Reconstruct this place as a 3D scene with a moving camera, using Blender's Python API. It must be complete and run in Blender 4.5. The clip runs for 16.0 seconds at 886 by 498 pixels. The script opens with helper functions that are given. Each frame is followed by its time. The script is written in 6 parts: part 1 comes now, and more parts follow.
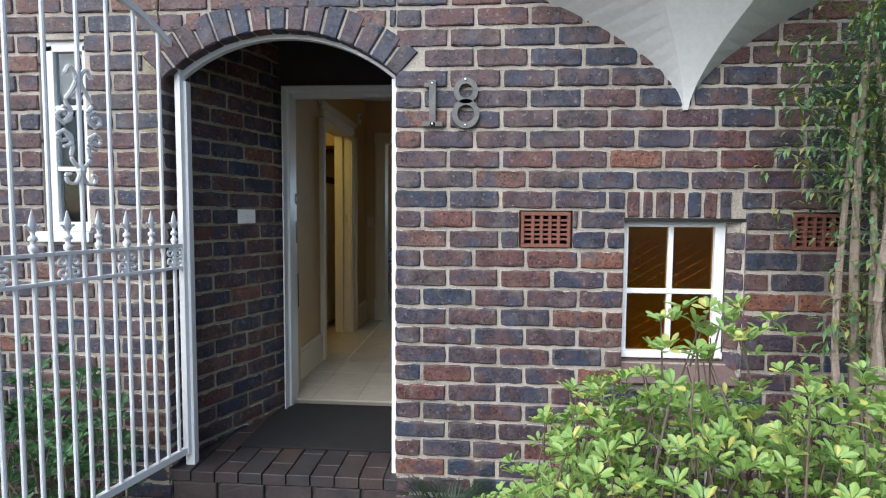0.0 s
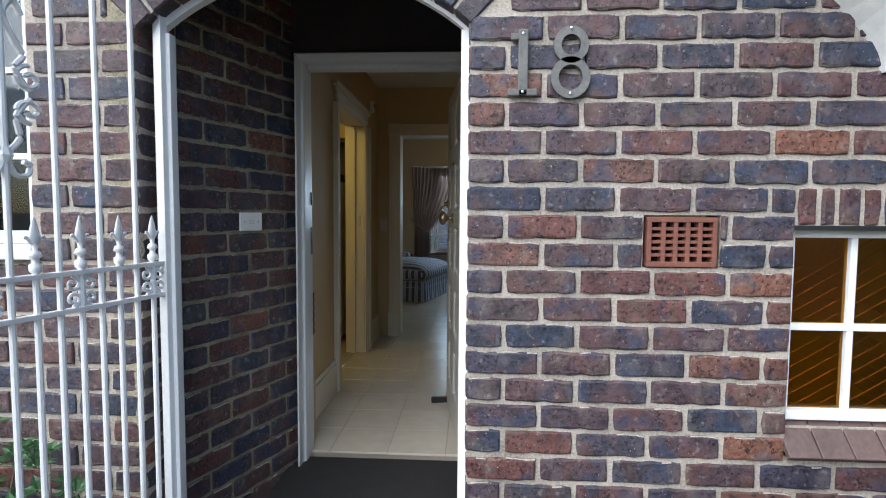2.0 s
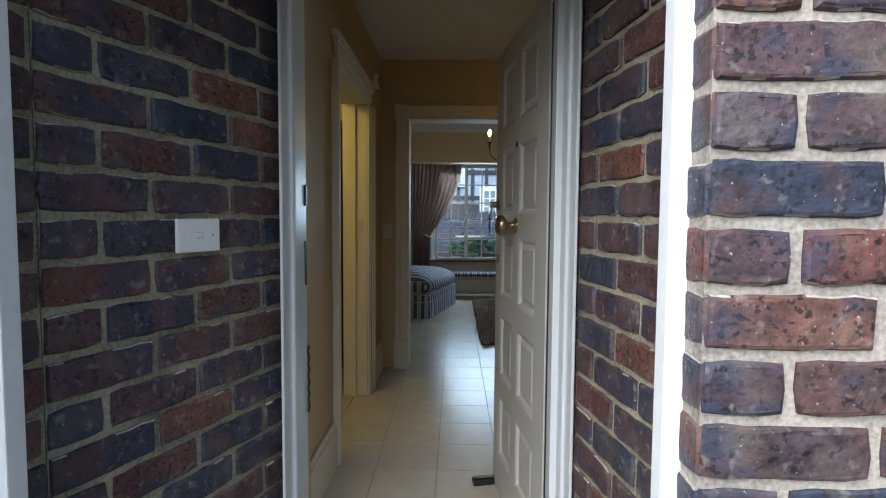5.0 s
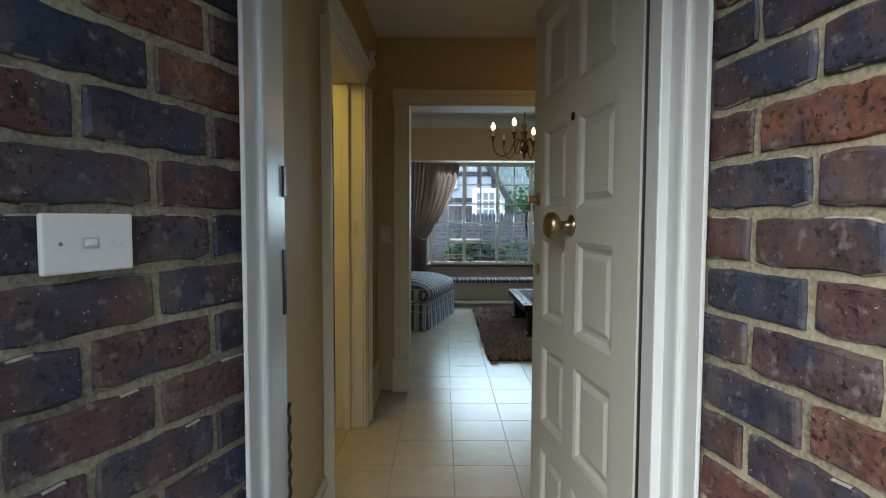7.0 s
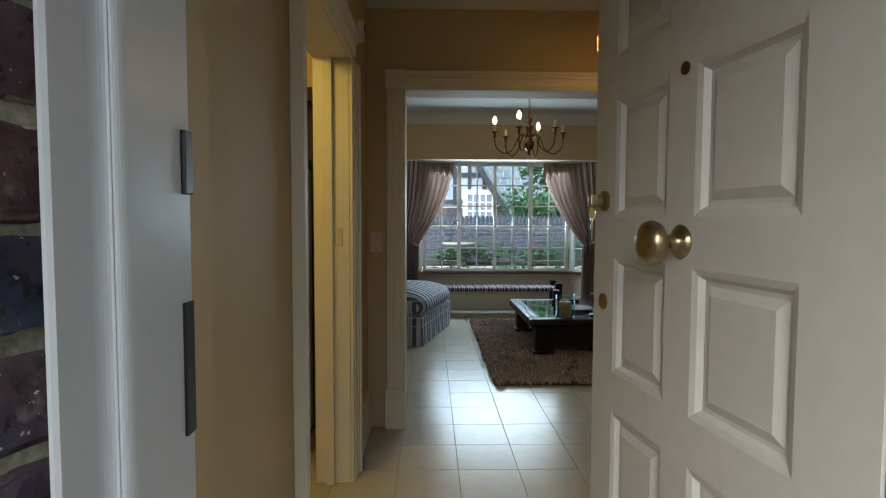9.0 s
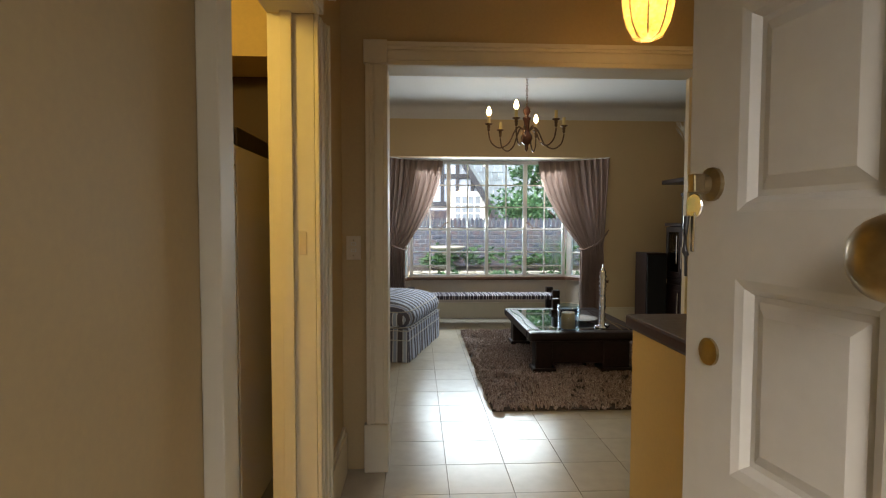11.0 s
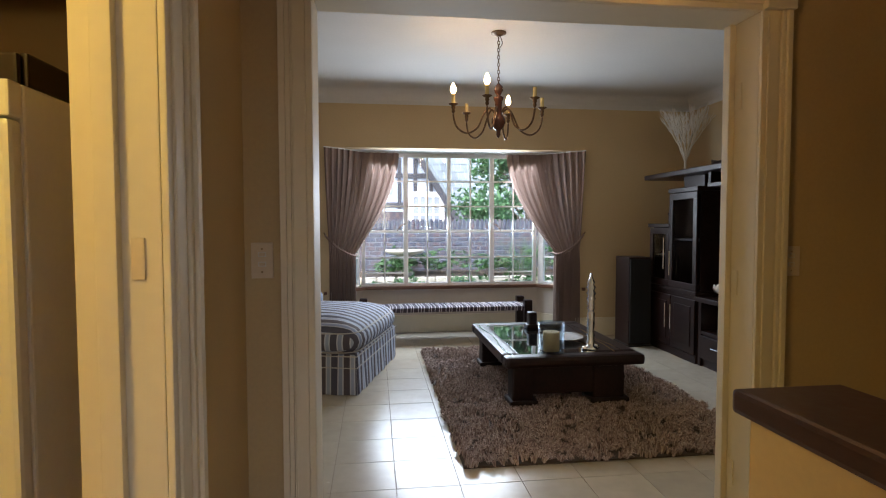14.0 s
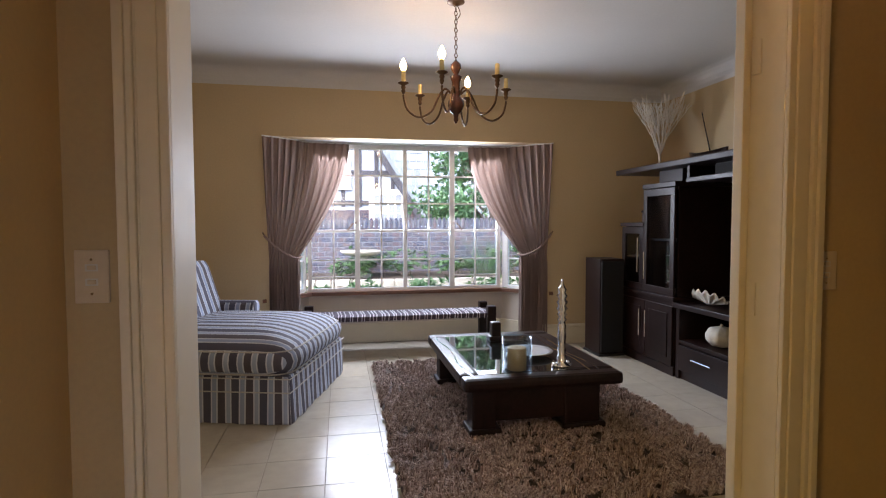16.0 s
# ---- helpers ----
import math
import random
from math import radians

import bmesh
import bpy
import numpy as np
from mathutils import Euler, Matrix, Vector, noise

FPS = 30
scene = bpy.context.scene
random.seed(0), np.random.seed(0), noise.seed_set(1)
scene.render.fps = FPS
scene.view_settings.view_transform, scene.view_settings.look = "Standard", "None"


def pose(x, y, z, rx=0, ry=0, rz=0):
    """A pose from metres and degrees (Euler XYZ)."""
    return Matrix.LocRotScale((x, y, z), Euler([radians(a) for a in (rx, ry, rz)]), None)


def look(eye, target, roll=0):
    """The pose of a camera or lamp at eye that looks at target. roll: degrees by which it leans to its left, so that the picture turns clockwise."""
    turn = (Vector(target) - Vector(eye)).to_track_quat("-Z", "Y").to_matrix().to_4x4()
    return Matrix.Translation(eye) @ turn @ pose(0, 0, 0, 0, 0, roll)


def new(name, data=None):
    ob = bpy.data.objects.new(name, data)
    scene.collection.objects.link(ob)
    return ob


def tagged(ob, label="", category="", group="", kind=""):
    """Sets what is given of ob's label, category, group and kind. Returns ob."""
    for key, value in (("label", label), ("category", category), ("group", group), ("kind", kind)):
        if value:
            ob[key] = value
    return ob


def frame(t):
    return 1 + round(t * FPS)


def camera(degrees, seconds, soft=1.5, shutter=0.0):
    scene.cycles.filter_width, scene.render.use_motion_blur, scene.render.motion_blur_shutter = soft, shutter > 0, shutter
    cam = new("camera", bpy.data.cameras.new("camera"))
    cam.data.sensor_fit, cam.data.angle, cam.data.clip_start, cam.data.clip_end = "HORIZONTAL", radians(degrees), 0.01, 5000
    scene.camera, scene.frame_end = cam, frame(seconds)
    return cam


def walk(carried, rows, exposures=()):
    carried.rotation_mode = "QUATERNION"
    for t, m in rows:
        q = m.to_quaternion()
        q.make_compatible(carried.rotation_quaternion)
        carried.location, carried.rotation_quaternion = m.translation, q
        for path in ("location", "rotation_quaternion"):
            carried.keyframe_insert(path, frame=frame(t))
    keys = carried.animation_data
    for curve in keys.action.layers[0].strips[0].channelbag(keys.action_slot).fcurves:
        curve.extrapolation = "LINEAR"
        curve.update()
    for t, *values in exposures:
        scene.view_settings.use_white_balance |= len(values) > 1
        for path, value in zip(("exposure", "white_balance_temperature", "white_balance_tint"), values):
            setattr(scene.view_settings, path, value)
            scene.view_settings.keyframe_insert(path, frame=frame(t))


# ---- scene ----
cam = camera(78.5, 16.0, 1.15)
PATH = [
    (0, (0.008, -0.155, 1.22), (-0.136, 1.836, 1.088), 0.4),
    (0.5, (-0.093, 0.025, 1.22), (-0.227, 2.016, 1.089), 0.4),
    (1, (-0.177, 0.183, 1.228), (-0.302, 2.175, 1.097), 0.45),
    (1.5, (-0.272, 0.367, 1.23), (-0.39, 2.359, 1.099), 0.4),
    (2, (-0.373, 0.545, 1.235), (-0.48, 2.538, 1.104), 0.4),
    (2.5, (-0.438, 0.727, 1.223), (-0.541, 2.72, 1.093), 0.4),
    (3, (-0.501, 0.917, 1.238), (-0.59, 2.911, 1.106), 0.4),
    (3.5, (-0.559, 1.096, 1.237), (-0.638, 3.09, 1.106), 0.4),
    (4, (-0.625, 1.276, 1.25), (-0.696, 3.271, 1.12), 0.45),
    (5.2, (-0.735, 1.63, 1.245), (-0.773, 3.627, 1.12), 0.38),
    (6.5, (-0.812, 1.991, 1.234), (-0.829, 3.987, 1.117), 0.3),
    (7, (-0.855, 2.127, 1.229), (-0.855, 4.123, 1.114), 0.2),
    (7.5, (-0.876, 2.259, 1.215), (-0.861, 4.255, 1.1), 0.2),
    (8, (-0.891, 2.414, 1.213), (-0.865, 4.411, 1.104), 0.3),
    (8.5, (-0.907, 2.577, 1.246), (-0.87, 4.573, 1.136), 0.3),
    (9, (-0.942, 2.717, 1.247), (-0.895, 4.714, 1.139), 0.2),
    (10.2, (-0.95, 3.035, 1.243), (-0.876, 5.032, 1.141), 0.15),
    (11.5, (-0.945, 3.382, 1.235), (-0.834, 5.376, 1.139), 0.1),
    (12, (-0.955, 3.52, 1.232), (-0.825, 5.513, 1.135), 0.1),
    (12.5, (-0.949, 3.655, 1.229), (-0.794, 5.647, 1.131), 0.0),
    (13, (-0.929, 3.797, 1.234), (-0.746, 5.786, 1.139), 0.0),
    (13.5, (-0.906, 3.946, 1.232), (-0.69, 5.932, 1.137), -0.05),
    (14, (-0.89, 4.083, 1.23), (-0.641, 6.065, 1.14), -0.1),
    (14.5, (-0.866, 4.232, 1.22), (-0.574, 6.209, 1.133), 0.0),
    (15, (-0.823, 4.348, 1.223), (-0.498, 6.319, 1.133), 0.0),
    (15.5, (-0.769, 4.481, 1.234), (-0.414, 6.447, 1.141), 0.0),
    (16, (-0.72, 4.605, 1.229), (-0.346, 6.568, 1.135), -0.1),
]
EXPOSURES = [(0, 0.1, 6000, 9), (4, 0.34, 5850, 9), (7, 0.64, 6250, 5), (9, 0.9, 6500, 8), (11.5, 1.56, 7600, 17), (14, 1.7, 6950, 21), (16, 1.94, 7050, 29)]
walk(cam, [(t, look(eye, target, roll)) for t, eye, target, roll in PATH], EXPOSURES)

# ---- light ----
world = bpy.data.worlds.new("sky")
scene.world = world
world.use_nodes = True
wn = world.node_tree.nodes
sky = wn.new("ShaderNodeTexSky")
sky.sky_type, sky.sun_disc, sky.sun_elevation, sky.sun_rotation = "NISHITA", False, radians(43.4), radians(214)
wn["Background"].inputs[1].default_value = 0.15
world.node_tree.links.new(sky.outputs[0], wn["Background"].inputs[0])


def lamp(name, kind, m, energy, color, size=0.1, size_y=0.0):
    data = bpy.data.lights.new(name, kind)
    data.energy, data.color = energy, color
    if kind == "SUN":
        data.angle = size
    elif kind == "AREA":
        data.size = size
        if size_y:
            data.shape, data.size_y = "RECTANGLE", size_y
    else:
        data.shadow_soft_size = size
    ob = new(name, data)
    ob.matrix_world = m
    return ob


# sun behind bright cloud, over the front of the house
lamp("sun", "SUN", look((-5.2, -7.6, 8.7), (0, 0, 0)), 5.0, (1.0, 0.97, 0.93), radians(68))
# daylight that enters by the bay window
lamp("bay_window_daylight", "AREA", look((0.0, 10.2, 1.5), (0.0, 6.0, 0.5)), 32, (0.67, 0.86, 1.0), 1.9, 0.8)
# ceiling lamp of the kitchen
lamp("kitchen_light", "POINT", pose(-1.95, 4.2, 2.15), 11.5, (1.0, 0.76, 0.2), 0.12)

# ---- materials ----


def material(name, color=(0.8, 0.8, 0.8), rough=0.5, metal=0.0, vary=0.12, scale=3.0, fine=60.0, bump=0.15, depth=0.003, ramp=None, per_object=False, per_island=False, coat=0.0, through_light=0.0):
    """A surface with variation at two scales. ramp: colours picked by object or island at random."""
    m = bpy.data.materials.new(name)
    m.use_nodes = True
    nt = m.node_tree
    n, link = nt.nodes, nt.links.new
    p = n["Principled BSDF"]
    p.inputs["Roughness"].default_value, p.inputs["Metallic"].default_value = rough, metal
    p.inputs["Coat Weight"].default_value = coat
    co = n.new("ShaderNodeTexCoord")
    big, small = n.new("ShaderNodeTexNoise"), n.new("ShaderNodeTexNoise")
    for t, s in ((big, scale), (small, fine)):
        t.inputs["Scale"].default_value, t.inputs["Detail"].default_value = s, 5
    if per_object:
        info = n.new("ShaderNodeObjectInfo")
        add = n.new("ShaderNodeVectorMath")
        link(co.outputs["Object"], add.inputs[0])
        link(info.outputs["Location"], add.inputs[1])
        for t in (big, small):
            link(add.outputs[0], t.inputs["Vector"])
    else:
        for t in (big, small):
            link(co.outputs["Object"], t.inputs["Vector"])
    both = n.new("ShaderNodeMath")
    both.operation = "MULTIPLY_ADD"
    link(small.outputs[0], both.inputs[0])
    both.inputs[1].default_value = 0.5
    half = n.new("ShaderNodeMath")
    half.operation = "MULTIPLY"
    link(big.outputs[0], half.inputs[0])
    half.inputs[1].default_value = 0.5
    link(half.outputs[0], both.inputs[2])
    span = n.new("ShaderNodeMapRange")
    span.inputs[1].default_value, span.inputs[2].default_value = 0.3, 0.7
    span.inputs[3].default_value, span.inputs[4].default_value = 1 - 1.4 * vary, 1 + vary
    link(both.outputs[0], span.inputs[0])
    mul = n.new("ShaderNodeMix")
    mul.data_type, mul.blend_type = "RGBA", "MULTIPLY"
    mul.inputs[0].default_value = 1
    if ramp:
        r = n.new("ShaderNodeValToRGB")
        r.color_ramp.interpolation = "LINEAR"
        while len(r.color_ramp.elements) < len(ramp):
            r.color_ramp.elements.new(0.5)
        for i, c in enumerate(ramp):
            r.color_ramp.elements[i].position, r.color_ramp.elements[i].color = i / (len(ramp) - 1), (*c, 1)
        src = n.new("ShaderNodeNewGeometry") if per_island else n.new("ShaderNodeObjectInfo")
        link(src.outputs["Random Per Island" if per_island else "Random"], r.inputs[0])
        link(r.outputs[0], mul.inputs[6])
    else:
        mul.inputs[6].default_value = (*color, 1)
    link(span.outputs[0], mul.inputs[7])
    link(mul.outputs[2], p.inputs["Base Color"])
    if bump:
        b = n.new("ShaderNodeBump")
        b.inputs["Strength"].default_value, b.inputs["Distance"].default_value = bump, depth
        link(both.outputs[0], b.inputs["Height"])
        link(b.outputs[0], p.inputs["Normal"])
    rr = n.new("ShaderNodeMapRange")
    rr.inputs[3].default_value, rr.inputs[4].default_value = max(rough * 0.8, 0.02), min(rough * 1.25, 1)
    link(small.outputs[0], rr.inputs[0])
    link(rr.outputs[0], p.inputs["Roughness"])
    if through_light:
        tr, mix = n.new("ShaderNodeBsdfTranslucent"), n.new("ShaderNodeMixShader")
        mix.inputs[0].default_value = through_light
        link(mul.outputs[2], tr.inputs[0])
        link(p.outputs[0], mix.inputs[1])
        link(tr.outputs[0], mix.inputs[2])
        link(mix.outputs[0], n["Material Output"].inputs[0])
    return m


def brick_material(name, ramp):
    """Fired face brick: a colour for each brick, clouded, with dark burnt pits and pale mortar smears."""
    m = material(name, rough=0.6, vary=0.55, scale=16, fine=75, bump=0.9, depth=0.006, per_object=True,
                 ramp=ramp)
    nt = m.node_tree
    n, link = nt.nodes, nt.links.new
    p = n["Principled BSDF"]
    base = p.inputs["Base Color"].links[0].from_socket
    vec = [x for x in n if x.bl_idname == "ShaderNodeVectorMath"][0].outputs[0]
    prev = base
    for scale, low, high, color, seed in ((95, 0.58, 0.615, (0.008, 0.007, 0.009), 0.0), (8, 0.5, 0.62, (0.13, 0.058, 0.046), 5.2), (10, 0.53, 0.64, (0.028, 0.042, 0.078), 2.6), (12, 0.52, 0.72, (0.26, 0.22, 0.17), 7.3), (40, 0.6, 0.7, (0.34, 0.31, 0.27), 9.4), (150, 0.69, 0.74, (0.5, 0.47, 0.42), 3.1)):
        t, shift = n.new("ShaderNodeTexNoise"), n.new("ShaderNodeVectorMath")
        shift.inputs[1].default_value = (seed, seed, seed)
        link(vec, shift.inputs[0])
        link(shift.outputs[0], t.inputs["Vector"])
        t.inputs["Scale"].default_value, t.inputs["Detail"].default_value = scale, 4
        r = n.new("ShaderNodeMapRange")
        r.inputs[1].default_value, r.inputs[2].default_value, r.inputs[4].default_value = low, high, {8: 0.42, 10: 0.6, 12: 0.25, 40: 0.34}.get(scale, 0.85)
        link(t.outputs[0], r.inputs[0])
        mix = n.new("ShaderNodeMix")
        mix.data_type = "RGBA"
        mix.inputs[7].default_value = (*color, 1)
        link(r.outputs[0], mix.inputs[0])
        link(prev, mix.inputs[6])
        prev = mix.outputs[2]
    link(prev, p.inputs["Base Color"])
    return m


def glass_material(name, tint=(1, 1, 1), gloss=0.06):
    m = bpy.data.materials.new(name)
    m.use_nodes = True
    n, link = m.node_tree.nodes, m.node_tree.links.new
    n.remove(n["Principled BSDF"])
    clear, shine, mix = n.new("ShaderNodeBsdfTransparent"), n.new("ShaderNodeBsdfGlossy"), n.new("ShaderNodeMixShader")
    clear.inputs[0].default_value = (*tint, 1)
    shine.inputs["Roughness"].default_value = gloss
    edge, power, span = n.new("ShaderNodeLayerWeight"), n.new("ShaderNodeMath"), n.new("ShaderNodeMapRange")
    edge.inputs[0].default_value = 0.5
    power.operation = "POWER"
    power.inputs[1].default_value = 4
    link(edge.outputs["Facing"], power.inputs[0])
    span.inputs[3].default_value, span.inputs[4].default_value = 0.035, 0.8
    link(power.outputs[0], span.inputs[0])
    link(span.outputs[0], mix.inputs[0])
    link(clear.outputs[0], mix.inputs[1])
    link(shine.outputs[0], mix.inputs[2])
    link(mix.outputs[0], n["Material Output"].inputs[0])
    return m


def glow_material(name, color, strength):
    m = bpy.data.materials.new(name)
    m.use_nodes = True
    p = m.node_tree.nodes["Principled BSDF"]
    p.inputs["Base Color"].default_value = p.inputs["Emission Color"].default_value = (*color, 1)
    p.inputs["Emission Strength"].default_value = strength
    return m


def stripe_material(name, pitch):
    """Woven striped upholstery cotton."""
    m = material(name, rough=0.85, vary=0.1, scale=5, fine=500, bump=0.25, depth=0.001)
    n, link = m.node_tree.nodes, m.node_tree.links.new
    co = [x for x in n if x.bl_idname == "ShaderNodeTexCoord"][0]
    sep, div, fr, r = n.new("ShaderNodeSeparateXYZ"), n.new("ShaderNodeMath"), n.new("ShaderNodeMath"), n.new("ShaderNodeValToRGB")
    link(co.outputs["Object"], sep.inputs[0])
    div.operation, fr.operation = "DIVIDE", "FRACT"
    # the cloth turns the corner: stripes run over the top and down both sides
    facing, size, pick, choose = n.new("ShaderNodeSeparateXYZ"), n.new("ShaderNodeMath"), n.new("ShaderNodeMath"), n.new("ShaderNodeMix")
    link(co.outputs["Normal"], facing.inputs[0])
    size.operation, pick.operation = "ABSOLUTE", "GREATER_THAN"
    link(facing.outputs[1], size.inputs[0])
    link(size.outputs[0], pick.inputs[0])
    pick.inputs[1].default_value = 0.72
    link(pick.outputs[0], choose.inputs[0])
    link(sep.outputs[1], choose.inputs[2])
    link(sep.outputs[0], choose.inputs[3])
    link(choose.outputs[0], div.inputs[0])
    div.inputs[1].default_value = pitch
    link(div.outputs[0], fr.inputs[0])
    link(fr.outputs[0], r.inputs[0])
    r.color_ramp.interpolation = "CONSTANT"
    stops = [(0.0, (0.085, 0.085, 0.12)), (0.27, (0.58, 0.61, 0.67)), (0.32, (0.3, 0.36, 0.5)), (0.47, (0.58, 0.61, 0.67)), (0.52, (0.1, 0.085, 0.1)), (0.77, (0.58, 0.61, 0.67)), (0.82, (0.36, 0.42, 0.54)), (0.95, (0.58, 0.61, 0.67))]
    while len(r.color_ramp.elements) < len(stops):
        r.color_ramp.elements.new(0.5)
    for i, (at, c) in enumerate(stops):
        r.color_ramp.elements[i].position, r.color_ramp.elements[i].color = at, (*c, 1)
    mul = [x for x in n if x.bl_idname == "ShaderNodeMix" and x.data_type == "RGBA"][0]
    link(r.outputs[0], mul.inputs[6])
    return m


BRICK = brick_material("face_brick", [(0.024, 0.032, 0.056), (0.046, 0.05, 0.072), (0.09, 0.047, 0.05), (0.04, 0.043, 0.064), (0.105, 0.053, 0.05), (0.03, 0.038, 0.066), (0.125, 0.048, 0.04), (0.055, 0.046, 0.056), (0.085, 0.05, 0.05), (0.2, 0.08, 0.048)])
# brick colours shifted to blue-grey to carry the outdoor haze
GARDEN_BRICK = brick_material("haze_blue_garden_brick", [(0.045, 0.06, 0.1), (0.075, 0.078, 0.105), (0.06, 0.072, 0.11), (0.09, 0.084, 0.105), (0.04, 0.056, 0.1)])
DARK_JOINT = material("dirty_paving_joint", (0.07, 0.062, 0.053), 0.95, vary=0.4, scale=8, fine=120, bump=0.8)
MORTAR = material("lime_mortar", (0.4, 0.352, 0.295), 0.9, vary=0.45, scale=6, fine=120, bump=0.8, depth=0.005)
# darker and more olive than the mortar of the front wall
PORCH_MORTAR = material("olive_porch_mortar", (0.33, 0.29, 0.2), 0.9, vary=0.5, scale=7, fine=120, bump=0.8, depth=0.005)
WHITE_METAL = material("white_painted_iron", (0.84, 0.84, 0.83), 0.35, vary=0.06, scale=8, bump=0.15)
WHITE_PAINT = material("white_gloss_paint", (0.63, 0.65, 0.65), 0.3, vary=0.04, scale=4, fine=30, bump=0.04)
DOOR_PAINT = material("off_white_door_paint", (0.52, 0.505, 0.455), 0.35, vary=0.05, scale=3, fine=30, bump=0.05)
TRIM_PAINT = material("cream_trim_paint", (0.68, 0.61, 0.47), 0.6, vary=0.03, scale=2, fine=30, bump=0.03)
WHITE_PLASTER = material("white_plaster", (0.74, 0.73, 0.7), 0.8, vary=0.08, scale=2.5, fine=50, bump=0.25)
HALL_PLASTER = material("ochre_plaster", (0.5, 0.37, 0.195), 0.7, vary=0.06, scale=1.5, fine=70, bump=0.2)
LIVING_PLASTER = material("beige_plaster", (0.58, 0.435, 0.255), 0.75, vary=0.06, scale=1.3, fine=70, bump=0.2)
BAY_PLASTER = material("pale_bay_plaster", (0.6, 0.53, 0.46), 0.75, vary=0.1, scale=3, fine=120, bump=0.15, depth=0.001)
CEILING_PAINT = material("ceiling_paint", (0.63, 0.62, 0.6), 0.85, vary=0.04, scale=2, bump=0.1)
# porch shade is put into this near-black colour; the roof slab shares it
SHADE_DARK = material("porch_shade_dark", (0.06, 0.05, 0.045), 0.9, vary=0.2)
TILE = material("cream_floor_tile", vary=0.07, rough=0.24, scale=4, fine=14, bump=0.012, per_object=True, ramp=[(0.5, 0.445, 0.36), (0.525, 0.47, 0.38), (0.49, 0.44, 0.355), (0.54, 0.485, 0.39)])
GROUT = material("floor_grout", (0.3, 0.255, 0.205), 0.9)
PAVER = material("worn_clay_paver", vary=0.35, rough=0.6, scale=10, fine=70, bump=0.5, per_object=True, ramp=[(0.034, 0.029, 0.03), (0.052, 0.036, 0.034), (0.038, 0.034, 0.034), (0.066, 0.042, 0.037)])
MAT_FIBRE = material("dark_door_mat", (0.014, 0.0125, 0.012), 0.95, vary=0.4, scale=12, fine=300, bump=1.0, depth=0.006)
SOIL = material("dark_soil", (0.05, 0.035, 0.025), 0.95, vary=0.5, scale=3, fine=30, bump=1.0, depth=0.02)
TERRACOTTA = material("terracotta_vent", (0.2, 0.075, 0.05), 0.75, vary=0.25, scale=12, fine=90, bump=0.4)
SILL_TILE = material("plum_sill_tile", (0.13, 0.085, 0.075), 0.55, vary=0.25, scale=7, fine=70, bump=0.3)
DARK_WOOD = material("dark_stained_wood", (0.018, 0.0075, 0.006), 0.36, vary=0.4, scale=3, fine=35, bump=0.15)
DARK_WOOD.node_tree.nodes["Principled BSDF"].inputs["Specular IOR Level"].default_value = 0.25
CAP_WOOD = material("dark_wood_cap", (0.045, 0.018, 0.011), 0.4, vary=0.35, scale=4, fine=40, bump=0.15)
SILL_WOOD = material("red_brown_sill_wood", (0.16, 0.07, 0.04), 0.4, vary=0.25, scale=4, fine=40)
AMBER = glass_material("amber_glass", (0.66, 0.45, 0.05), 0.12)
# clear panes given a blue tint that stands in for cool daylight
GLASS = glass_material("cool_tinted_glass", (0.87, 0.94, 0.98), 0.02)
BRASS = material("aged_brass", (0.4, 0.31, 0.18), 0.3, 1.0, vary=0.2, scale=15, bump=0.05)
BRONZE = material("dark_bronze", (0.13, 0.075, 0.04), 0.4, 0.9, vary=0.25, scale=20, bump=0.05)
CHROME = material("polished_steel", (0.75, 0.75, 0.76), 0.1, 1.0, vary=0.05, bump=0.0)
PLASTIC = material("white_plastic", (0.78, 0.77, 0.74), 0.35, vary=0.03, bump=0.0)
BLACK = material("black_plastic", (0.015, 0.015, 0.016), 0.4, vary=0.2)
# near-black in place of unlit depth; also the black centre speaker grille
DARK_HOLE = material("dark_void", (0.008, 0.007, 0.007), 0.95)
NUMERAL = material("weathered_numeral_metal", (0.15, 0.148, 0.138), 0.6, 0.2, vary=0.3, scale=14, fine=90, bump=0.3)

# ---- building helpers ----


def link_mesh(name, bm, mat, smooth=False):
    me = bpy.data.meshes.new(name)
    bmesh.ops.recalc_face_normals(bm, faces=bm.faces)
    bm.to_mesh(me)
    bm.free()
    if smooth:
        for f in me.polygons:
            f.use_smooth = True
    me.materials.append(mat)
    return new(name, me)


def part(name, bm, mat, parent, label="", smooth=False):
    ob = link_mesh(name, bm, mat, smooth)
    ob.parent = parent
    return tagged(ob, label)


def thing(name, m, label, category, group=""):
    ob = new(name)
    ob.empty_display_size = 0.1
    ob.matrix_world = m
    return tagged(ob, label, category, group)


def structure(name, bm, mat, label, category):
    return tagged(link_mesh(name, bm, mat), label, category, kind="structure")


def box(bm, x0, x1, y0, y1, z0, z1, bevel=0.0, m=None):
    """A box, its edges rounded by bevel."""
    made = bmesh.ops.create_cube(bm, size=1)["verts"]
    t = Matrix.Translation(((x0 + x1) / 2, (y0 + y1) / 2, (z0 + z1) / 2)) @ Matrix.Diagonal((x1 - x0, y1 - y0, z1 - z0, 1))
    bmesh.ops.transform(bm, matrix=(m @ t if m else t), verts=made)
    if bevel:
        edges = list({e for v in made for e in v.link_edges})
        bmesh.ops.bevel(bm, geom=edges, offset=bevel, segments=2, affect="EDGES", profile=0.6)
    return bm


def boxes(*items, bevel=0.0):
    bm = bmesh.new()
    for it in items:
        box(bm, *it, bevel=bevel)
    return bm


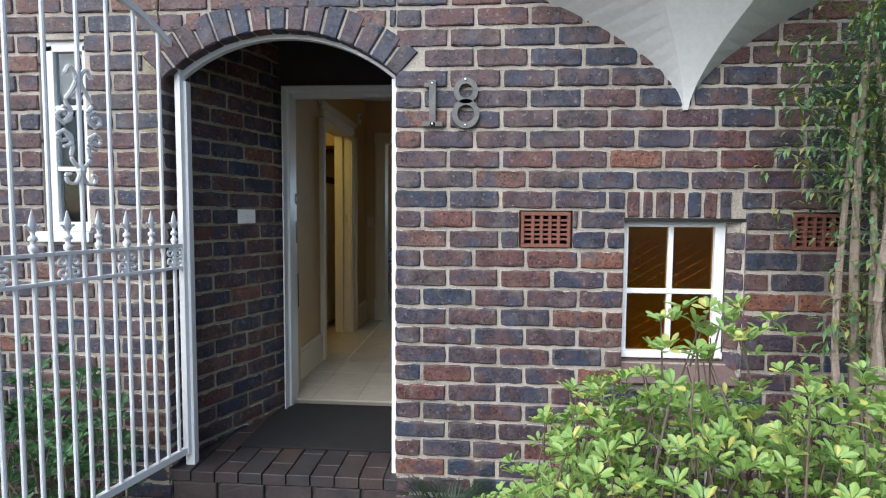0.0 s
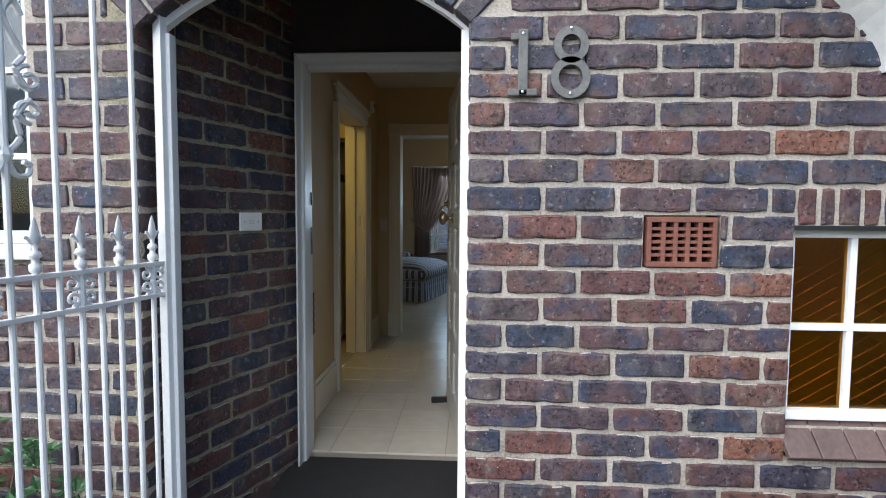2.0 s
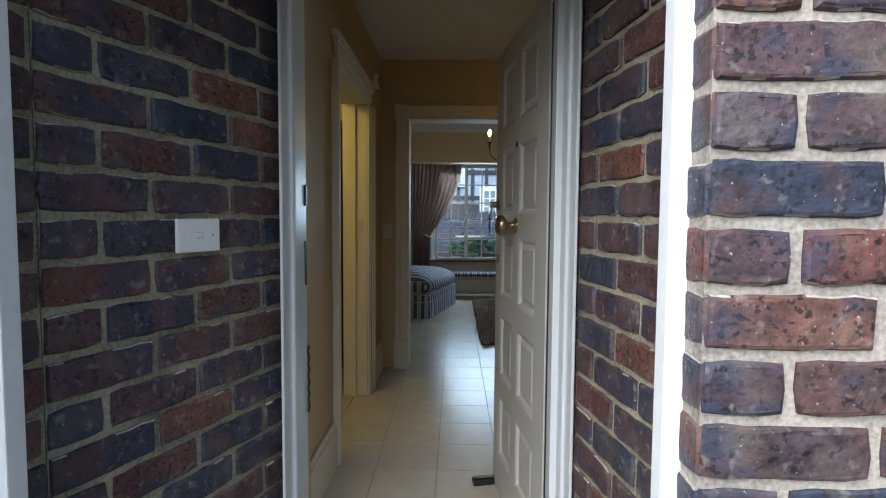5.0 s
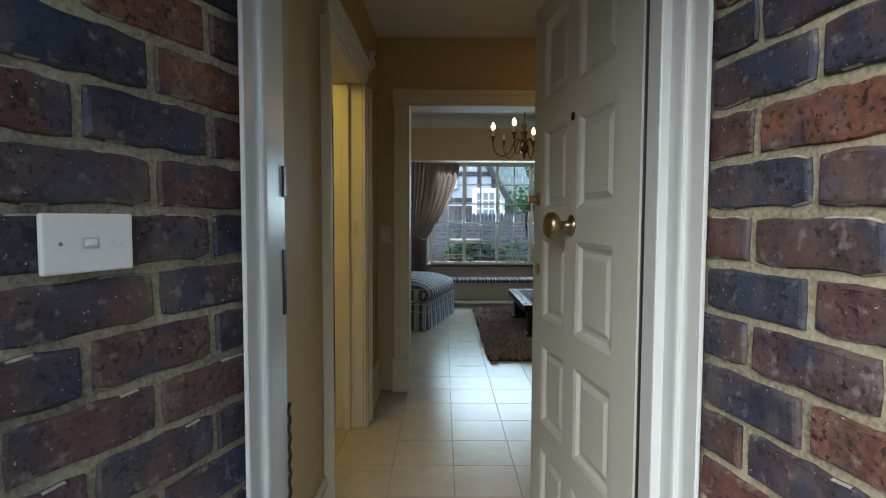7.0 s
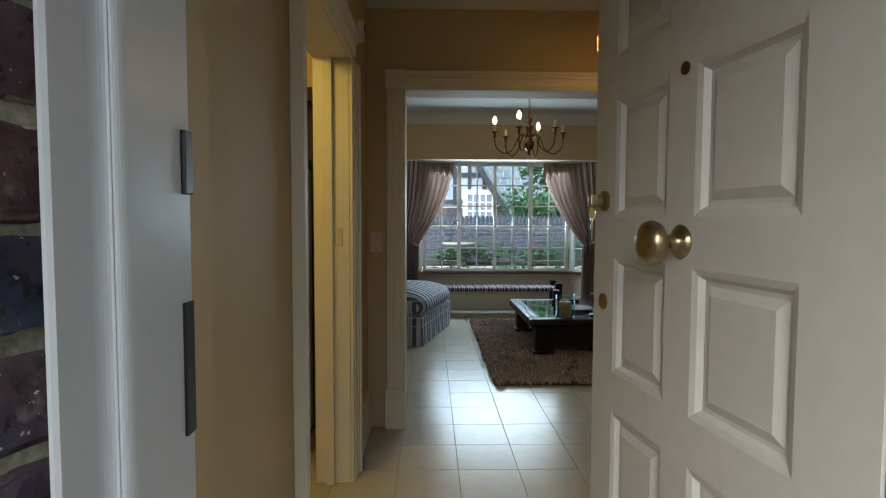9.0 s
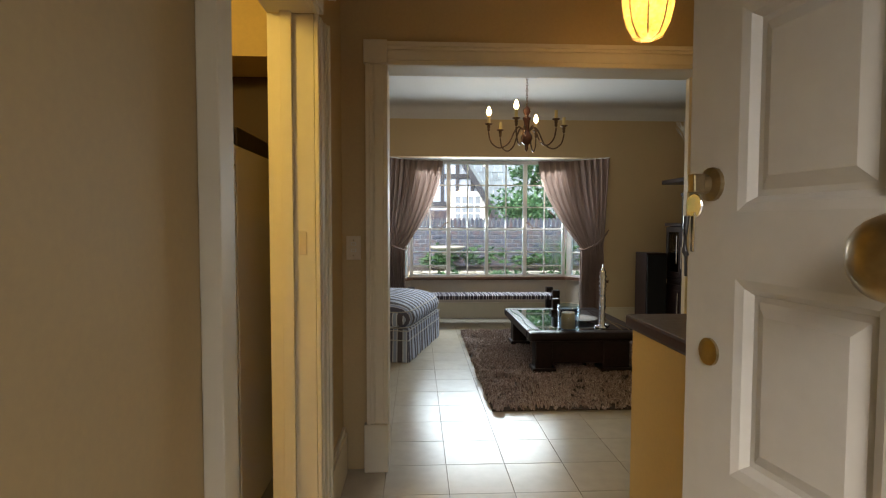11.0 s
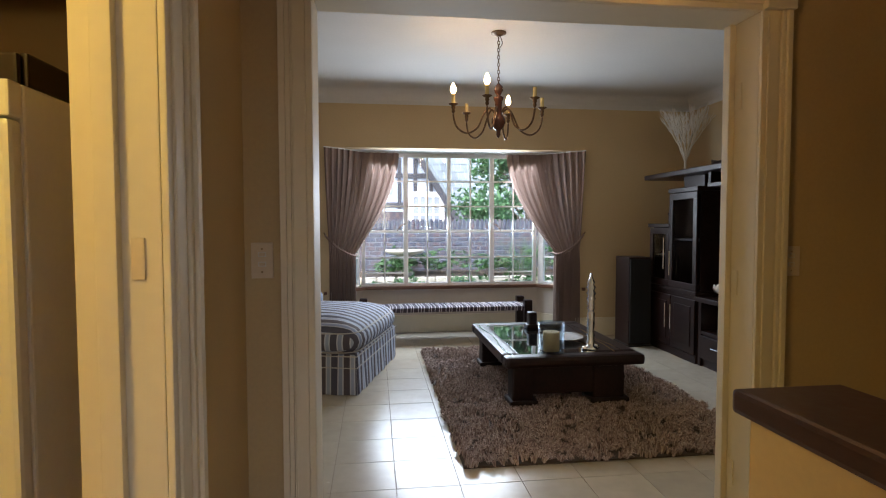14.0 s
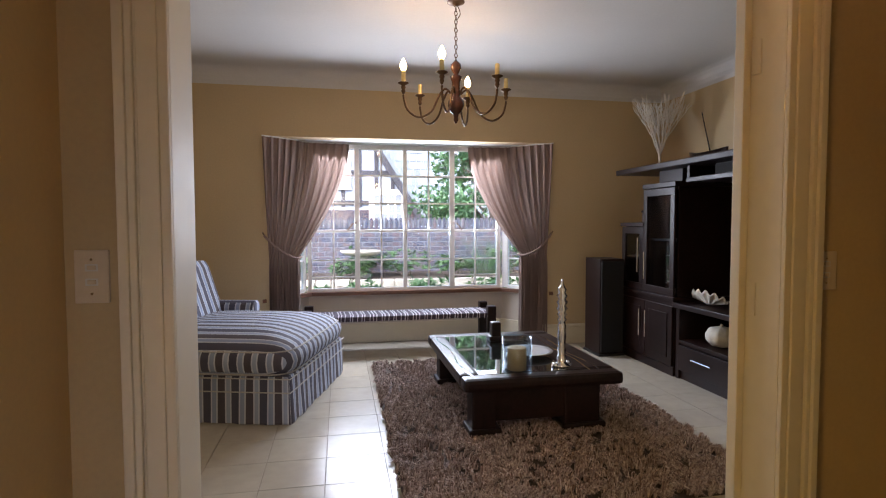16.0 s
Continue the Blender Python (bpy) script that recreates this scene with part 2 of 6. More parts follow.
def lathe(bm, profile, segments=20, m=None):
    """Turns a profile of (radius, height) round z."""
    rings = []
    for r, z in profile:
        ring = [bm.verts.new((r * math.cos(2 * math.pi * i / segments), r * math.sin(2 * math.pi * i / segments), z)) for i in range(segments)]
        rings.append(ring)
    for a, b in zip(rings, rings[1:]):
        for i in range(segments):
            bm.faces.new((a[i], a[(i + 1) % segments], b[(i + 1) % segments], b[i]))
    bm.faces.new(rings[0][::-1])
    bm.faces.new(rings[-1])
    if m:
        bmesh.ops.transform(bm, matrix=m, verts=[v for ring in rings for v in ring])
    return bm


def tube(bm, points, radius, segments=8, taper=1.0):
    """A round bar along points."""
    pts = [Vector(p) for p in points]
    rings = []
    for i, p in enumerate(pts):
        way = (pts[min(i + 1, len(pts) - 1)] - pts[max(i - 1, 0)]).normalized()
        side = way.cross(Vector((0, 0, 1)))
        if side.length < 0.01:
            side = way.cross(Vector((0, 1, 0)))
        side.normalize()
        up = side.cross(way)
        r = radius * (1 + (taper - 1) * i / max(len(pts) - 1, 1))
        rings.append([bm.verts.new(p + r * (math.cos(2 * math.pi * k / segments) * side + math.sin(2 * math.pi * k / segments) * up)) for k in range(segments)])
    for a, b in zip(rings, rings[1:]):
        for k in range(segments):
            bm.faces.new((a[k], a[(k + 1) % segments], b[(k + 1) % segments], b[k]))
    bm.faces.new(rings[0][::-1])
    bm.faces.new(rings[-1])
    return bm


def curve_points(control, steps=8):
    """A smooth line through control points."""
    c = [Vector(p) for p in control]
    c = [2 * c[0] - c[1]] + c + [2 * c[-1] - c[-2]]
    out = []
    for i in range(1, len(c) - 2):
        p0, p1, p2, p3 = c[i - 1:i + 3]
        for k in range(steps):
            t = k / steps
            out.append(0.5 * (2 * p1 + (p2 - p0) * t + (2 * p0 - 5 * p1 + 4 * p2 - p3) * t * t + (3 * p1 - p0 - 3 * p2 + p3) * t ** 3))
    return out + [c[-2]]


def panel_wall(bm, u0, u1, z0, z1, holes, put):
    """Boxes that fill a wall round its holes; put(u0, u1, z0, z1) makes each."""
    us = sorted({u0, u1, *[min(max(h[i], u0), u1) for h in holes for i in (0, 1)]})
    for a, b in zip(us, us[1:]):
        if b - a < 1e-4:
            continue
        cuts = sorted((max(h[2], z0), min(h[3], z1)) for h in holes if h[0] < (a + b) / 2 < h[1])
        z = z0
        for c, d in cuts:
            if c > z + 1e-4:
                put(a, b, z, c)
            z = max(z, d)
        if z < z1 - 1e-4:
            put(a, b, z, z1)
    return bm


def wall_x(u0, u1, y0, y1, z0, z1, holes=()):
    bm = bmesh.new()
    return panel_wall(bm, u0, u1, z0, z1, holes, lambda a, b, c, d: box(bm, a, b, y0, y1, c, d))


def wall_y(v0, v1, x0, x1, z0, z1, holes=()):
    bm = bmesh.new()
    return panel_wall(bm, v0, v1, z0, z1, holes, lambda a, b, c, d: box(bm, x0, x1, a, b, c, d))


# ---- bricks ----
COURSE, PITCH, JOINT, BED = 0.0893, 0.236, 0.012, 1.239
HEIGHT = COURSE - JOINT
brick_meshes = {}


def brick_mesh(length, height=HEIGHT, mat=None, key="wall"):
    """A worn brick, face at y 0, shared by bricks of about one length."""
    size = max(round(length / 0.002), 10)
    variant = random.randrange(5) if abs(length - (PITCH - JOINT)) < 0.012 else random.randrange(2)
    if (key, size, variant) in brick_meshes:
        return brick_meshes[key, size, variant]
    rnd = random.Random(size * 31 + variant)
    bm, loops = bmesh.new(), []
    segs = max(2, min(7, int(length / 0.03)))
    outline = [(length * i / segs, 0) for i in range(segs)] + [(length, 0), (length, height * 0.5)] + [(length * i / segs, height) for i in range(segs, 0, -1)] + [(0, height), (0, height * 0.5)]
    wobble = [(rnd.uniform(-0.0026, 0.0026), rnd.uniform(-0.0026, 0.0026)) for _ in outline]
    for inset, y in ((0.0012, 0.06), (0.0012, 0.006), (0.004, 0.0016), (0.0085, rnd.uniform(-0.001, 0.001))):
        ring = []
        for (u, z), (du, dz) in zip(outline, wobble):
            cu, cz = u + du, z + dz
            cu += inset if u < 0.001 else -inset if u > length - 0.001 else 0
            cz += inset if z < 0.001 else -inset if z > height - 0.001 else 0
            if (u < 0.001 or u > length - 0.001) and (z < 0.001 or z > height - 0.001):
                cu += 0.0022 if u < 0.001 else -0.0022
                cz += 0.0018 if z < 0.001 else -0.0018
            ring.append(bm.verts.new((cu, y + (rnd.uniform(-0.001, 0.0015) if inset > 0.005 else 0), cz)))
        loops.append(ring)
    k = len(outline)
    # mortar left on short stretches of the upper and lower arrises
    for ring, (a, b) in enumerate(zip(loops, loops[1:])):
        for i in range(k):
            face = bm.faces.new((a[i], a[(i + 1) % k], b[(i + 1) % k], b[i]))
            level = abs(outline[i][1] - outline[(i + 1) % k][1]) < 0.001
            face.material_index = int(ring == 1 and level and rnd.random() < 0.34)
    bm.faces.new(loops[-1])
    bmesh.ops.recalc_face_normals(bm, faces=bm.faces)
    me = bpy.data.meshes.new("brick")
    bm.to_mesh(me)
    bm.free()
    me.materials.append(mat or BRICK)
    me.materials.append(MORTAR if not mat or mat is BRICK else mat)
    brick_meshes[key, size, variant] = me
    return me


def lay(parent, x, y, angle, length, z0, z1, parity=0, gaps=None, mat=None):
    """Courses of stretchers as children of a wall. angle turns the wall's run from +x; gaps(za, zb) gives stretches of the run left free."""
    turn = Matrix.Rotation(radians(angle), 4, "Z")
    k0, k1 = math.floor((z0 - BED) / COURSE), math.ceil((z1 - BED) / COURSE)
    count = 0
    for k in range(k0, k1):
        za = BED + k * COURSE + JOINT / 2
        if za + HEIGHT > z1 + 0.03 or za < z0 - 0.05:
            continue
        start = -PITCH / 2 if (k + parity) % 2 else 0.0
        free = gaps(za, za + HEIGHT) if gaps else []
        u = start
        while u < length:
            spans = [(max(u, 0.0) + (0 if u <= 0 else JOINT / 2) , min(u + PITCH, length) - (JOINT / 2 if u + PITCH < length else 0))]
            for g0, g1 in free:
                spans = [s for a, b in spans for s in ((a, min(b, g0)), (max(a, g1), b)) if s[1] - s[0] > 0.022]
            for a, b in spans:
                if b - a > 0.022:
                    ob = new("brick", brick_mesh(b - a, mat=mat, key=mat.name if mat else "wall"))
                    jig = Matrix.Translation((0, random.uniform(-0.0018, 0.0018), random.uniform(-0.0016, 0.0016))) @ Matrix.Rotation(random.uniform(-0.006, 0.006), 4, "Y")
                    ob.matrix_world = Matrix.Translation((x, y, 0)) @ turn @ Matrix.Translation((a, 0, za)) @ jig
                    ob.parent = parent
                    count += 1
            u += PITCH
    return count

# ---- the shell of the house ----
FACE, CX, CZ, R_IN, R_OUT = 2.3, -0.93, 1.233, 0.812, 0.952
ground = structure("ground", boxes((-300, 300, -300, 300, -0.6, -0.19)), SOIL, "dark bare earth around the house", "ground")
floor_base = structure("floor", boxes((-3.2, 2.6, 3.262, 10.3, -0.15, -0.004)), GROUT, "cream square floor tiles with dark grout lines", "floor")
porch_floor = structure("porch_floor", boxes((-1.62, -0.2, 2.32, 3.262, -0.25, -0.047)), DARK_JOINT, "dark worn brick porch floor with a step", "floor")


def arch_gap(run0):
    def gaps(za, zb):
        zm = (za + zb) / 2 + 0.026
        if zb < 1.8:
            return []
        d = R_OUT ** 2 - (zm - CZ) ** 2
        if d <= 0 or zm < 1.86:
            return []
        h = math.sqrt(d)
        return [(CX - h - run0, CX + h - run0)]
    return gaps


WIN = (0.64, 1.137, 0.46, 1.203)
TOP = 2.85
VENTS = [(0.172, 0.412), (1.352, 1.572)]
bm = bmesh.new()
panel_wall(bm, -0.385, 2.6, -0.25, TOP, [WIN, (-0.39, 0.2, 1.835, TOP)] + [(a, b, 1.066, 1.235) for a, b in VENTS], lambda a, b, c, d: box(bm, a, b, FACE + 0.009, 2.42, c, d))
wall_right = structure("wall_front_right", bm, MORTAR, "dark plum and blue face brick wall with pale mortar", "wall")
LW = (-2.09, -1.86, 1.12, 2.02)
bm = bmesh.new()
panel_wall(bm, -3.4, -1.488, -0.25, TOP, [LW, (-2.1, -1.48, 1.835, TOP)] , lambda a, b, c, d: box(bm, a, b, FACE + 0.009, 2.42, c, d))
panel_wall(bm, -2.1, -1.488, 1.835, TOP, [LW], lambda a, b, c, d: box(bm, a, b, FACE + 0.009, 2.42, c, d))
wall_left = structure("wall_front_left", bm, MORTAR, "dark plum and blue face brick wall beside the gate", "wall")


def arch_sheet():
    """The mortar ground over the arch."""
    bm = bmesh.new()
    n = 28
    left, right = -1.488, 0.2
    xs = [left + (right - left) * i / n for i in range(n + 1)]
    low = []
    for x in xs:
        d = (R_IN + 0.006) ** 2 - (x - CX) ** 2
        low.append(max(CZ + math.sqrt(d), 1.835) if d > 0 and abs(x - CX) < 0.56 else 1.835)
    for i in range(n):
        v = [bm.verts.new((xs[j], y, z)) for j, y, z in ((i, FACE + 0.009, low[i]), (i + 1, FACE + 0.009, low[i + 1]), (i + 1, FACE + 0.009, TOP), (i, FACE + 0.009, TOP), (i, 2.42, low[i]), (i + 1, 2.42, low[i + 1]), (i + 1, 2.42, TOP), (i, 2.42, TOP))]
        for f in ((0, 1, 2, 3), (5, 4, 7, 6), (4, 5, 1, 0), (3, 2, 6, 7), (4, 0, 3, 7), (1, 5, 6, 2)):
            bm.faces.new([v[q] for q in f])
    return bm


wall_arch = structure("wall_front_arch", arch_sheet(), MORTAR, "dark face brick over a shallow segmental arch", "wall")
P_LEFT, P_RIGHT = ((-1.47, 2.54), (-1.207, 3.25)), ((-0.39, 3.25), (-0.25, 2.42))


def slanted(p, q, back, z0, z1, inset=0.009):
    """A wall slab between two plan points, its face towards the right of the run."""
    (x0, y0), (x1, y1) = p, q
    angle = math.atan2(y1 - y0, x1 - x0)
    return box(bmesh.new(), 0, math.hypot(x1 - x0, y1 - y0), inset, back, z0, z1, m=Matrix.Translation((x0, y0, 0)) @ Matrix.Rotation(angle, 4, "Z")), math.degrees(angle), math.hypot(x1 - x0, y1 - y0)


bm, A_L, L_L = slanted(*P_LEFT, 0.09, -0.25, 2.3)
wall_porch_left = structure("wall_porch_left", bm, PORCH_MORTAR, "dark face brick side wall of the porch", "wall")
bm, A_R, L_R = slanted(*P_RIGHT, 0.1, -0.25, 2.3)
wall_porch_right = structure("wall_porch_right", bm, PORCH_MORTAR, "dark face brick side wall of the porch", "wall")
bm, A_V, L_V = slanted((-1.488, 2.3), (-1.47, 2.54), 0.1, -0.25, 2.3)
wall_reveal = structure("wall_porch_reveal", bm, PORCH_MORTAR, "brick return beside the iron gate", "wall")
# ceiling and door head are coloured dark to carry the porch's shade
structure("ceiling_porch", boxes((-1.7, -0.1, 2.425, 3.24, 2.3, 2.4)), SHADE_DARK, "porch ceiling with its shade put into a near-black colour", "ceiling")
structure("wall_porch_head", boxes((-1.7, -0.1, 3.16, 3.299, 1.978, 2.299)), SHADE_DARK, "wall over the front door, porch shade in its dark colour", "wall")

HALL_TOP, LIVING_TOP = 2.465, 2.62
structure("wall_hall_front", wall_x(-3.2, 1.5, 3.3, 3.4, -0.05, 2.8, [(-1.215, -0.385, -0.1, 1.97)]), HALL_PLASTER, "ochre plastered wall around the front door", "wall")
structure("wall_hall_left", wall_y(3.4, 5.93, -1.44, -1.315, 0, 2.8, [(4.288, 5.265, -0.1, 2.01)]), HALL_PLASTER, "ochre plastered hall wall with a kitchen doorway", "wall")
structure("wall_hall_right", wall_y(3.4, 5.93, 1.4, 1.5, 0, 2.8), HALL_PLASTER, "ochre plastered hall wall", "wall")
structure("wall_living_front", wall_x(-3.2, 2.6, 5.93, 6.01, 0, 2.8, [(-1.12, 0.535, -0.1, 2.02)]), HALL_PLASTER, "ochre plastered wall around the wide living room opening", "wall")
structure("wall_living_inner", wall_x(-3.2, 2.6, 6.014, 6.1, 0, 2.8, [(-1.12, 0.535, -0.1, 2.02)]), LIVING_PLASTER, "beige plastered wall around the wide opening", "wall")
structure("ceiling_hall", boxes((-1.315, 1.4, 3.4, 5.93, HALL_TOP, HALL_TOP + 0.1)), CEILING_PAINT, "plain white hall ceiling", "ceiling")
structure("ceiling_kitchen", boxes((-3.1, -1.44, 3.4, 5.93, 2.38, 2.5)), CEILING_PAINT, "plain kitchen ceiling", "ceiling")
structure("wall_kitchen_left", boxes((-3.2, -3.1, 3.4, 5.93, 0, 2.8)), HALL_PLASTER, "yellow plastered kitchen wall", "wall")
structure("wall_living_left", boxes((-2.7, -2.6, 6.1, 9.8, 0, 2.8)), LIVING_PLASTER, "beige plastered living room wall", "wall")
structure("wall_living_right", boxes((2.6, 2.7, 6.1, 9.8, 0, 2.8)), LIVING_PLASTER, "beige plastered living room wall", "wall")
structure("ceiling_living", boxes((-2.6, 2.6, 6.1, 9.8, LIVING_TOP, LIVING_TOP + 0.1)), CEILING_PAINT, "white living room ceiling", "ceiling")
BAY = [(-1.36, 9.8), (-1.03, 10.24), (1.0, 10.24), (1.34, 9.8)]
structure("wall_living_back", wall_x(-2.7, 2.7, 9.8, 9.95, 0, 2.8, [(-1.36, 1.34, -0.1, 2.03)]), LIVING_PLASTER, "beige plastered wall around the bay window", "wall")


def bay_prism(grow, z0, z1):
    """A flat slab in the plan of the bay, grown outwards."""
    bm = bmesh.new()
    pts = [(-1.36 + 0.11 - grow, 9.952), (-1.03 - grow, 10.24 + grow), (1.0 + grow, 10.24 + grow), (1.34 - 0.11 + grow, 9.952)]
    low = [bm.verts.new((x, y, z0)) for x, y in pts]
    high = [bm.verts.new((x, y, z1)) for x, y in pts]
    bm.faces.new(low[::-1])
    bm.faces.new(high)
    for i in range(4):
        bm.faces.new((low[i], low[(i + 1) % 4], high[(i + 1) % 4], high[i]))
    return bm


structure("ceiling_bay", bay_prism(0.12, 2.032, 2.15), CEILING_PAINT, "white soffit of the bay window", "ceiling")
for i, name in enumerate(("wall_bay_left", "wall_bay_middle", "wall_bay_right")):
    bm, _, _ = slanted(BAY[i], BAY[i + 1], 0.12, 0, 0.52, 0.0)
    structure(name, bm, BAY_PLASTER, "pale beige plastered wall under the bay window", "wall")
structure("floor_bay", bay_prism(0.05, -0.15, -0.002), GROUT, "tiled floor of the bay", "floor")
structure("roof", boxes((-3.4, 2.75, 3.3, 10.0, 2.8, 2.95)), SHADE_DARK, "flat dark roof slab over the house", "roof")
structure("wall_side_left", boxes((-3.4, -3.2, 2.42, 6.1, -0.25, 2.8)), MORTAR, "plain outer side wall", "wall")
structure("wall_side_right", boxes((1.5, 1.6, 2.42, 5.93, -0.25, 2.8)), MORTAR, "plain outer side wall", "wall")

# ---- the front: gate, window, door ----
LEAF_LIGHT = material("azalea_leaf", rough=0.4, vary=0.15, scale=9, fine=60, bump=0.1, per_island=True, through_light=0.3, ramp=[(0.2, 0.33, 0.08), (0.31, 0.46, 0.11), (0.25, 0.41, 0.12), (0.38, 0.52, 0.15), (0.22, 0.36, 0.1), (0.33, 0.48, 0.14), (0.6, 0.55, 0.15)])
LEAF_DARK = material("garden_leaf", rough=0.45, vary=0.2, scale=5, fine=50, bump=0.1, per_island=True, through_light=0.3, ramp=[(0.03, 0.09, 0.03), (0.05, 0.13, 0.045), (0.07, 0.17, 0.06), (0.1, 0.21, 0.08)])
LEAF_NANDINA = material("nandina_leaf", rough=0.45, vary=0.2, scale=5, fine=50, bump=0.1, per_island=True, through_light=0.3, ramp=[(0.1, 0.2, 0.06), (0.13, 0.26, 0.12), (0.16, 0.24, 0.07), (0.3, 0.28, 0.08)])
GRASS = material("dark_grass_blade", rough=0.5, vary=0.2, per_island=True, ramp=[(0.01, 0.025, 0.012), (0.02, 0.045, 0.02), (0.03, 0.06, 0.02)])
BARK = material("grey_brown_bark", (0.15, 0.11, 0.08), 0.85, vary=0.4, scale=12, fine=80, bump=0.6)
CANE = material("pale_cane", (0.3, 0.235, 0.18), 0.7, vary=0.35, scale=12, fine=90, bump=0.4)


def leaf(bm, at, way, up, length, width, droop=0.15):
    """A bent leaf blade of four triangles with a folded midrib."""
    way, up = way.normalized(), up.normalized()
    side = way.cross(up)
    if side.length < 0.05:
        side = way.cross(Vector((0.3, 1, 0.2)))
    side.normalize()
    up = side.cross(way)
    a, m, b = at, at + way * length * 0.55 + up * length * 0.05, at + way * length - up * length * droop
    l, r = m + side * width * 0.5 + up * width * 0.15, m - side * width * 0.5 + up * width * 0.15
    va, vm, vb, vl, vr = [bm.verts.new(p) for p in (a, m, b, l, r)]
    for f in ((va, vr, vm), (va, vm, vl), (vm, vr, vb), (vm, vb, vl)):
        bm.faces.new(f)


def round_leaf(bm, at, way, up, length, width, droop=0.15):
    """A broad blunt leaf, folded along its midrib."""
    way, up = way.normalized(), up.normalized()
    side = way.cross(up)
    if side.length < 0.05:
        side = way.cross(Vector((0.3, 1, 0.2)))
    side.normalize()
    up = side.cross(way)
    spine = [bm.verts.new(at + way * length * k + up * length * (0.1 * k - droop * k * k)) for k in (0.0, 0.4, 0.75, 1.0)]
    for s in (1, -1):
        rim = [bm.verts.new(at + way * length * k + side * s * width * w + up * (length * (0.1 * k - droop * k * k) + width * 0.16)) for k, w in ((0.38, 0.36), (0.7, 0.5), (0.92, 0.27))]
        for f in ((spine[0], spine[1], rim[0]), (spine[1], spine[2], rim[1], rim[0]), (spine[2], spine[3], rim[2], rim[1])):
            bm.faces.new(f if s > 0 else f[::-1])


def shrub(name, m, label, category, crown, whorls, mat, size, leaves=7, width=0.42, stems=9, bark=BARK, height_of_stem=0.1, rnd_seed=1, blade=leaf):
    """A shrub: stems that rise from one foot to whorls of leaves spread through an uneven crown. crown(rnd) gives a point."""
    rnd = random.Random(rnd_seed)
    top = thing(name, m, label, category)
    crown_bm, stem_bm = bmesh.new(), bmesh.new()
    for i in range(whorls):
        p = Vector(crown(rnd))
        out = Vector((p.x * 0.5 + rnd.uniform(-0.3, 0.3), p.y * 0.5 + rnd.uniform(-0.3, 0.3), rnd.uniform(0.35, 1.0))).normalized()
        k0 = rnd.uniform(0, 6.28)
        for k in range(leaves):
            a = k0 + k * 2.4
            flat = Vector((math.cos(a), math.sin(a), 0))
            lean = (flat - out * flat.dot(out)).normalized() * rnd.uniform(0.6, 1.0) + out * rnd.uniform(0.25, 0.8)
            blade(crown_bm, p + lean * 0.006, lean, out, size * rnd.uniform(0.65, 1.15), size * width * rnd.uniform(0.8, 1.15), rnd.uniform(0.0, 0.25))
        if i % max(1, whorls // stems) == 0:
            foot = Vector((rnd.uniform(-0.12, 0.12), rnd.uniform(-0.1, 0.1), 0))
            bend = foot.lerp(p, 0.5) + Vector((rnd.uniform(-0.06, 0.06), rnd.uniform(-0.06, 0.06), -0.05))
            part("stem", tube(bmesh.new(), curve_points([foot, bend, p], 5), 0.009, 6, 0.3), bark, top)
        elif i % 3 == 0:
            q = p + Vector((rnd.uniform(-0.05, 0.05), rnd.uniform(-0.05, 0.05), -rnd.uniform(0.1, 0.25)))
            tube(stem_bm, [q, p], 0.003, 5, 0.6)
    tagged(part("foliage", crown_bm, mat, top), kind="stuff")
    tagged(part("twig_work", stem_bm, bark, top), kind="stuff")
    return top


AZALEA_TOP = ((-0.85, 0.2), (-0.69, 0.58), (-0.5, 0.9), (-0.37, 0.99), (-0.24, 1.02), (-0.05, 0.93), (0.08, 1.06), (0.3, 1.04), (0.6, 0.97), (0.95, 0.7))


def azalea_crown(rnd):
    """Points near the skin of a broad uneven mound with hollows, and two long shoots before the window."""
    while True:
        x, y, z = rnd.uniform(-0.85, 0.95), rnd.uniform(-0.34, 0.4), rnd.uniform(0.05, 1.25)
        k = next(i for i in range(1, len(AZALEA_TOP)) if x <= AZALEA_TOP[i][0] or i == len(AZALEA_TOP) - 1)
        (xa, za), (xb, zb) = AZALEA_TOP[k - 1], AZALEA_TOP[k]
        rim = za + (zb - za) * (x - xa) / (xb - xa) + 0.05 * noise.noise(Vector((x * 7, y * 7, 1.0)))
        h = rim * (1 - 0.3 * (abs(y) / 0.4) ** 2.2) - 0.12 * max(0.0, -y) / 0.34
        if h * 0.5 < z < h and noise.noise(Vector((x * 6, y * 6, z * 6))) > -0.12:
            return x, y, z
        if 0.95 < z < 1.19 and abs(y) < 0.1 and (abs(x + 0.22) < 0.045 or abs(x + 0.05 + 0.3 * (1.19 - z)) < 0.09 and z > 1.06) and rnd.random() < 0.5:
            return x, y, z


shrub("azalea_bush", pose(0.7, 1.2, -0.19), "broad light green azalea bush with yellowing leaf tips", "bush", azalea_crown, 2000, LEAF_LIGHT, 0.038, 7, 0.44, rnd_seed=4, stems=22, blade=round_leaf)


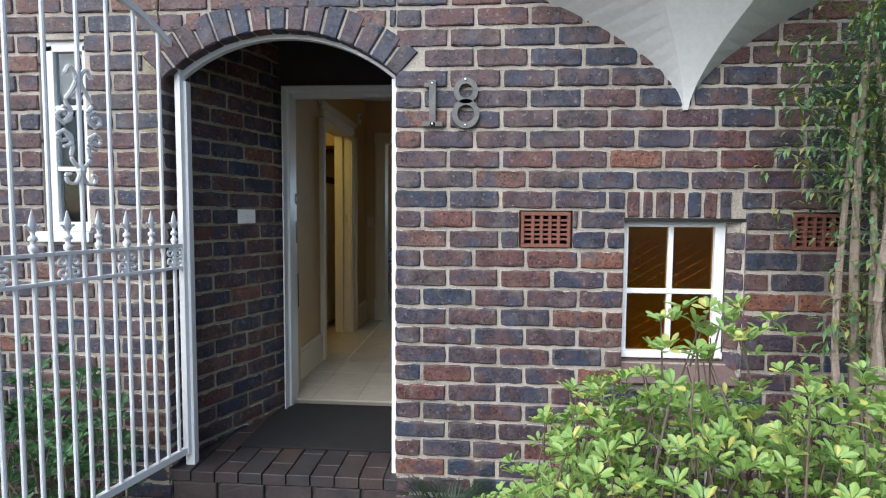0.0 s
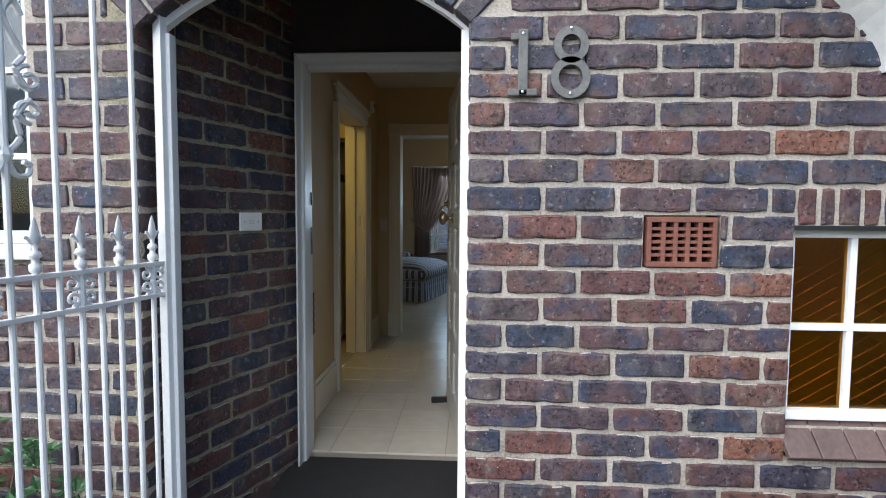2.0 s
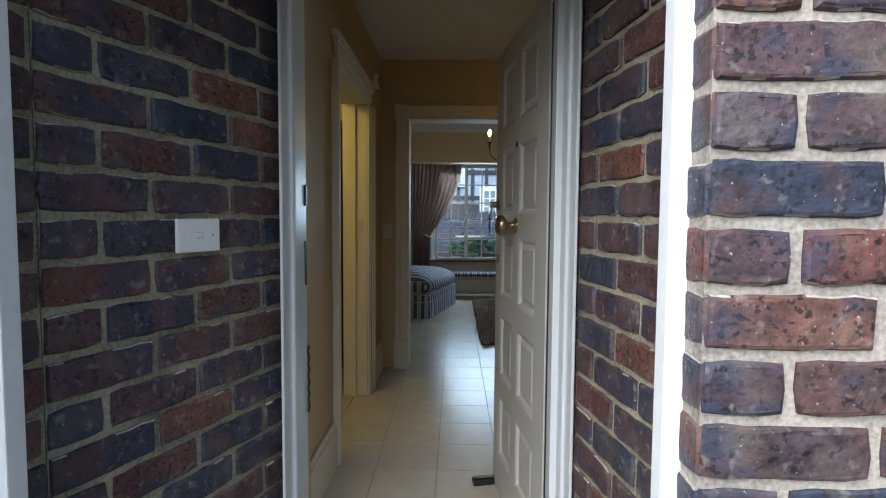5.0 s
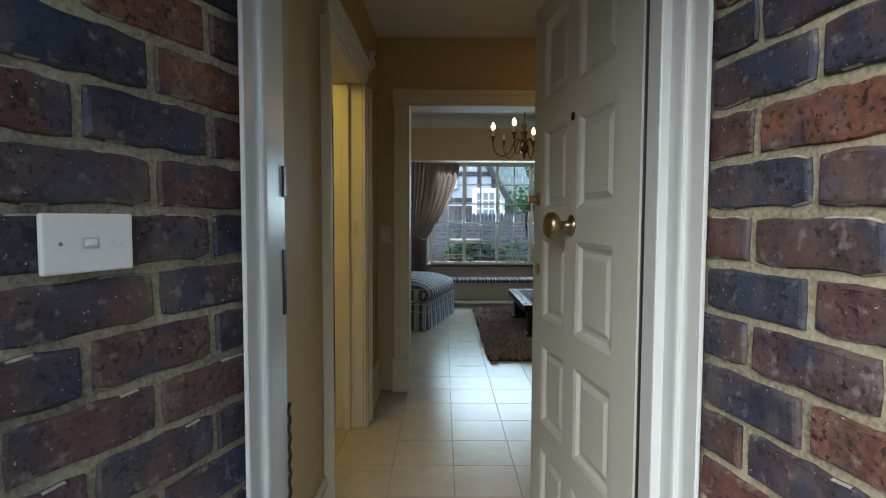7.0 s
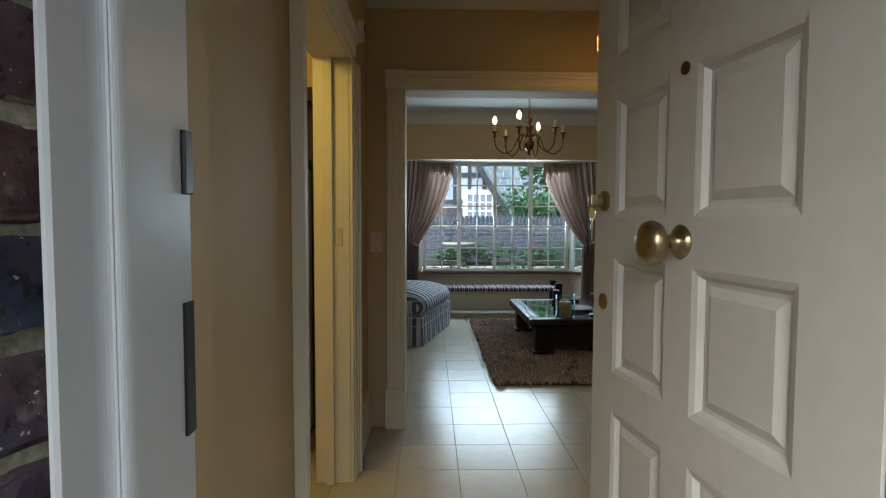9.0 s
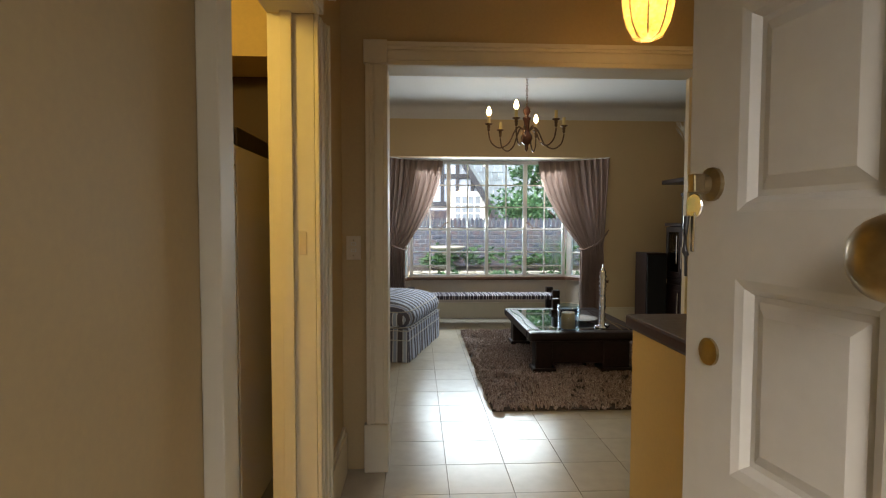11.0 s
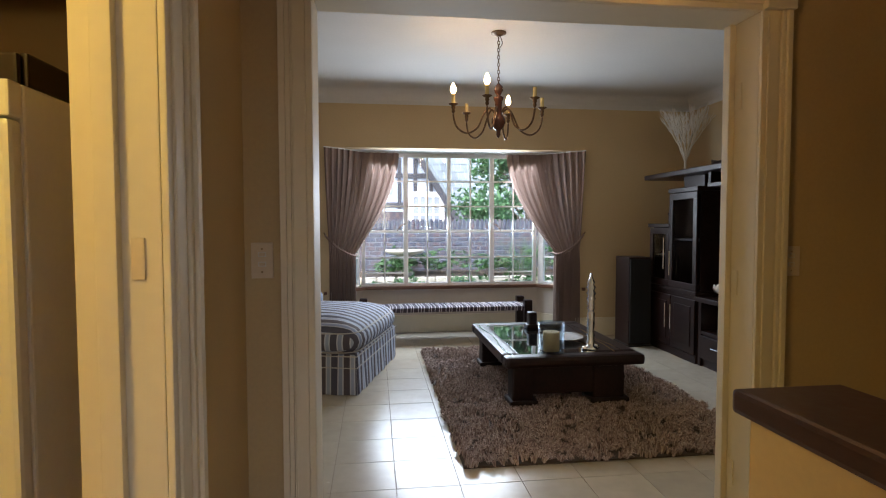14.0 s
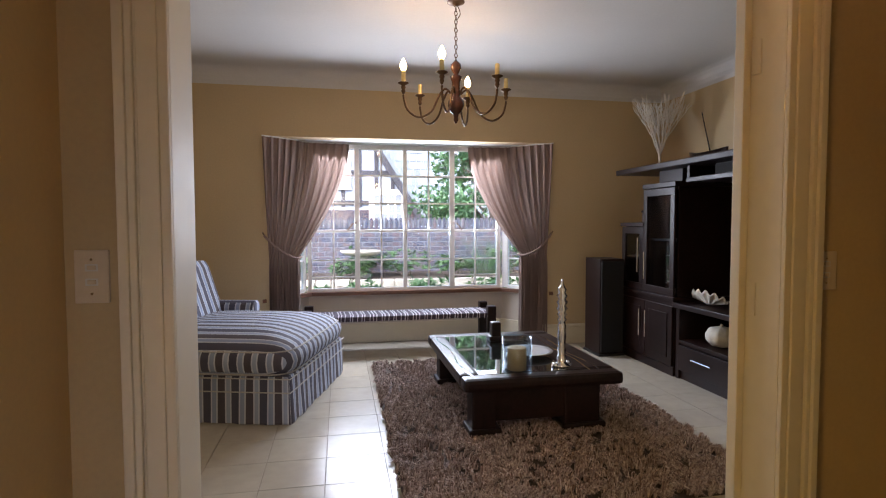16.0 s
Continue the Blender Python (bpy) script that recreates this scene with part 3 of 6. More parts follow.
def nandina(name, m, seed, canes=9):
    rnd = random.Random(seed)
    top = thing(name, m, "tall heavenly bamboo with bare canes and feathery tops", "shrub")
    leaf_bm = bmesh.new()
    for i in range(canes):
        bm = bmesh.new()
        x, y = rnd.uniform(-0.06, 0.36), rnd.uniform(-0.12, 0.1)
        h = rnd.uniform(1.75, 2.7)
        pts = [(x + rnd.uniform(-0.014, 0.014) * k + 0.02 * k * (rnd.random() - 0.5), y + rnd.uniform(-0.02, 0.02) * k, h * k / 4) for k in range(5)]
        line = curve_points(pts, 4)
        tube(bm, line, rnd.uniform(0.011, 0.024), 7, 0.5)
        for q in line[2:-1:2]:
            tube(bm, [q - Vector((0, 0, 0.006)), q + Vector((0, 0, 0.006))], 0.017, 7)
        part("cane", bm, CANE, top)
        for k in range(84):
            t = rnd.uniform(0.8, 1.0) if rnd.random() < 0.82 else rnd.uniform(0.5, 0.58)
            q = line[min(int(t * len(line)), len(line) - 1)]
            reach = rnd.uniform(0.03, 0.34) * (t ** 2 + 0.05)
            a = rnd.uniform(0, 6.28)
            tip = q + Vector((math.cos(a) * reach, math.sin(a) * reach * 0.8, rnd.uniform(-0.12, 0.14)))
            for s in range(5):
                d = Vector((rnd.uniform(-1, 1), rnd.uniform(-1, 1), rnd.uniform(-0.7, 0.3)))
                leaf(leaf_bm, tip + d * 0.02, d, Vector((0, 0, 1)), rnd.uniform(0.04, 0.08), 0.013)
    part("foliage", leaf_bm, LEAF_NANDINA, top)


nandina("heavenly_bamboo", pose(1.38, 1.88, -0.19), 3, 17)


def grass_tuft(name, m, n, height, label, mat=GRASS, spread=0.2):
    rnd = random.Random(n)
    top = thing(name, m, label, "plant")
    bm = bmesh.new()
    for i in range(n):
        a, r = rnd.uniform(0, 6.28), rnd.uniform(0, spread * 0.6)
        foot = Vector((r * math.cos(a), r * 0.7 * math.sin(a), 0))
        way = Vector((math.cos(a + rnd.uniform(-1, 1)), math.sin(a + rnd.uniform(-1, 1)), 0))
        h = height * rnd.uniform(0.6, 1.1)
        side = Vector((-way.y, way.x, 0)) * 0.003
        prev = None
        for k in range(4):
            t = k / 3
            p = foot + way * spread * 0.9 * t * t + Vector((0, 0, h * (t - 0.45 * t * t)))
            w = side * (1 - t * 0.85)
            cur = (bm.verts.new(p - w), bm.verts.new(p + w))
            if prev:
                bm.faces.new((prev[0], prev[1], cur[1], cur[0]))
            prev = cur
    tagged(part("blades", bm, mat, top), kind="stuff")


grass_tuft("mondo_grass", pose(-0.12, 2.16, -0.19), 420, 0.34, "dark tuft of fine mondo grass by the wall")
shrub("garden_fern", pose(-1.98, 2.02, -0.19), "low green shrub growing behind the iron gate", "plant", lambda r: (r.uniform(-0.45, 0.4), r.uniform(-0.2, 0.2), r.uniform(0.1, 0.85) * r.uniform(0.6, 1)), 240, LEAF_DARK, 0.06, 7, rnd_seed=8)


def scroll(bm, centre, size, turns, start, flip, m, radius=0.006):
    """A flat spiral of iron bar in the x-z plane of m."""
    pts = []
    for i in range(26):
        t = i / 25
        a = start + flip * turns * 2 * math.pi * t
        r = size * (1 - 0.8 * t)
        pts.append(m @ Vector((centre[0] + r * math.cos(a), 0, centre[1] + r * math.sin(a))))
    return tube(bm, pts, radius, 6)


def iron_gate():
    """The open leaf: local x runs from the hinge to the free edge."""
    width = 1.0
    away = Vector((-1.621 + 1.431, 1.563 - 2.388, 0)).normalized()
    m = Matrix.Translation((-1.425, 2.372, 0)) @ Matrix.Rotation(math.atan2(away.y, away.x), 4, "Z")
    gate = thing("iron_gate", m, "open white wrought iron gate with spear finials and scrolls", "gate")

    def top_at(x):
        d = 0.76 ** 2 - (x - 0.5) ** 2
        return 1.345 + math.sqrt(d)

    part("stile", boxes((0, 0.032, -0.016, 0.016, 0.03, top_at(0.016) + 0.005), bevel=0.003), WHITE_METAL, gate)
    part("stile", boxes((width - 0.03, width, -0.014, 0.014, 0.03, top_at(width - 0.01)), bevel=0.003), WHITE_METAL, gate)
    bm = bmesh.new()
    for i in range(24):
        x0, x1 = width * i / 24, width * (i + 1) / 24
        z0, z1 = top_at(x0), top_at(x1)
        v = [bm.verts.new((x, y, z + dz)) for x, z in ((x0, z0), (x1, z1)) for y in (-0.014, 0.014) for dz in (0, 0.028)]
        for f in ((0, 1, 5, 4), (2, 6, 7, 3), (1, 3, 7, 5), (0, 4, 6, 2)):
            bm.faces.new([v[q] for q in f])
    part("arched_rail", bm, WHITE_METAL, gate)
    for z, h in ((0.03, 0.034), (0.945, 0.014), (1.052, 0.014)):
        part("rail", boxes((0.03, width - 0.03, -0.011, 0.011, z, z + h), bevel=0.002), WHITE_METAL, gate)
    n = 15
    for i in range(1, n):
        x = 0.073 + 0.0655 * (i - 1)
        if i % 2 == 0:
            part("bar", tube(bmesh.new(), [(x, 0, 0.06), (x, 0, top_at(x) + 0.004)], 0.0085, 8), WHITE_METAL, gate)
        else:
            part("bar", tube(bmesh.new(), [(x, 0, 0.06), (x, 0, 1.1)], 0.0085, 8), WHITE_METAL, gate)
            bm = lathe(bmesh.new(), [(0.008, 1.066), (0.015, 1.075), (0.016, 1.09), (0.009, 1.096), (0.009, 1.108), (0.016, 1.113), (0.013, 1.125), (0.006, 1.13), (0.011, 1.15), (0.016, 1.165), (0.011, 1.19), (0.004, 1.215), (0.001, 1.222)], 10)
            for v in bm.verts:
                v.co = (v.co.x + x, v.co.y * (0.6 if v.co.z > 1.13 else 1), v.co.z)
            for s in (-1, 1):
                tube(bm, curve_points([(x, 0, 1.14), (x + s * 0.014, 0, 1.155), (x + s * 0.024, 0, 1.168), (x + s * 0.028, 0, 1.16)], 4), 0.005, 6, 0.5)
            part("spear_head", bm, WHITE_METAL, gate, smooth=True)
    ident = Matrix.Identity(4)
    for i in range(1, n, 2):
        if i % 4 == 3:
            continue
        x = 0.073 + 0.0655 * (i - 1)
        bm = bmesh.new()
        for s in (-1, 1):
            scroll(bm, (x + s * 0.028, 1.027), 0.0235, 1.2, math.pi / 2, s, ident, 0.0055)
            scroll(bm, (x + s * 0.028, 0.982), 0.0235, 1.2, -math.pi / 2, -s, ident, 0.0055)
            tube(bm, curve_points([(x + s * 0.028, 0, 1.05), (x + s * 0.008, 0, 1.03), (x + s * 0.008, 0, 0.98), (x + s * 0.028, 0, 0.96)], 5), 0.0055, 6)
        part("scroll", bm, WHITE_METAL, gate)
    # tall scrolled ornament on a bar of the upper part
    for x in (0.5315,):
        bm = bmesh.new()
        for s in (-1, 1):
            for z, d in ((1.66, 1), (1.53, -1)):
                scroll(bm, (x + s * 0.062, z - d * 0.02), 0.036, 1.25, d * math.pi / 2, d * s, ident, 0.0075)
            tube(bm, curve_points([(x + s * 0.05, 0, 1.81), (x + s * 0.03, 0, 1.845), (x + s * 0.008, 0, 1.8), (x + s * 0.03, 0, 1.74), (x + s * 0.05, 0, 1.7), (x + s * 0.03, 0, 1.66), (x + s * 0.062, 0, 1.605)], 5), 0.0075, 6)
            tube(bm, curve_points([(x + s * 0.062, 0, 1.585), (x + s * 0.03, 0, 1.53), (x + s * 0.035, 0, 1.47), (x + s * 0.006, 0, 1.42), (x + s * 0.02, 0, 1.37), (x + s * 0.05, 0, 1.37), (x + s * 0.055, 0, 1.4), (x + s * 0.04, 0, 1.405)], 5), 0.0075, 6)
        lathe(bm, [(0.012, 1.4), (0.018, 1.42), (0.012, 1.44)], 8, Matrix.Translation((x, 0, 0)))
        for v in bm.verts:
            v.co.z = 1.314 + (v.co.z - 1.355) * 0.92
            v.co.x = x + (v.co.x - x) * 1.1
        part("scroll_ornament", bm, WHITE_METAL, gate)


iron_gate()


def gate_frame():
    top = thing("gate_frame", pose(-0.92, 2.38, -0.035), "white painted arched iron frame round the porch opening", "gate frame")
    part("post", boxes((-0.525, -0.478, -0.02, 0.02, 0, 1.87), bevel=0.003), WHITE_METAL, top)
    part("post", boxes((0.505, 0.535, -0.02, 0.02, 0, 1.87), bevel=0.003), WHITE_METAL, top)
    bm = bmesh.new()
    n = 30
    cz, r = 1.225 + 0.035, 0.8
    prev = None
    for i in range(n + 1):
        x = -0.52 + 1.05 * i / n
        ang = math.asin(max(-0.999, min(0.999, (x - 0.0) / r)))
        ring = [bm.verts.new(((r + dr) * math.sin(ang), y, cz + (r + dr) * math.cos(ang))) for y, dr in ((-0.016, 0), (0.016, 0), (0.016, 0.028), (-0.016, 0.028))]
        if prev:
            for k in range(4):
                bm.faces.new((prev[k], prev[(k + 1) % 4], ring[(k + 1) % 4], ring[k]))
        prev = ring
    part("arch_bar", bm, WHITE_METAL, top)


gate_frame()


def numerals():
    top = thing("house_number", pose(-0.15, FACE - 0.012, 1.605), "raised weathered metal house number eighteen on brick", "house number")
    one = boxes((-0.085, -0.054, -0.006, 0.012, 0.0, 0.205), (-0.115, -0.024, -0.006, 0.012, 0.0, 0.022), bevel=0.004)
    box(one, -0.108, -0.078, -0.006, 0.012, 0.172, 0.192, bevel=0.003)
    part("digit", one, NUMERAL, top)
    bm = bmesh.new()
    for z, r in ((0.056, 0.05), (0.156, 0.043)):
        n, ring = 28, []
        for i in range(n):
            a = 2 * math.pi * i / n
            c, s = math.cos(a), math.sin(a) * 1.05
            ring.append([bm.verts.new((0.078 + rr * c, y, z + rr * s)) for rr, y in ((r + 0.011, -0.006), (r + 0.011, 0.012), (r - 0.013, 0.012), (r - 0.013, -0.006))])
        for i in range(n):
            a, b = ring[i], ring[(i + 1) % n]
            for k in range(4):
                bm.faces.new((a[k], a[(k + 1) % 4], b[(k + 1) % 4], b[k]))
    part("digit", bm, NUMERAL, top)
    for x, z in ((-0.07, 0.011), (-0.07, 0.19), (0.078, 0.006), (0.078, 0.205)):
        part("screw", lathe(bmesh.new(), [(0.005, 0), (0.005, 0.002), (0.003, 0.003)], 8, pose(x, -0.006, z, 90)), CHROME, top)


numerals()


def air_vent(x, group="air bricks in the front wall"):
    top = thing("air_vent", pose(x, FACE, 1.07), "terracotta air brick with slotted grid in brickwork", "vent", group)
    w, h = 0.218, 0.158
    # near-black backing colours in the darkness behind the slots
    part("backing", boxes((0.01, w - 0.01, 0.035, 0.05, 0.01, h - 0.01)), DARK_HOLE, top)
    part("frame", boxes((0, w, -0.002, 0.05, 0, 0.016), (0, w, -0.002, 0.05, h - 0.016, h), (0, 0.014, -0.002, 0.05, 0.016, h - 0.016), (w - 0.014, w, -0.002, 0.05, 0.016, h - 0.016), bevel=0.002), TERRACOTTA, top)
    for i in range(1, 5):
        cx = 0.014 + (w - 0.028) * i / 5
        part("upright", boxes((cx - 0.007, cx + 0.007, 0.0, 0.045, 0.014, h - 0.014), bevel=0.002), TERRACOTTA, top)
    for i in range(1, 6):
        cz = 0.016 + (h - 0.032) * i / 6
        part("slat", boxes((0.012, w - 0.012, 0.004, 0.042, cz - 0.005, cz + 0.005), bevel=0.0015), TERRACOTTA, top)


for vx in (0.182, 1.353):
    air_vent(vx)


def small_window():
    x0, x1, z0, z1 = 0.655, 1.062, 0.60, 1.165
    top = thing("window_1", pose(0, 0, 0), "small white steel window with four amber panes", "window")
    tagged(top, kind="structure")
    y0, y1 = 2.352, 2.39
    part("window_frame", boxes((x0 - 0.016, x0 + 0.014, y0, y1, z0, z1), (x1 - 0.014, x1 + 0.03, y0, y1, z0, z1), (x0 - 0.016, x1 + 0.03, y0, y1, z1, z1 + 0.032), (x0 - 0.016, x1 + 0.03, y0 - 0.015, y1, z0 - 0.03, z0), bevel=0.003), WHITE_METAL, top)
    xm, zm = (x0 + x1) / 2, 0.873
    part("glazing_bar", boxes((xm - 0.011, xm + 0.011, y0 + 0.006, y1, z0, z1), bevel=0.003), WHITE_METAL, top)
    part("glazing_bar", boxes((x0, x1, y0 + 0.003, y1, zm - 0.011, zm + 0.011), bevel=0.003), WHITE_METAL, top)
    for a, b in ((x0 + 0.014, xm - 0.011), (xm + 0.011, x1 - 0.014)):
        for c, d in ((z0, zm - 0.011), (zm + 0.011, z1)):
            pane = part("pane", boxes((a, b, y0 + 0.022, y0 + 0.026, c, d)), AMBER, top, "amber rippled glass")
            pane.visible_shadow = False
    # burglar mesh behind the panes
    bm = bmesh.new()
    for i in range(-9, 12):
        for s in (-1, 1):
            p, q = Vector((x0 + i * 0.075, 2.41, z0)), Vector((x0 + i * 0.075 + s * 0.56 * 1.6, 2.41, z0 + 0.56))
            a, b = [max(0.0, min(1.0, ((lim - p.x) / (q.x - p.x)))) for lim in ((x0, x1) if s > 0 else (x1, x0))]
            if b - a > 0.02:
                tube(bm, [p.lerp(q, a), p.lerp(q, b)], 0.002, 5)
    part("mesh_guard", bm, BRASS, top, "diamond wire guard behind the glass")
    sill = []
    for i in range(5):
        a = WIN[0] - 0.005 + i * 0.1015
        bm = box(bmesh.new(), a, a + 0.098, 2.225, 2.36, -0.022, 0.0, bevel=0.004)
        bmesh.ops.transform(bm, matrix=Matrix.Translation((0, 2.36, 0.568)) @ Matrix.Rotation(radians(44), 4, "X") @ Matrix.Translation((0, -2.36, 0)), verts=bm.verts)
        part("sill_tile", bm, SILL_TILE, top, "plum quarry tile")
    part("sill_bed", boxes((WIN[0], WIN[1], 2.335, 2.42, 0.455, 0.55)), MORTAR, top)
    bm = box(bmesh.new(), 0.0, 0.08, 0.009, 0.03, 0.5, 1.19)
    bmesh.ops.transform(bm, matrix=pose(1.094, 2.352, 0, 0, 0, -48), verts=bm.verts)
    part("reveal_bed", bm, MORTAR, top)
    part("lintel_bar", boxes((WIN[0] - 0.02, WIN[1] + 0.02, 2.304, 2.4, 1.19, 1.205)), BLACK, top, "thin black lintel bar")


small_window()


def side_window():
    top = thing("window_2", pose(0, 0, 0), "narrow white steel window beside the gate", "window")
    tagged(top, kind="structure")
    x0, x1, z0, z1 = LW
    part("window_frame", boxes((x0, x0 + 0.055, 2.33, 2.37, z0 + 0.02, z1 - 0.02), (x1 - 0.03, x1, 2.33, 2.37, z0 + 0.02, z1 - 0.02), (x0, x1, 2.33, 2.37, z1 - 0.05, z1), (x0, x1, 2.32, 2.37, z0, z0 + 0.045), bevel=0.004), WHITE_METAL, top)
    for z in (1.42, 1.71):
        part("glazing_bar", boxes((x0 + 0.05, x1 - 0.03, 2.335, 2.365, z - 0.01, z + 0.01)), WHITE_METAL, top)
    for a, b in ((z0 + 0.045, 1.41), (1.43, 1.7), (1.72, z1 - 0.05)):
        part("pane", boxes((x0 + 0.055, x1 - 0.03, 2.35, 2.354, a, b)), GLASS, top)
    part("sill", boxes((x0 - 0.02, x1 + 0.02, 2.27, 2.34, z0 - 0.05, z0), bevel=0.006), WHITE_PLASTER, top)
    # added dark sheet; its colour stands for the unlit room inside
    structure("wall_side_room_back", boxes((x0 - 1.0, x1 + 0.1, 2.5, 2.52, 0.9, 2.2)), DARK_HOLE, "near-black sheet standing for the unlit room behind the narrow window", "wall")


side_window()


def corbel():
    """The flared plaster foot of the oriel above, three facets that sweep up from a point."""
    bm = bmesh.new()
    tipx, tipz, n = 0.879, 1.672, 14
    rows = []
    for i in range(n + 1):
        t = i / n
        z = tipz + 0.62 * t
        spread = 0.012 + 0.9 * t ** 1.75 + 0.06 * t
        front = 0.008 + 0.31 * t ** 1.6 + 0.03 * t
        proj = 0.01 + 0.42 * t ** 1.5
        rows.append([bm.verts.new(p) for p in ((tipx - spread, FACE + 0.02, z), (tipx - front, FACE - proj, z), (tipx + front, FACE - proj, z), (tipx + spread, FACE + 0.02, z))])
    for a, b in zip(rows, rows[1:]):
        for k in range(4):
            bm.faces.new((a[k], a[(k + 1) % 4], b[(k + 1) % 4], b[k]))
    bm.faces.new(rows[0])
    bm.faces.new(rows[-1])
    structure("oriel_corbel", bm, WHITE_PLASTER, "white plaster flared corbel under an upper oriel", "corbel")


corbel()


CREAM_PLATE = material("aged_cream_plastic", (0.6, 0.5, 0.36), 0.45, vary=0.05)
SWITCH_RIM = material("switch_rim", (0.6, 0.59, 0.56), 0.5)


def plate_switch(name, m, label, w, h, rocker=((0, 0),), mat=PLASTIC):
    """A wall plate in the x-z plane, facing -y."""
    top = thing(name, m, label, "switch")
    part("plate", boxes((-w / 2, w / 2, -0.009, 0.0, -h / 2, h / 2), bevel=0.003), mat, top)
    for x, z in rocker:
        part("rocker", boxes((x - 0.009, x + 0.009, -0.0115, -0.008, z - 0.005, z + 0.005), bevel=0.002), mat, top)
        part("rim", boxes((x - 0.013, x + 0.013, -0.0094, -0.008, z - 0.008, z + 0.008)), SWITCH_RIM, top)
    for s in (-1, 1):
        part("screw", lathe(bmesh.new(), [(0.003, 0), (0.003, 0.001)], 8, pose(s * w * 0.32 if w > h else 0, -0.009, 0 if w > h else s * h * 0.32, 90)), CHROME, top)
    return top


plate_switch("bell_plate", pose(-1.346, 2.874, 1.193, 0, 0, A_L) @ pose(-0.004, -0.004, 0), "white doorbell plate with a small push on brick", 0.13, 0.08)
mat_top = thing("door_mat", pose(-0.85, 2.93, -0.035), "flat dark fibre door mat before the threshold", "door mat")
part("fibre_mat", boxes((-0.42, 0.46, -0.35, 0.3, 0, 0.014), bevel=0.005), MAT_FIBRE, mat_top)


def front_door():
    fr = thing("door_1", pose(0, 0, 0), "white panelled front door standing open into the hall", "door")
    tagged(fr, kind="structure")
    L, R, T = -1.222, -0.375, 1.985
    # moulded section: outer fillet, hollow, round bead, then the flat rebated jamb; (across, depth)
    section = [(0.0, 3.3), (0.0, 3.114), (0.002, 3.111), (0.006, 3.11), (0.009, 3.113), (0.0105, 3.15)]
    section += [(0.0105 + 0.008 * (1 - math.cos(k * math.pi / 12)), 3.15 + 0.02 * math.sin(k * math.pi / 12)) for k in range(1, 7)]
    section += [(0.0185 + 0.0065 * math.sin(k * math.pi / 12), 3.172 + 0.016 * (1 - math.cos(k * math.pi / 12))) for k in range(0, 7)]
    section += [(0.025, 3.3)]

    def moulding(x, way, z1):
        bm = bmesh.new()
        low = [bm.verts.new((x + way * u, y, -0.035)) for u, y in section]
        high = [bm.verts.new((x + way * u, y, z1 - u)) for u, y in section]
        for k in range(len(section)):
            q = (k + 1) % len(section)
            bm.faces.new((low[k], low[q], high[q], high[k]))
        bm.faces.new(low)
        bm.faces.new(high[::-1])
        return bm

    part("jamb", moulding(L, 1, T), WHITE_PAINT, fr)
    jamb = moulding(R, -1, T)
    box(jamb, R - 0.046, R - 0.023, 3.23, 3.299, -0.034, T - 0.04, bevel=0.004)
    part("jamb", jamb, WHITE_PAINT, fr)
    bm = bmesh.new()
    ends = [[bm.verts.new((x + way * u, y, T - u)) for u, y in section] for x, way in ((L, 1), (R, -1))]
    for k in range(len(section)):
        q = (k + 1) % len(section)
        bm.faces.new((ends[0][k], ends[0][q], ends[1][q], ends[1][k]))
    bm.faces.new(ends[0])
    bm.faces.new(ends[1][::-1])
    box(bm, L + 0.027, R - 0.036, 3.23, 3.299, T - 0.045, T - 0.023, bevel=0.004)
    part("head", bm, WHITE_PAINT, fr)
    # added black strip colours in the shadow of the hinge gap
    part("gap_seal", boxes((R - 0.05, R - 0.012, 3.3005, 3.304, -0.03, T - 0.08)), BLACK, fr, "black strip that draws the shadowed gap beside the hinges")
    part("draught_seal", tube(bmesh.new(), [(L + 0.027 + 0.004 * (k % 2), 3.302, 0.6 + 0.02 * k) for k in range(12)], 0.004, 5), BLACK, fr, "torn black draught seal")
    part("strike_plate", boxes((L + 0.0245, L + 0.028, 3.278, 3.298, 1.02, 1.16)), BLACK, fr, "dark metal strike plate")
    part("lock_keep", boxes((L + 0.0245, L + 0.03, 3.28, 3.299, 1.272, 1.338), bevel=0.002), BLACK, fr, "dark metal lock keep")
    # the leaf: local x from the hinge to the free edge, the outer face towards -y
    ang = math.degrees(math.atan2(4.075 - 3.306, -0.535 + 0.43))
    leaf_m = pose(-0.43, 3.306, 0.008, 0, 0, ang) @ pose(0, -0.042, 0)
    W, H, TH = 0.757, 1.935, 0.042
    bm = bmesh.new()
    cols = [(0.125, 0.36), (0.445, 0.655)]
    rows_z = [(0.165, 0.435), (0.525, 0.795), (0.885, 1.155), (1.245, 1.515), (1.605, 1.86)]
    holes = [(a, b, c, d) for a, b in cols for c, d in rows_z]
    panel_wall(bm, 0, W, 0, H, holes, lambda a, b, c, d: box(bm, a, b, 0, TH, c, d))
    body = part("leaf", bm, DOOR_PAINT, fr)
    body.matrix_world = leaf_m
    for a, b, c, d in holes:
        bm = bmesh.new()
        for face, s in ((0.0, 1), (TH, -1)):
            loops = []
            for inset, depth in ((0.0, 0.0), (0.012, 0.004), (0.02, 0.014), (0.028, 0.014), (0.045, 0.006)):
                y = face + s * depth
                loops.append([bm.verts.new(p) for p in ((a + inset, y, c + inset), (b - inset, y, c + inset), (b - inset, y, d - inset), (a + inset, y, d - inset))])
            for p, q in zip(loops, loops[1:]):
                for k in range(4):
                    bm.faces.new((p[k], p[(k + 1) % 4], q[(k + 1) % 4], q[k]))
            bm.faces.new(loops[-1])
        part("panel", bm, DOOR_PAINT, body)
    # local y points away from the walker's side or towards it
    side = 1 if (leaf_m.to_3x3() @ Vector((0, 1, 0))).x < 0 else -1
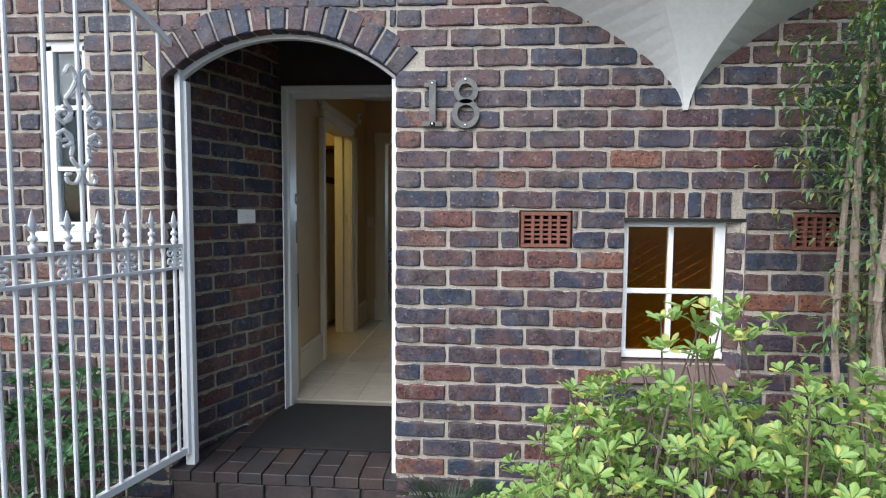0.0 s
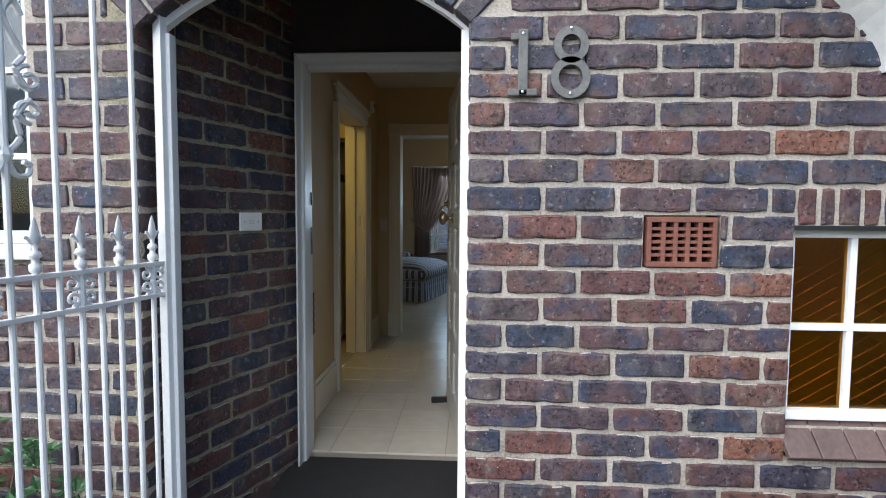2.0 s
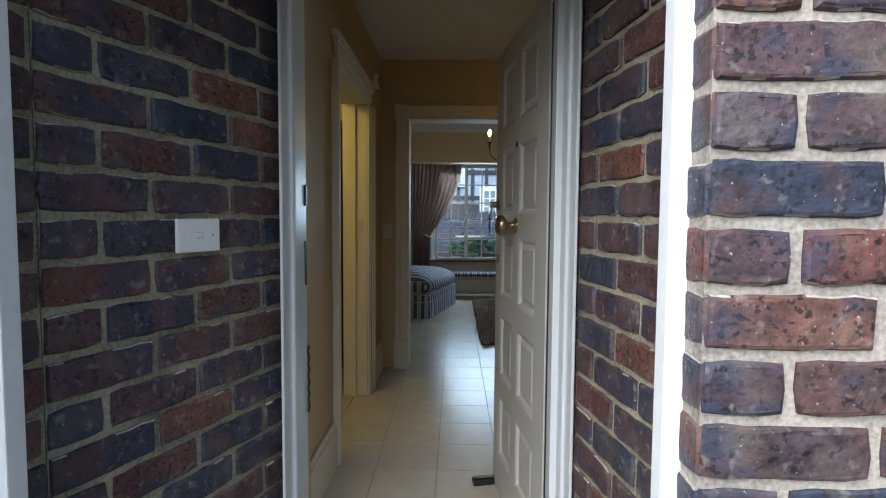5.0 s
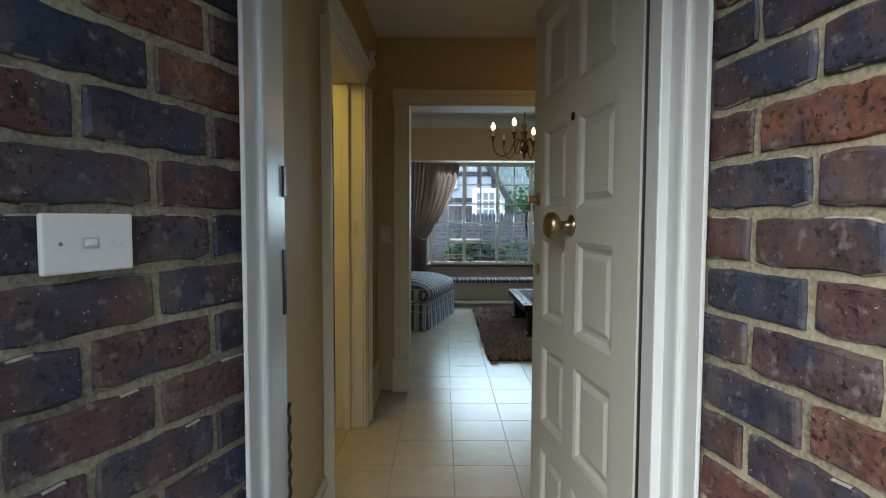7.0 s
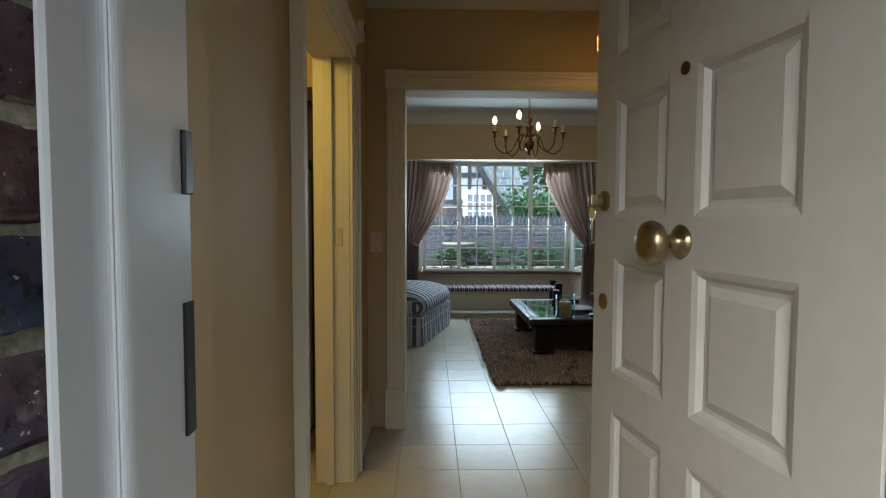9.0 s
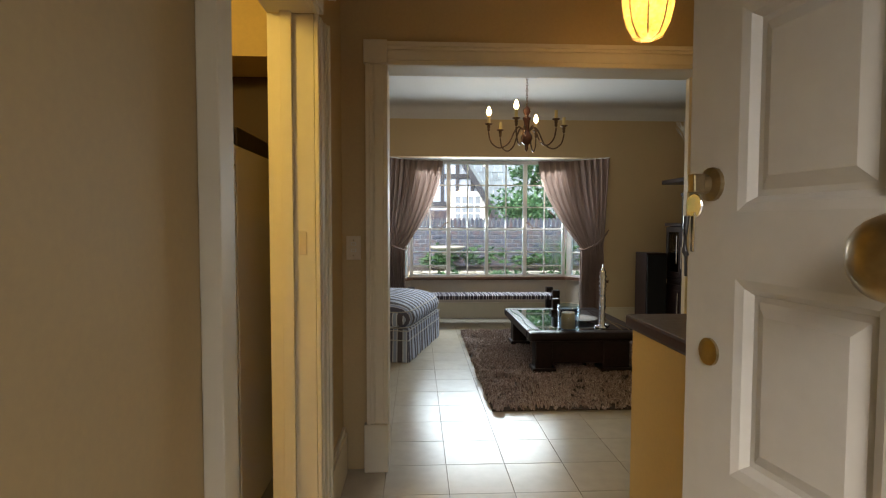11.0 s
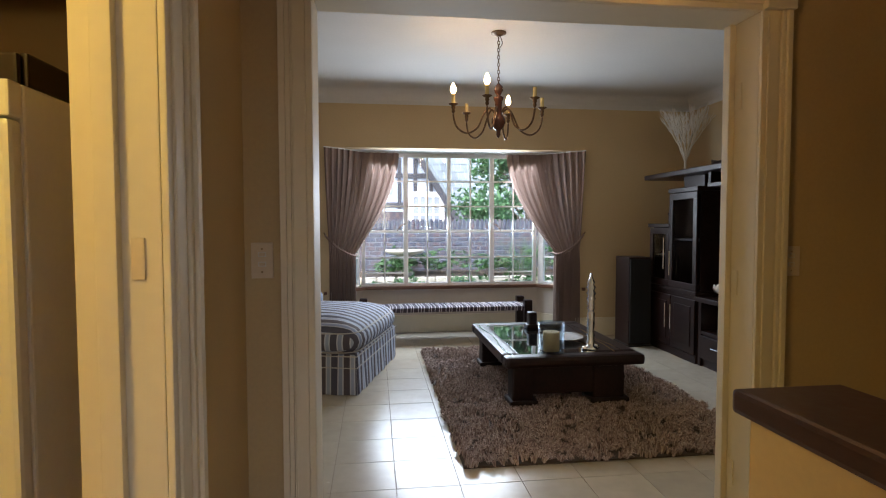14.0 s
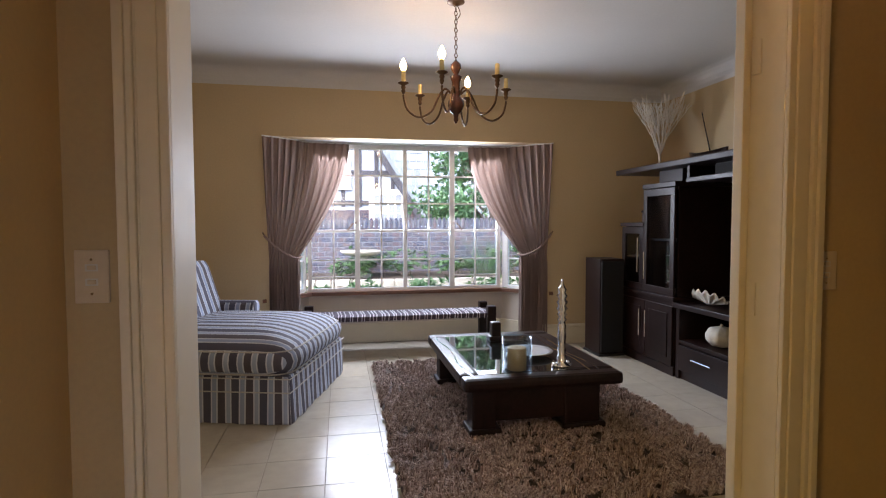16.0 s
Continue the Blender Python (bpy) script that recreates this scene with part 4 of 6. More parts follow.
    face = TH if side > 0 else 0.0

    def on_face(x, z, tilt=0):
        return pose(x, face, z, -90 * side, 0, 0)

    part("door_knob", lathe(bmesh.new(), [(0.03, 0), (0.032, 0.004), (0.018, 0.01), (0.012, 0.018), (0.012, 0.032), (0.022, 0.04), (0.036, 0.05), (0.04, 0.06), (0.036, 0.072), (0.025, 0.08), (0.008, 0.083)], 24, on_face(0.393, 1.2)), BRASS, body, "round brass centre knob", True)
    part("spyhole", lathe(bmesh.new(), [(0.012, 0), (0.012, 0.004), (0.006, 0.006)], 14, on_face(0.393, 1.512)), BRONZE, body)
    part("lock_cylinder", lathe(bmesh.new(), [(0.024, 0), (0.024, 0.006), (0.014, 0.012), (0.013, 0.03)], 18, on_face(0.704, 1.285)), BRASS, body, "brass lock cylinder")
    part("keyhole_cover", lathe(bmesh.new(), [(0.02, 0), (0.02, 0.004), (0.01, 0.005)], 16, on_face(0.702, 1.045)), BRASS, body)
    back = TH - face
    part("thumb_turn", lathe(bmesh.new(), [(0.026, 0), (0.026, 0.008), (0.012, 0.014), (0.01, 0.03)], 18, pose(0.69, back, 1.285, 90 * side, 0, 0)), BRASS, body)
    key = part("key", boxes((0.682, 0.698, face + (0.028 if side > 0 else -0.046), face + (0.046 if side > 0 else -0.028), 1.272, 1.298), bevel=0.003), BRASS, body, "brass key in the lock")
    part("key_bow", lathe(bmesh.new(), [(0.0, 0), (0.016, 0.0), (0.017, 0.002), (0.005, 0.0035)], 14, pose(0.69, face + side * 0.04, 1.254, 90)), CHROME, key, "grey steel key bow")
    part("spare_key", boxes((0.686, 0.694, face + side * 0.04 - 0.0012, face + side * 0.04 + 0.0012, 1.19, 1.245), bevel=0.001), CHROME, key, "grey steel spare key")
    part("key_fob", tube(bmesh.new(), [(0.699, face + side * 0.044, 1.24), (0.7, face + side * 0.045, 1.222), (0.7, face + side * 0.045, 1.19), (0.697, face + side * 0.044, 1.184)], 0.0038, 8), BLACK, key, "black hanging fob")
    part("fob_strap", tube(bmesh.new(), [(0.699, face + side * 0.044, 1.186), (0.701, face + side * 0.042, 1.155)], 0.0022, 6), BLACK, key, "short black strap")


front_door()

# ---- hall ----


# bands of the casing: start and end across its width, and how far each stands proud
CASING = ((0, 0.2, 0.016), (0.2, 0.6, 0.022), (0.6, 0.66, 0.019), (0.66, 0.8, 0.029), (0.8, 1.0, 0.038))


def architrave(name, u0, u1, z1, width, put, label, mat=TRIM_PAINT, blocks=True):
    """Stepped moulding round an opening. put(u0, u1, depth, z0, z1) makes a box standing depth proud."""
    top = thing(name, Matrix.Identity(4), label, "door frame")
    tagged(top, kind="structure")
    plinth = 0.24 if blocks else 0.0
    for a, s in ((u0, -1), (u1, 1)):
        bm = bmesh.new()
        for k, (w0, w1, d) in enumerate(CASING):
            lo, hi = sorted((a + s * width * w0, a + s * width * w1))
            put(bm, lo, hi, d, plinth, z1)
        part("side_casing", bm, mat, top)
        if blocks:
            bm = bmesh.new()
            lo, hi = sorted((a, a + s * width * 1.12))
            put(bm, lo, hi, 0.042, 0.0, plinth)
            part("plinth_block", bm, mat, top)
            bm = bmesh.new()
            lo, hi = sorted((a, a + s * width * 1.08))
            put(bm, lo, hi, 0.045, z1, z1 + width * 1.05)
            part("corner_block", bm, mat, top)
    bm = bmesh.new()
    for w0, w1, d in CASING:
        put(bm, u0 - (0 if blocks else width * w1), u1 + (0 if blocks else width * w1), d, z1 + width * w0, z1 + width * w1)
    part("head_casing", bm, mat, top)
    return top


op = architrave("door_frame_living", -1.09, 0.505, 2.0, 0.105, lambda bm, a, b, d, c, e: box(bm, a, b, 5.93 - d, 5.929, c, e, bevel=0.003), "cream moulded casing of the wide living room opening")
part("lining", boxes((-1.12, -1.09, 5.93, 6.12, 0, 2.0), (0.505, 0.535, 5.93, 6.12, 0, 2.0), (-1.09, 0.505, 5.93, 6.12, 2.0, 2.03), bevel=0.003), TRIM_PAINT, op)
part("stop_bead", boxes((0.48, 0.505, 6.06, 6.1, 0, 2.0), bevel=0.003), TRIM_PAINT, op)
for z in (0.25, 1.0, 1.72):
    part("hinge", boxes((0.5005, 0.506, 6.02, 6.055, z - 0.05, z + 0.05), bevel=0.002), TRIM_PAINT, op)
kd = architrave("door_frame_kitchen", 4.318, 5.235, 1.98, 0.14, lambda bm, a, b, d, c, e: box(bm, -1.314, -1.315 + d, a, b, c, e, bevel=0.003), "cream moulded casing of the kitchen doorway", blocks=False)
part("lining", boxes((-1.48, -1.315, 4.288, 4.318, 0, 1.98), (-1.48, -1.315, 5.235, 5.265, 0, 1.98), (-1.48, -1.315, 4.318, 5.235, 1.98, 2.01), bevel=0.003), TRIM_PAINT, kd)
part("stop_bead", boxes((-1.43, -1.39, 5.21, 5.235, 0, 1.98), bevel=0.002), TRIM_PAINT, kd)
# cream colour replaces the bright shine of the brass plate
strike = part("strike_plate", boxes((-1.372, -1.346, 5.229, 5.2355, 1.12, 1.205), bevel=0.002), CREAM_PLATE, kd, "strike plate with brass shine put into a cream colour")


def skirting(name, spans, mat=TRIM_PAINT):
    bm = bmesh.new()
    for x0, x1, y0, y1, h in spans:
        box(bm, x0, x1, y0, y1, 0.0, h - 0.03, bevel=0.002)
        cx0, cx1, cy0, cy1 = x0, x1, y0, y1
        if x1 - x0 < y1 - y0:
            mid = (x0 + x1) / 2
            cx0, cx1 = (x0, mid + 0.002) if x0 < -1.0 and x0 > -1.4 else (mid - 0.002, x1)
        else:
            cy0, cy1 = (y0 + y1) / 2 - 0.002, y1
        box(bm, cx0, cx1, cy0, cy1, h - 0.03, h, bevel=0.003)
    structure(name, bm, mat, "cream painted skirting board", "skirting")


skirting("baseboard_hall", [(-1.314, -1.292, 3.4, 4.176, 0.23), (-1.314, -1.292, 5.377, 5.9, 0.23), (0.6, 1.399, 5.906, 5.929, 0.23)])
skirting("baseboard_living", [(1.345, 2.599, 9.777, 9.799, 0.2), (-2.599, -1.365, 9.777, 9.799, 0.2), (2.577, 2.599, 6.12, 9.77, 0.2)], TRIM_PAINT)
for i in range(3):
    (xa, ya), (xb, yb) = BAY[i], BAY[i + 1]
    bm, _, _ = slanted((xa, ya), (xb, yb), 0.0, 0, 0.2, -0.022)
    structure("baseboard_bay", bm, TRIM_PAINT, "cream painted skirting board under the bay window", "skirting")


def cove(name, x0, x1, y0, y1, z, size, mat):
    """A hollow cornice round a ceiling."""
    bm = bmesh.new()
    loops = []
    for i in range(7):
        a = math.pi / 2 * i / 6
        out, down = size * (1 - math.sin(a)), size * (1 - math.cos(a))
        out, down = size * (1 - math.cos(a)) , size * (1 - math.sin(a))
        loops.append([bm.verts.new(p) for p in ((x0 + out, y0 + out, z - down), (x1 - out, y0 + out, z - down), (x1 - out, y1 - out, z - down), (x0 + out, y1 - out, z - down))])
    for p, q in zip(loops, loops[1:]):
        for k in range(4):
            bm.faces.new((p[k], p[(k + 1) % 4], q[(k + 1) % 4], q[k]))
    structure(name, bm, mat, "white hollow plaster cornice under the ceiling", "cornice")


cove("cornice_living", -2.599, 2.599, 6.101, 9.799, LIVING_TOP - 0.002, 0.14, CEILING_PAINT)

plate_switch("light_switch", pose(-1.258, 5.929, 1.113), "cream light switch plate beside the living room opening", 0.07, 0.118, ((0, 0.02), (0, -0.012)), CREAM_PLATE)
plate_switch("light_switch", pose(0.648, 5.929, 1.092), "cream light switch plate beside the living room opening", 0.07, 0.11, ((0, 0.02), (0, -0.012)), CREAM_PLATE)
sens = thing("alarm_sensor", pose(-1.313, 5.53, 2.2), "small white alarm sensor with a dark lens", "alarm sensor")
part("housing", boxes((0, 0.035, -0.025, 0.025, -0.05, 0.05), bevel=0.006), PLASTIC, sens)
part("lens", boxes((0.02, 0.038, -0.018, 0.012, -0.005, 0.028), bevel=0.004), BLACK, sens)

hw = structure("wall_dwarf", boxes((-0.272, -0.105, 3.42, 4.9, 0, 0.906)), HALL_PLASTER, "low ochre plastered wall with a dark wooden cap", "wall")
cap = thing("wall_cap", pose(0, 0, 0), "dark stained wooden capping board on the low wall", "capping")
part("board", boxes((-0.284, -0.075, 3.41, 4.935, 0.907, 0.949), bevel=0.009), CAP_WOOD, cap)

stop = thing("door_stop", pose(-0.56, 4.03, 0.0, 0, 0, 12), "small dark metal door stop on the tiles", "door stop")
part("body", boxes((-0.07, 0.03, -0.02, 0.025, 0, 0.028), bevel=0.004), BLACK, stop)
part("clip", boxes((-0.065, 0.04, -0.012, 0.012, 0.029, 0.036), bevel=0.002), BRONZE, stop)

BULB = glow_material("lit_bulb", (1.0, 0.72, 0.36), 14)
SHADE_GLASS = material("amber_shade_glass", (0.78, 0.6, 0.24), 0.25, vary=0.4, scale=40, through_light=0.6)


def hall_pendant():
    top = thing("pendant_lamp", pose(-0.005, 5.46, 0.012), "lit amber glass tulip pendant lamp with brass ribs", "lamp")
    part("ceiling_rose", lathe(bmesh.new(), [(0.05, HALL_TOP), (0.05, HALL_TOP - 0.012), (0.012, HALL_TOP - 0.03)], 18), BRASS, top)
    part("chain", tube(bmesh.new(), [(0, 0, HALL_TOP - 0.02), (0, 0, 2.17)], 0.004, 6), BRASS, top)
    bm = bmesh.new()
    prof = [(0.026, 1.972), (0.06, 1.985), (0.085, 2.03), (0.1, 2.09), (0.104, 2.15)]
    rings = []
    for r, z in prof:
        rings.append([bm.verts.new((r * (1 + 0.04 * math.cos(8 * a)) * math.cos(a), r * (1 + 0.04 * math.cos(8 * a)) * math.sin(a), z)) for a in [2 * math.pi * i / 32 for i in range(32)]])
    for p, q in zip(rings, rings[1:]):
        for k in range(32):
            bm.faces.new((p[k], p[(k + 1) % 32], q[(k + 1) % 32], q[k]))
    bm.faces.new(rings[0])
    part("shade", bm, SHADE_GLASS, top, "amber glass", True)
    for i in range(8):
        a = 2 * math.pi * (i + 0.5) / 8
        part("rib", tube(bmesh.new(), [(r * 0.99 * math.cos(a), r * 0.99 * math.sin(a), z) for r, z in prof], 0.003, 5), BRASS, top)
    part("cap", lathe(bmesh.new(), [(0.108, 2.15), (0.09, 2.165), (0.02, 2.18), (0.01, 2.2)], 20), BRASS, top)
    part("bulb", lathe(bmesh.new(), [(0.012, 2.14), (0.028, 2.1), (0.03, 2.075), (0.016, 2.05)], 14), BULB, top)


hall_pendant()
lamp("hall_light", "POINT", pose(0.005, 5.46, 1.95), 0.8, (1.0, 0.66, 0.3), 0.06)

# ---- kitchen ----
FRIDGE_WHITE = material("fridge_enamel", (0.74, 0.72, 0.66), 0.3, vary=0.03, scale=2, bump=0.03)


def fridge():
    top = thing("fridge", pose(-2.23, 5.3, 0), "white upright freezer with magnets on its door", "fridge")
    part("body", boxes((0, 0.6, 0.05, 0.59, 0.03, 1.53), bevel=0.008), FRIDGE_WHITE, top)
    part("door", boxes((0, 0.6, 0.0, 0.046, 0.08, 1.45), bevel=0.012), FRIDGE_WHITE, top)
    part("control_panel", boxes((0, 0.6, 0.004, 0.048, 1.455, 1.53), bevel=0.006), FRIDGE_WHITE, top)
    part("grip", lathe(bmesh.new(), [(0.06, 0), (0.06, 0.004), (0.05, 0.006)], 24, pose(0.5, 0.004, 1.45, 90)), PLASTIC, top)
    part("trim_strip", boxes((0.53, 0.534, -0.001, 0.004, 0.1, 1.42)), material("grey_seal", (0.35, 0.33, 0.3), 0.5), top)
    part("dial", lathe(bmesh.new(), [(0.022, 0), (0.02, 0.01)], 16, pose(0.27, 0.004, 1.49, 90)), PLASTIC, top)
    for x in (0.05, 0.55):
        part("foot", lathe(bmesh.new(), [(0.02, 0), (0.02, 0.03)], 10, pose(x, 0.1, 0)), BLACK, top)


fridge()


def magnet(x, z, w, h, color, label, marks=(), word=None):
    top = thing("fridge_magnet", pose(-2.23 + x, 5.299, z), label, "magnet", "magnets on the freezer door")
    part("card", boxes((-w / 2, w / 2, -0.004, 0, -h / 2, h / 2), bevel=0.001), material("magnet_card", color, 0.4, vary=0.08, scale=20), top)
    for mx, mz, mw, mh, mc in marks:
        part("print", boxes((mx - mw / 2, mx + mw / 2, -0.0052, -0.0042, mz - mh / 2, mz + mh / 2)), material("magnet_print", mc, 0.5), top)
    if word:
        cu = bpy.data.curves.new("lettering", "FONT")
        cu.body, cu.size, cu.extrude, cu.align_x = word, h * 0.42, 0.0004, "CENTER"
        cu.materials.append(material("print_white", (0.8, 0.78, 0.7), 0.5))
        t = new("lettering", cu)
        t.parent, t.matrix_local = top, pose(-w * 0.2, -0.0052, h * 0.1, 90)


magnet(0.475, 1.335, 0.052, 0.072, (0.1, 0.42, 0.78), "blue and white printed note magnet", [(0, 0.03, 0.05, 0.014, (0.75, 0.73, 0.68)), (0, 0.008, 0.04, 0.004, (0.05, 0.15, 0.22)), (0, -0.008, 0.03, 0.003, (0.05, 0.15, 0.22)), (0, -0.018, 0.03, 0.003, (0.05, 0.15, 0.22))])
magnet(0.475, 1.254, 0.05, 0.066, (0.75, 0.72, 0.66), "white magnet with a mauve round print", [(0, 0.008, 0.038, 0.034, (0.38, 0.25, 0.25)), (0, -0.025, 0.04, 0.01, (0.5, 0.45, 0.33))])
magnet(0.475, 1.19, 0.075, 0.05, (0.05, 0.02, 0.03), "dark plum magnet with pale lettering", [(0, -0.004, 0.045, 0.006, (0.6, 0.5, 0.45)), (0, -0.015, 0.06, 0.004, (0.5, 0.42, 0.38)), (0, 0.013, 0.008, 0.008, (0.7, 0.65, 0.6))])
magnet(0.48, 1.135, 0.075, 0.054, (0.45, 0.06, 0.03), "red magnet with pale lettering and a small picture", [(-0.014, -0.01, 0.045, 0.006, (0.55, 0.2, 0.12)), (0.024, -0.004, 0.026, 0.036, (0.15, 0.12, 0.1))], "RUM")
magnet(0.335, 1.29, 0.05, 0.085, (0.5, 0.32, 0.24), "pink and yellow novelty magnet", [(0, 0.015, 0.035, 0.04, (0.6, 0.12, 0.14)), (-0.005, -0.028, 0.04, 0.02, (0.45, 0.35, 0.12))])
magnet(0.3, 1.15, 0.05, 0.07, (0.06, 0.05, 0.04), "small dark square picture magnet", [(0, 0, 0.024, 0.035, (0.35, 0.3, 0.25))])
tray = thing("serving_tray", pose(-1.955, 5.61, 1.53), "dark red lacquered tray on top of the freezer", "tray")
part("base", boxes((-0.29, 0.3, -0.24, 0.26, 0.0, 0.02), bevel=0.006), material("dark_red_lacquer", (0.1, 0.012, 0.012), 0.25, vary=0.2), tray)
for a in ((-0.3, 0.31, -0.25, -0.232, 0.0, 0.07), (-0.3, 0.31, 0.252, 0.27, 0.0, 0.07), (-0.31, -0.292, -0.23, 0.25, 0.0, 0.075), (0.302, 0.32, -0.23, 0.25, 0.0, 0.075)):
    part("rim", boxes(a, bevel=0.007), DARK_WOOD, tray)

structure("wall_kitchen_bulkhead", boxes((-3.1, -1.445, 5.58, 5.928, 1.93, 2.378)), HALL_PLASTER, "plastered bulkhead over the kitchen alcove", "wall")
# dark brown holds the alcove's shadow, which the kitchen lamp would wash out
structure("wall_kitchen_alcove", boxes((-3.1, -1.445, 5.908, 5.928, 0.0, 1.93)), material("alcove_shade_brown", (0.06, 0.035, 0.025), 0.7), "kitchen alcove wall with its shadow put into a dark brown colour", "wall")

# ---- living room ----
STRIPE_X = stripe_material("striped_cotton", 0.18)


def cushion(bm, x0, x1, y0, y1, z0, z1, crown, r=0.09, n=22):
    """A plump boxed pad: rounded corners in plan, swollen sides and a domed top."""
    cx, cy, hx, hy = (x0 + x1) / 2, (y0 + y1) / 2, (x1 - x0) / 2, (y1 - y0) / 2

    def ring_point(k, shrink, swell):
        a = 2 * math.pi * k / (4 * n)
        c, s = math.cos(a), math.sin(a)
        p = abs(c) ** 9 + abs(s) ** 9
        u, v = c / p ** (1 / 9), s / p ** (1 / 9)
        return cx + u * (hx * shrink + swell), cy + v * (hy * shrink + swell)

    rings = []
    thick = z1 - z0
    for shrink, swell, z in ((0.9, 0.0, z0), (1.0, -0.012, z0 + 0.004), (1.0, 0.012, z0 + thick * 0.25), (1.0, 0.022, z0 + thick * 0.55), (1.0, 0.012, z0 + thick * 0.85), (1.0, -0.008, z1), (0.955, 0, z1 + crown * 0.2), (0.88, 0, z1 + crown * 0.42), (0.76, 0, z1 + crown * 0.66), (0.58, 0, z1 + crown * 0.86), (0.36, 0, z1 + crown * 0.96), (0.14, 0, z1 + crown)):
        rings.append([bm.verts.new((*ring_point(k, shrink, swell), z)) for k in range(4 * n)])
    for a, b in zip(rings, rings[1:]):
        for k in range(4 * n):
            q = (k + 1) % (4 * n)
            bm.faces.new((a[k], a[q], b[q], b[k]))
    bm.faces.new(rings[0][::-1])
    bm.faces.new(rings[-1])
    return bm


def cushion_welt(x0, x1, y0, y1, z, n=22):
    """A corded seam that follows the cushion's rounded outline."""
    pts = []
    for k in range(4 * n + 1):
        a = 2 * math.pi * k / (4 * n)
        c, s = math.cos(a), math.sin(a)
        p = (abs(c) ** 9 + abs(s) ** 9) ** (1 / 9)
        pts.append(((x0 + x1) / 2 + c / p * ((x1 - x0) / 2 - 0.006), (y0 + y1) / 2 + s / p * ((y1 - y0) / 2 - 0.006), z))
    return tube(bmesh.new(), pts, 0.0045, 6)


def skirt(bm, x0, x1, y0, y1, z0, z1, wave=0.006):
    """A loose cloth valance that hangs to the floor in shallow folds."""
    pts = []
    n = 26
    for (ax, ay), (bx, by) in zip([(x0, y0), (x1, y0), (x1, y1), (x0, y1)], [(x1, y0), (x1, y1), (x0, y1), (x0, y0)]):
        for i in range(n):
            t = i / n
            pts.append((ax + (bx - ax) * t, ay + (by - ay) * t, (by - ay, ax - bx)))
    hi, lo = [], []
    for q, (x, y, (nx, ny)) in enumerate(pts):
        s = math.hypot(nx, ny)
        w = wave * (math.sin(q * 1.7) + 0.6 * math.sin(q * 0.63 + 1)) + 0.012
        hi.append(bm.verts.new((x, y, z1)))
        lo.append(bm.verts.new((x + nx / s * w, y + ny / s * w, z0)))
    k = len(pts)
    for q in range(k):
        bm.faces.new((lo[q], lo[(q + 1) % k], hi[(q + 1) % k], hi[q]))
    return bm


def chaise():
    top = thing("chaise_longue", pose(-1.035, 7.985, 0, 0, 0, -15.5), "blue and brown striped chaise longue with skirted base", "chaise longue")
    X = -1.15
    piping = material("cream_piping", (0.55, 0.53, 0.5), 0.8)
    part("base", boxes((X, 0.0, 0.0, 1.2, 0.03, 0.3), bevel=0.02), STRIPE_X, top)
    part("skirt", skirt(bmesh.new(), X - 0.004, 0.004, -0.004, 1.204, 0.004, 0.285), STRIPE_X, top, smooth=True)
    pad = (X + 0.02, 0.015, -0.015, 1.21)
    seat = part("seat_cushion", cushion(bmesh.new(), *pad, 0.302, 0.445, 0.115), STRIPE_X, top, smooth=True)
    for z in (0.306, 0.445):
        part("piping", cushion_welt(*pad, z), piping, seat)
    for z in (0.284, 0.2):
        part("piping", tube(bmesh.new(), [(X - 0.008, -0.014, z), (0.014, -0.014, z), (0.014, 1.21, z)], 0.004, 6), piping, top)
    bm = boxes((-0.2, 0.0, 0.0, 1.05, 0.0, 0.56), bevel=0.075)
    bmesh.ops.transform(bm, matrix=pose(-0.93, 0.1, 0.42, 0, -18), verts=bm.verts)
    part("backrest", bm, STRIPE_X, top)
    bm = boxes((X, -0.7, 1.08, 1.2, 0.3, 0.53), bevel=0.02)
    lathe(bm, [(0.05, 0), (0.068, 0.012), (0.07, 0.45), (0.05, 0.462)], 18, pose(X, 1.14, 0.53, 0, 90))
    part("arm", bm, STRIPE_X, top)


chaise()

SHAG = material("brown_shag_pile", rough=0.8, vary=0.15, scale=4, fine=200, per_island=True, bump=0.0, ramp=[(0.12, 0.07, 0.056), (0.34, 0.235, 0.195), (0.62, 0.495, 0.435), (0.22, 0.138, 0.115), (0.8, 0.69, 0.63)])


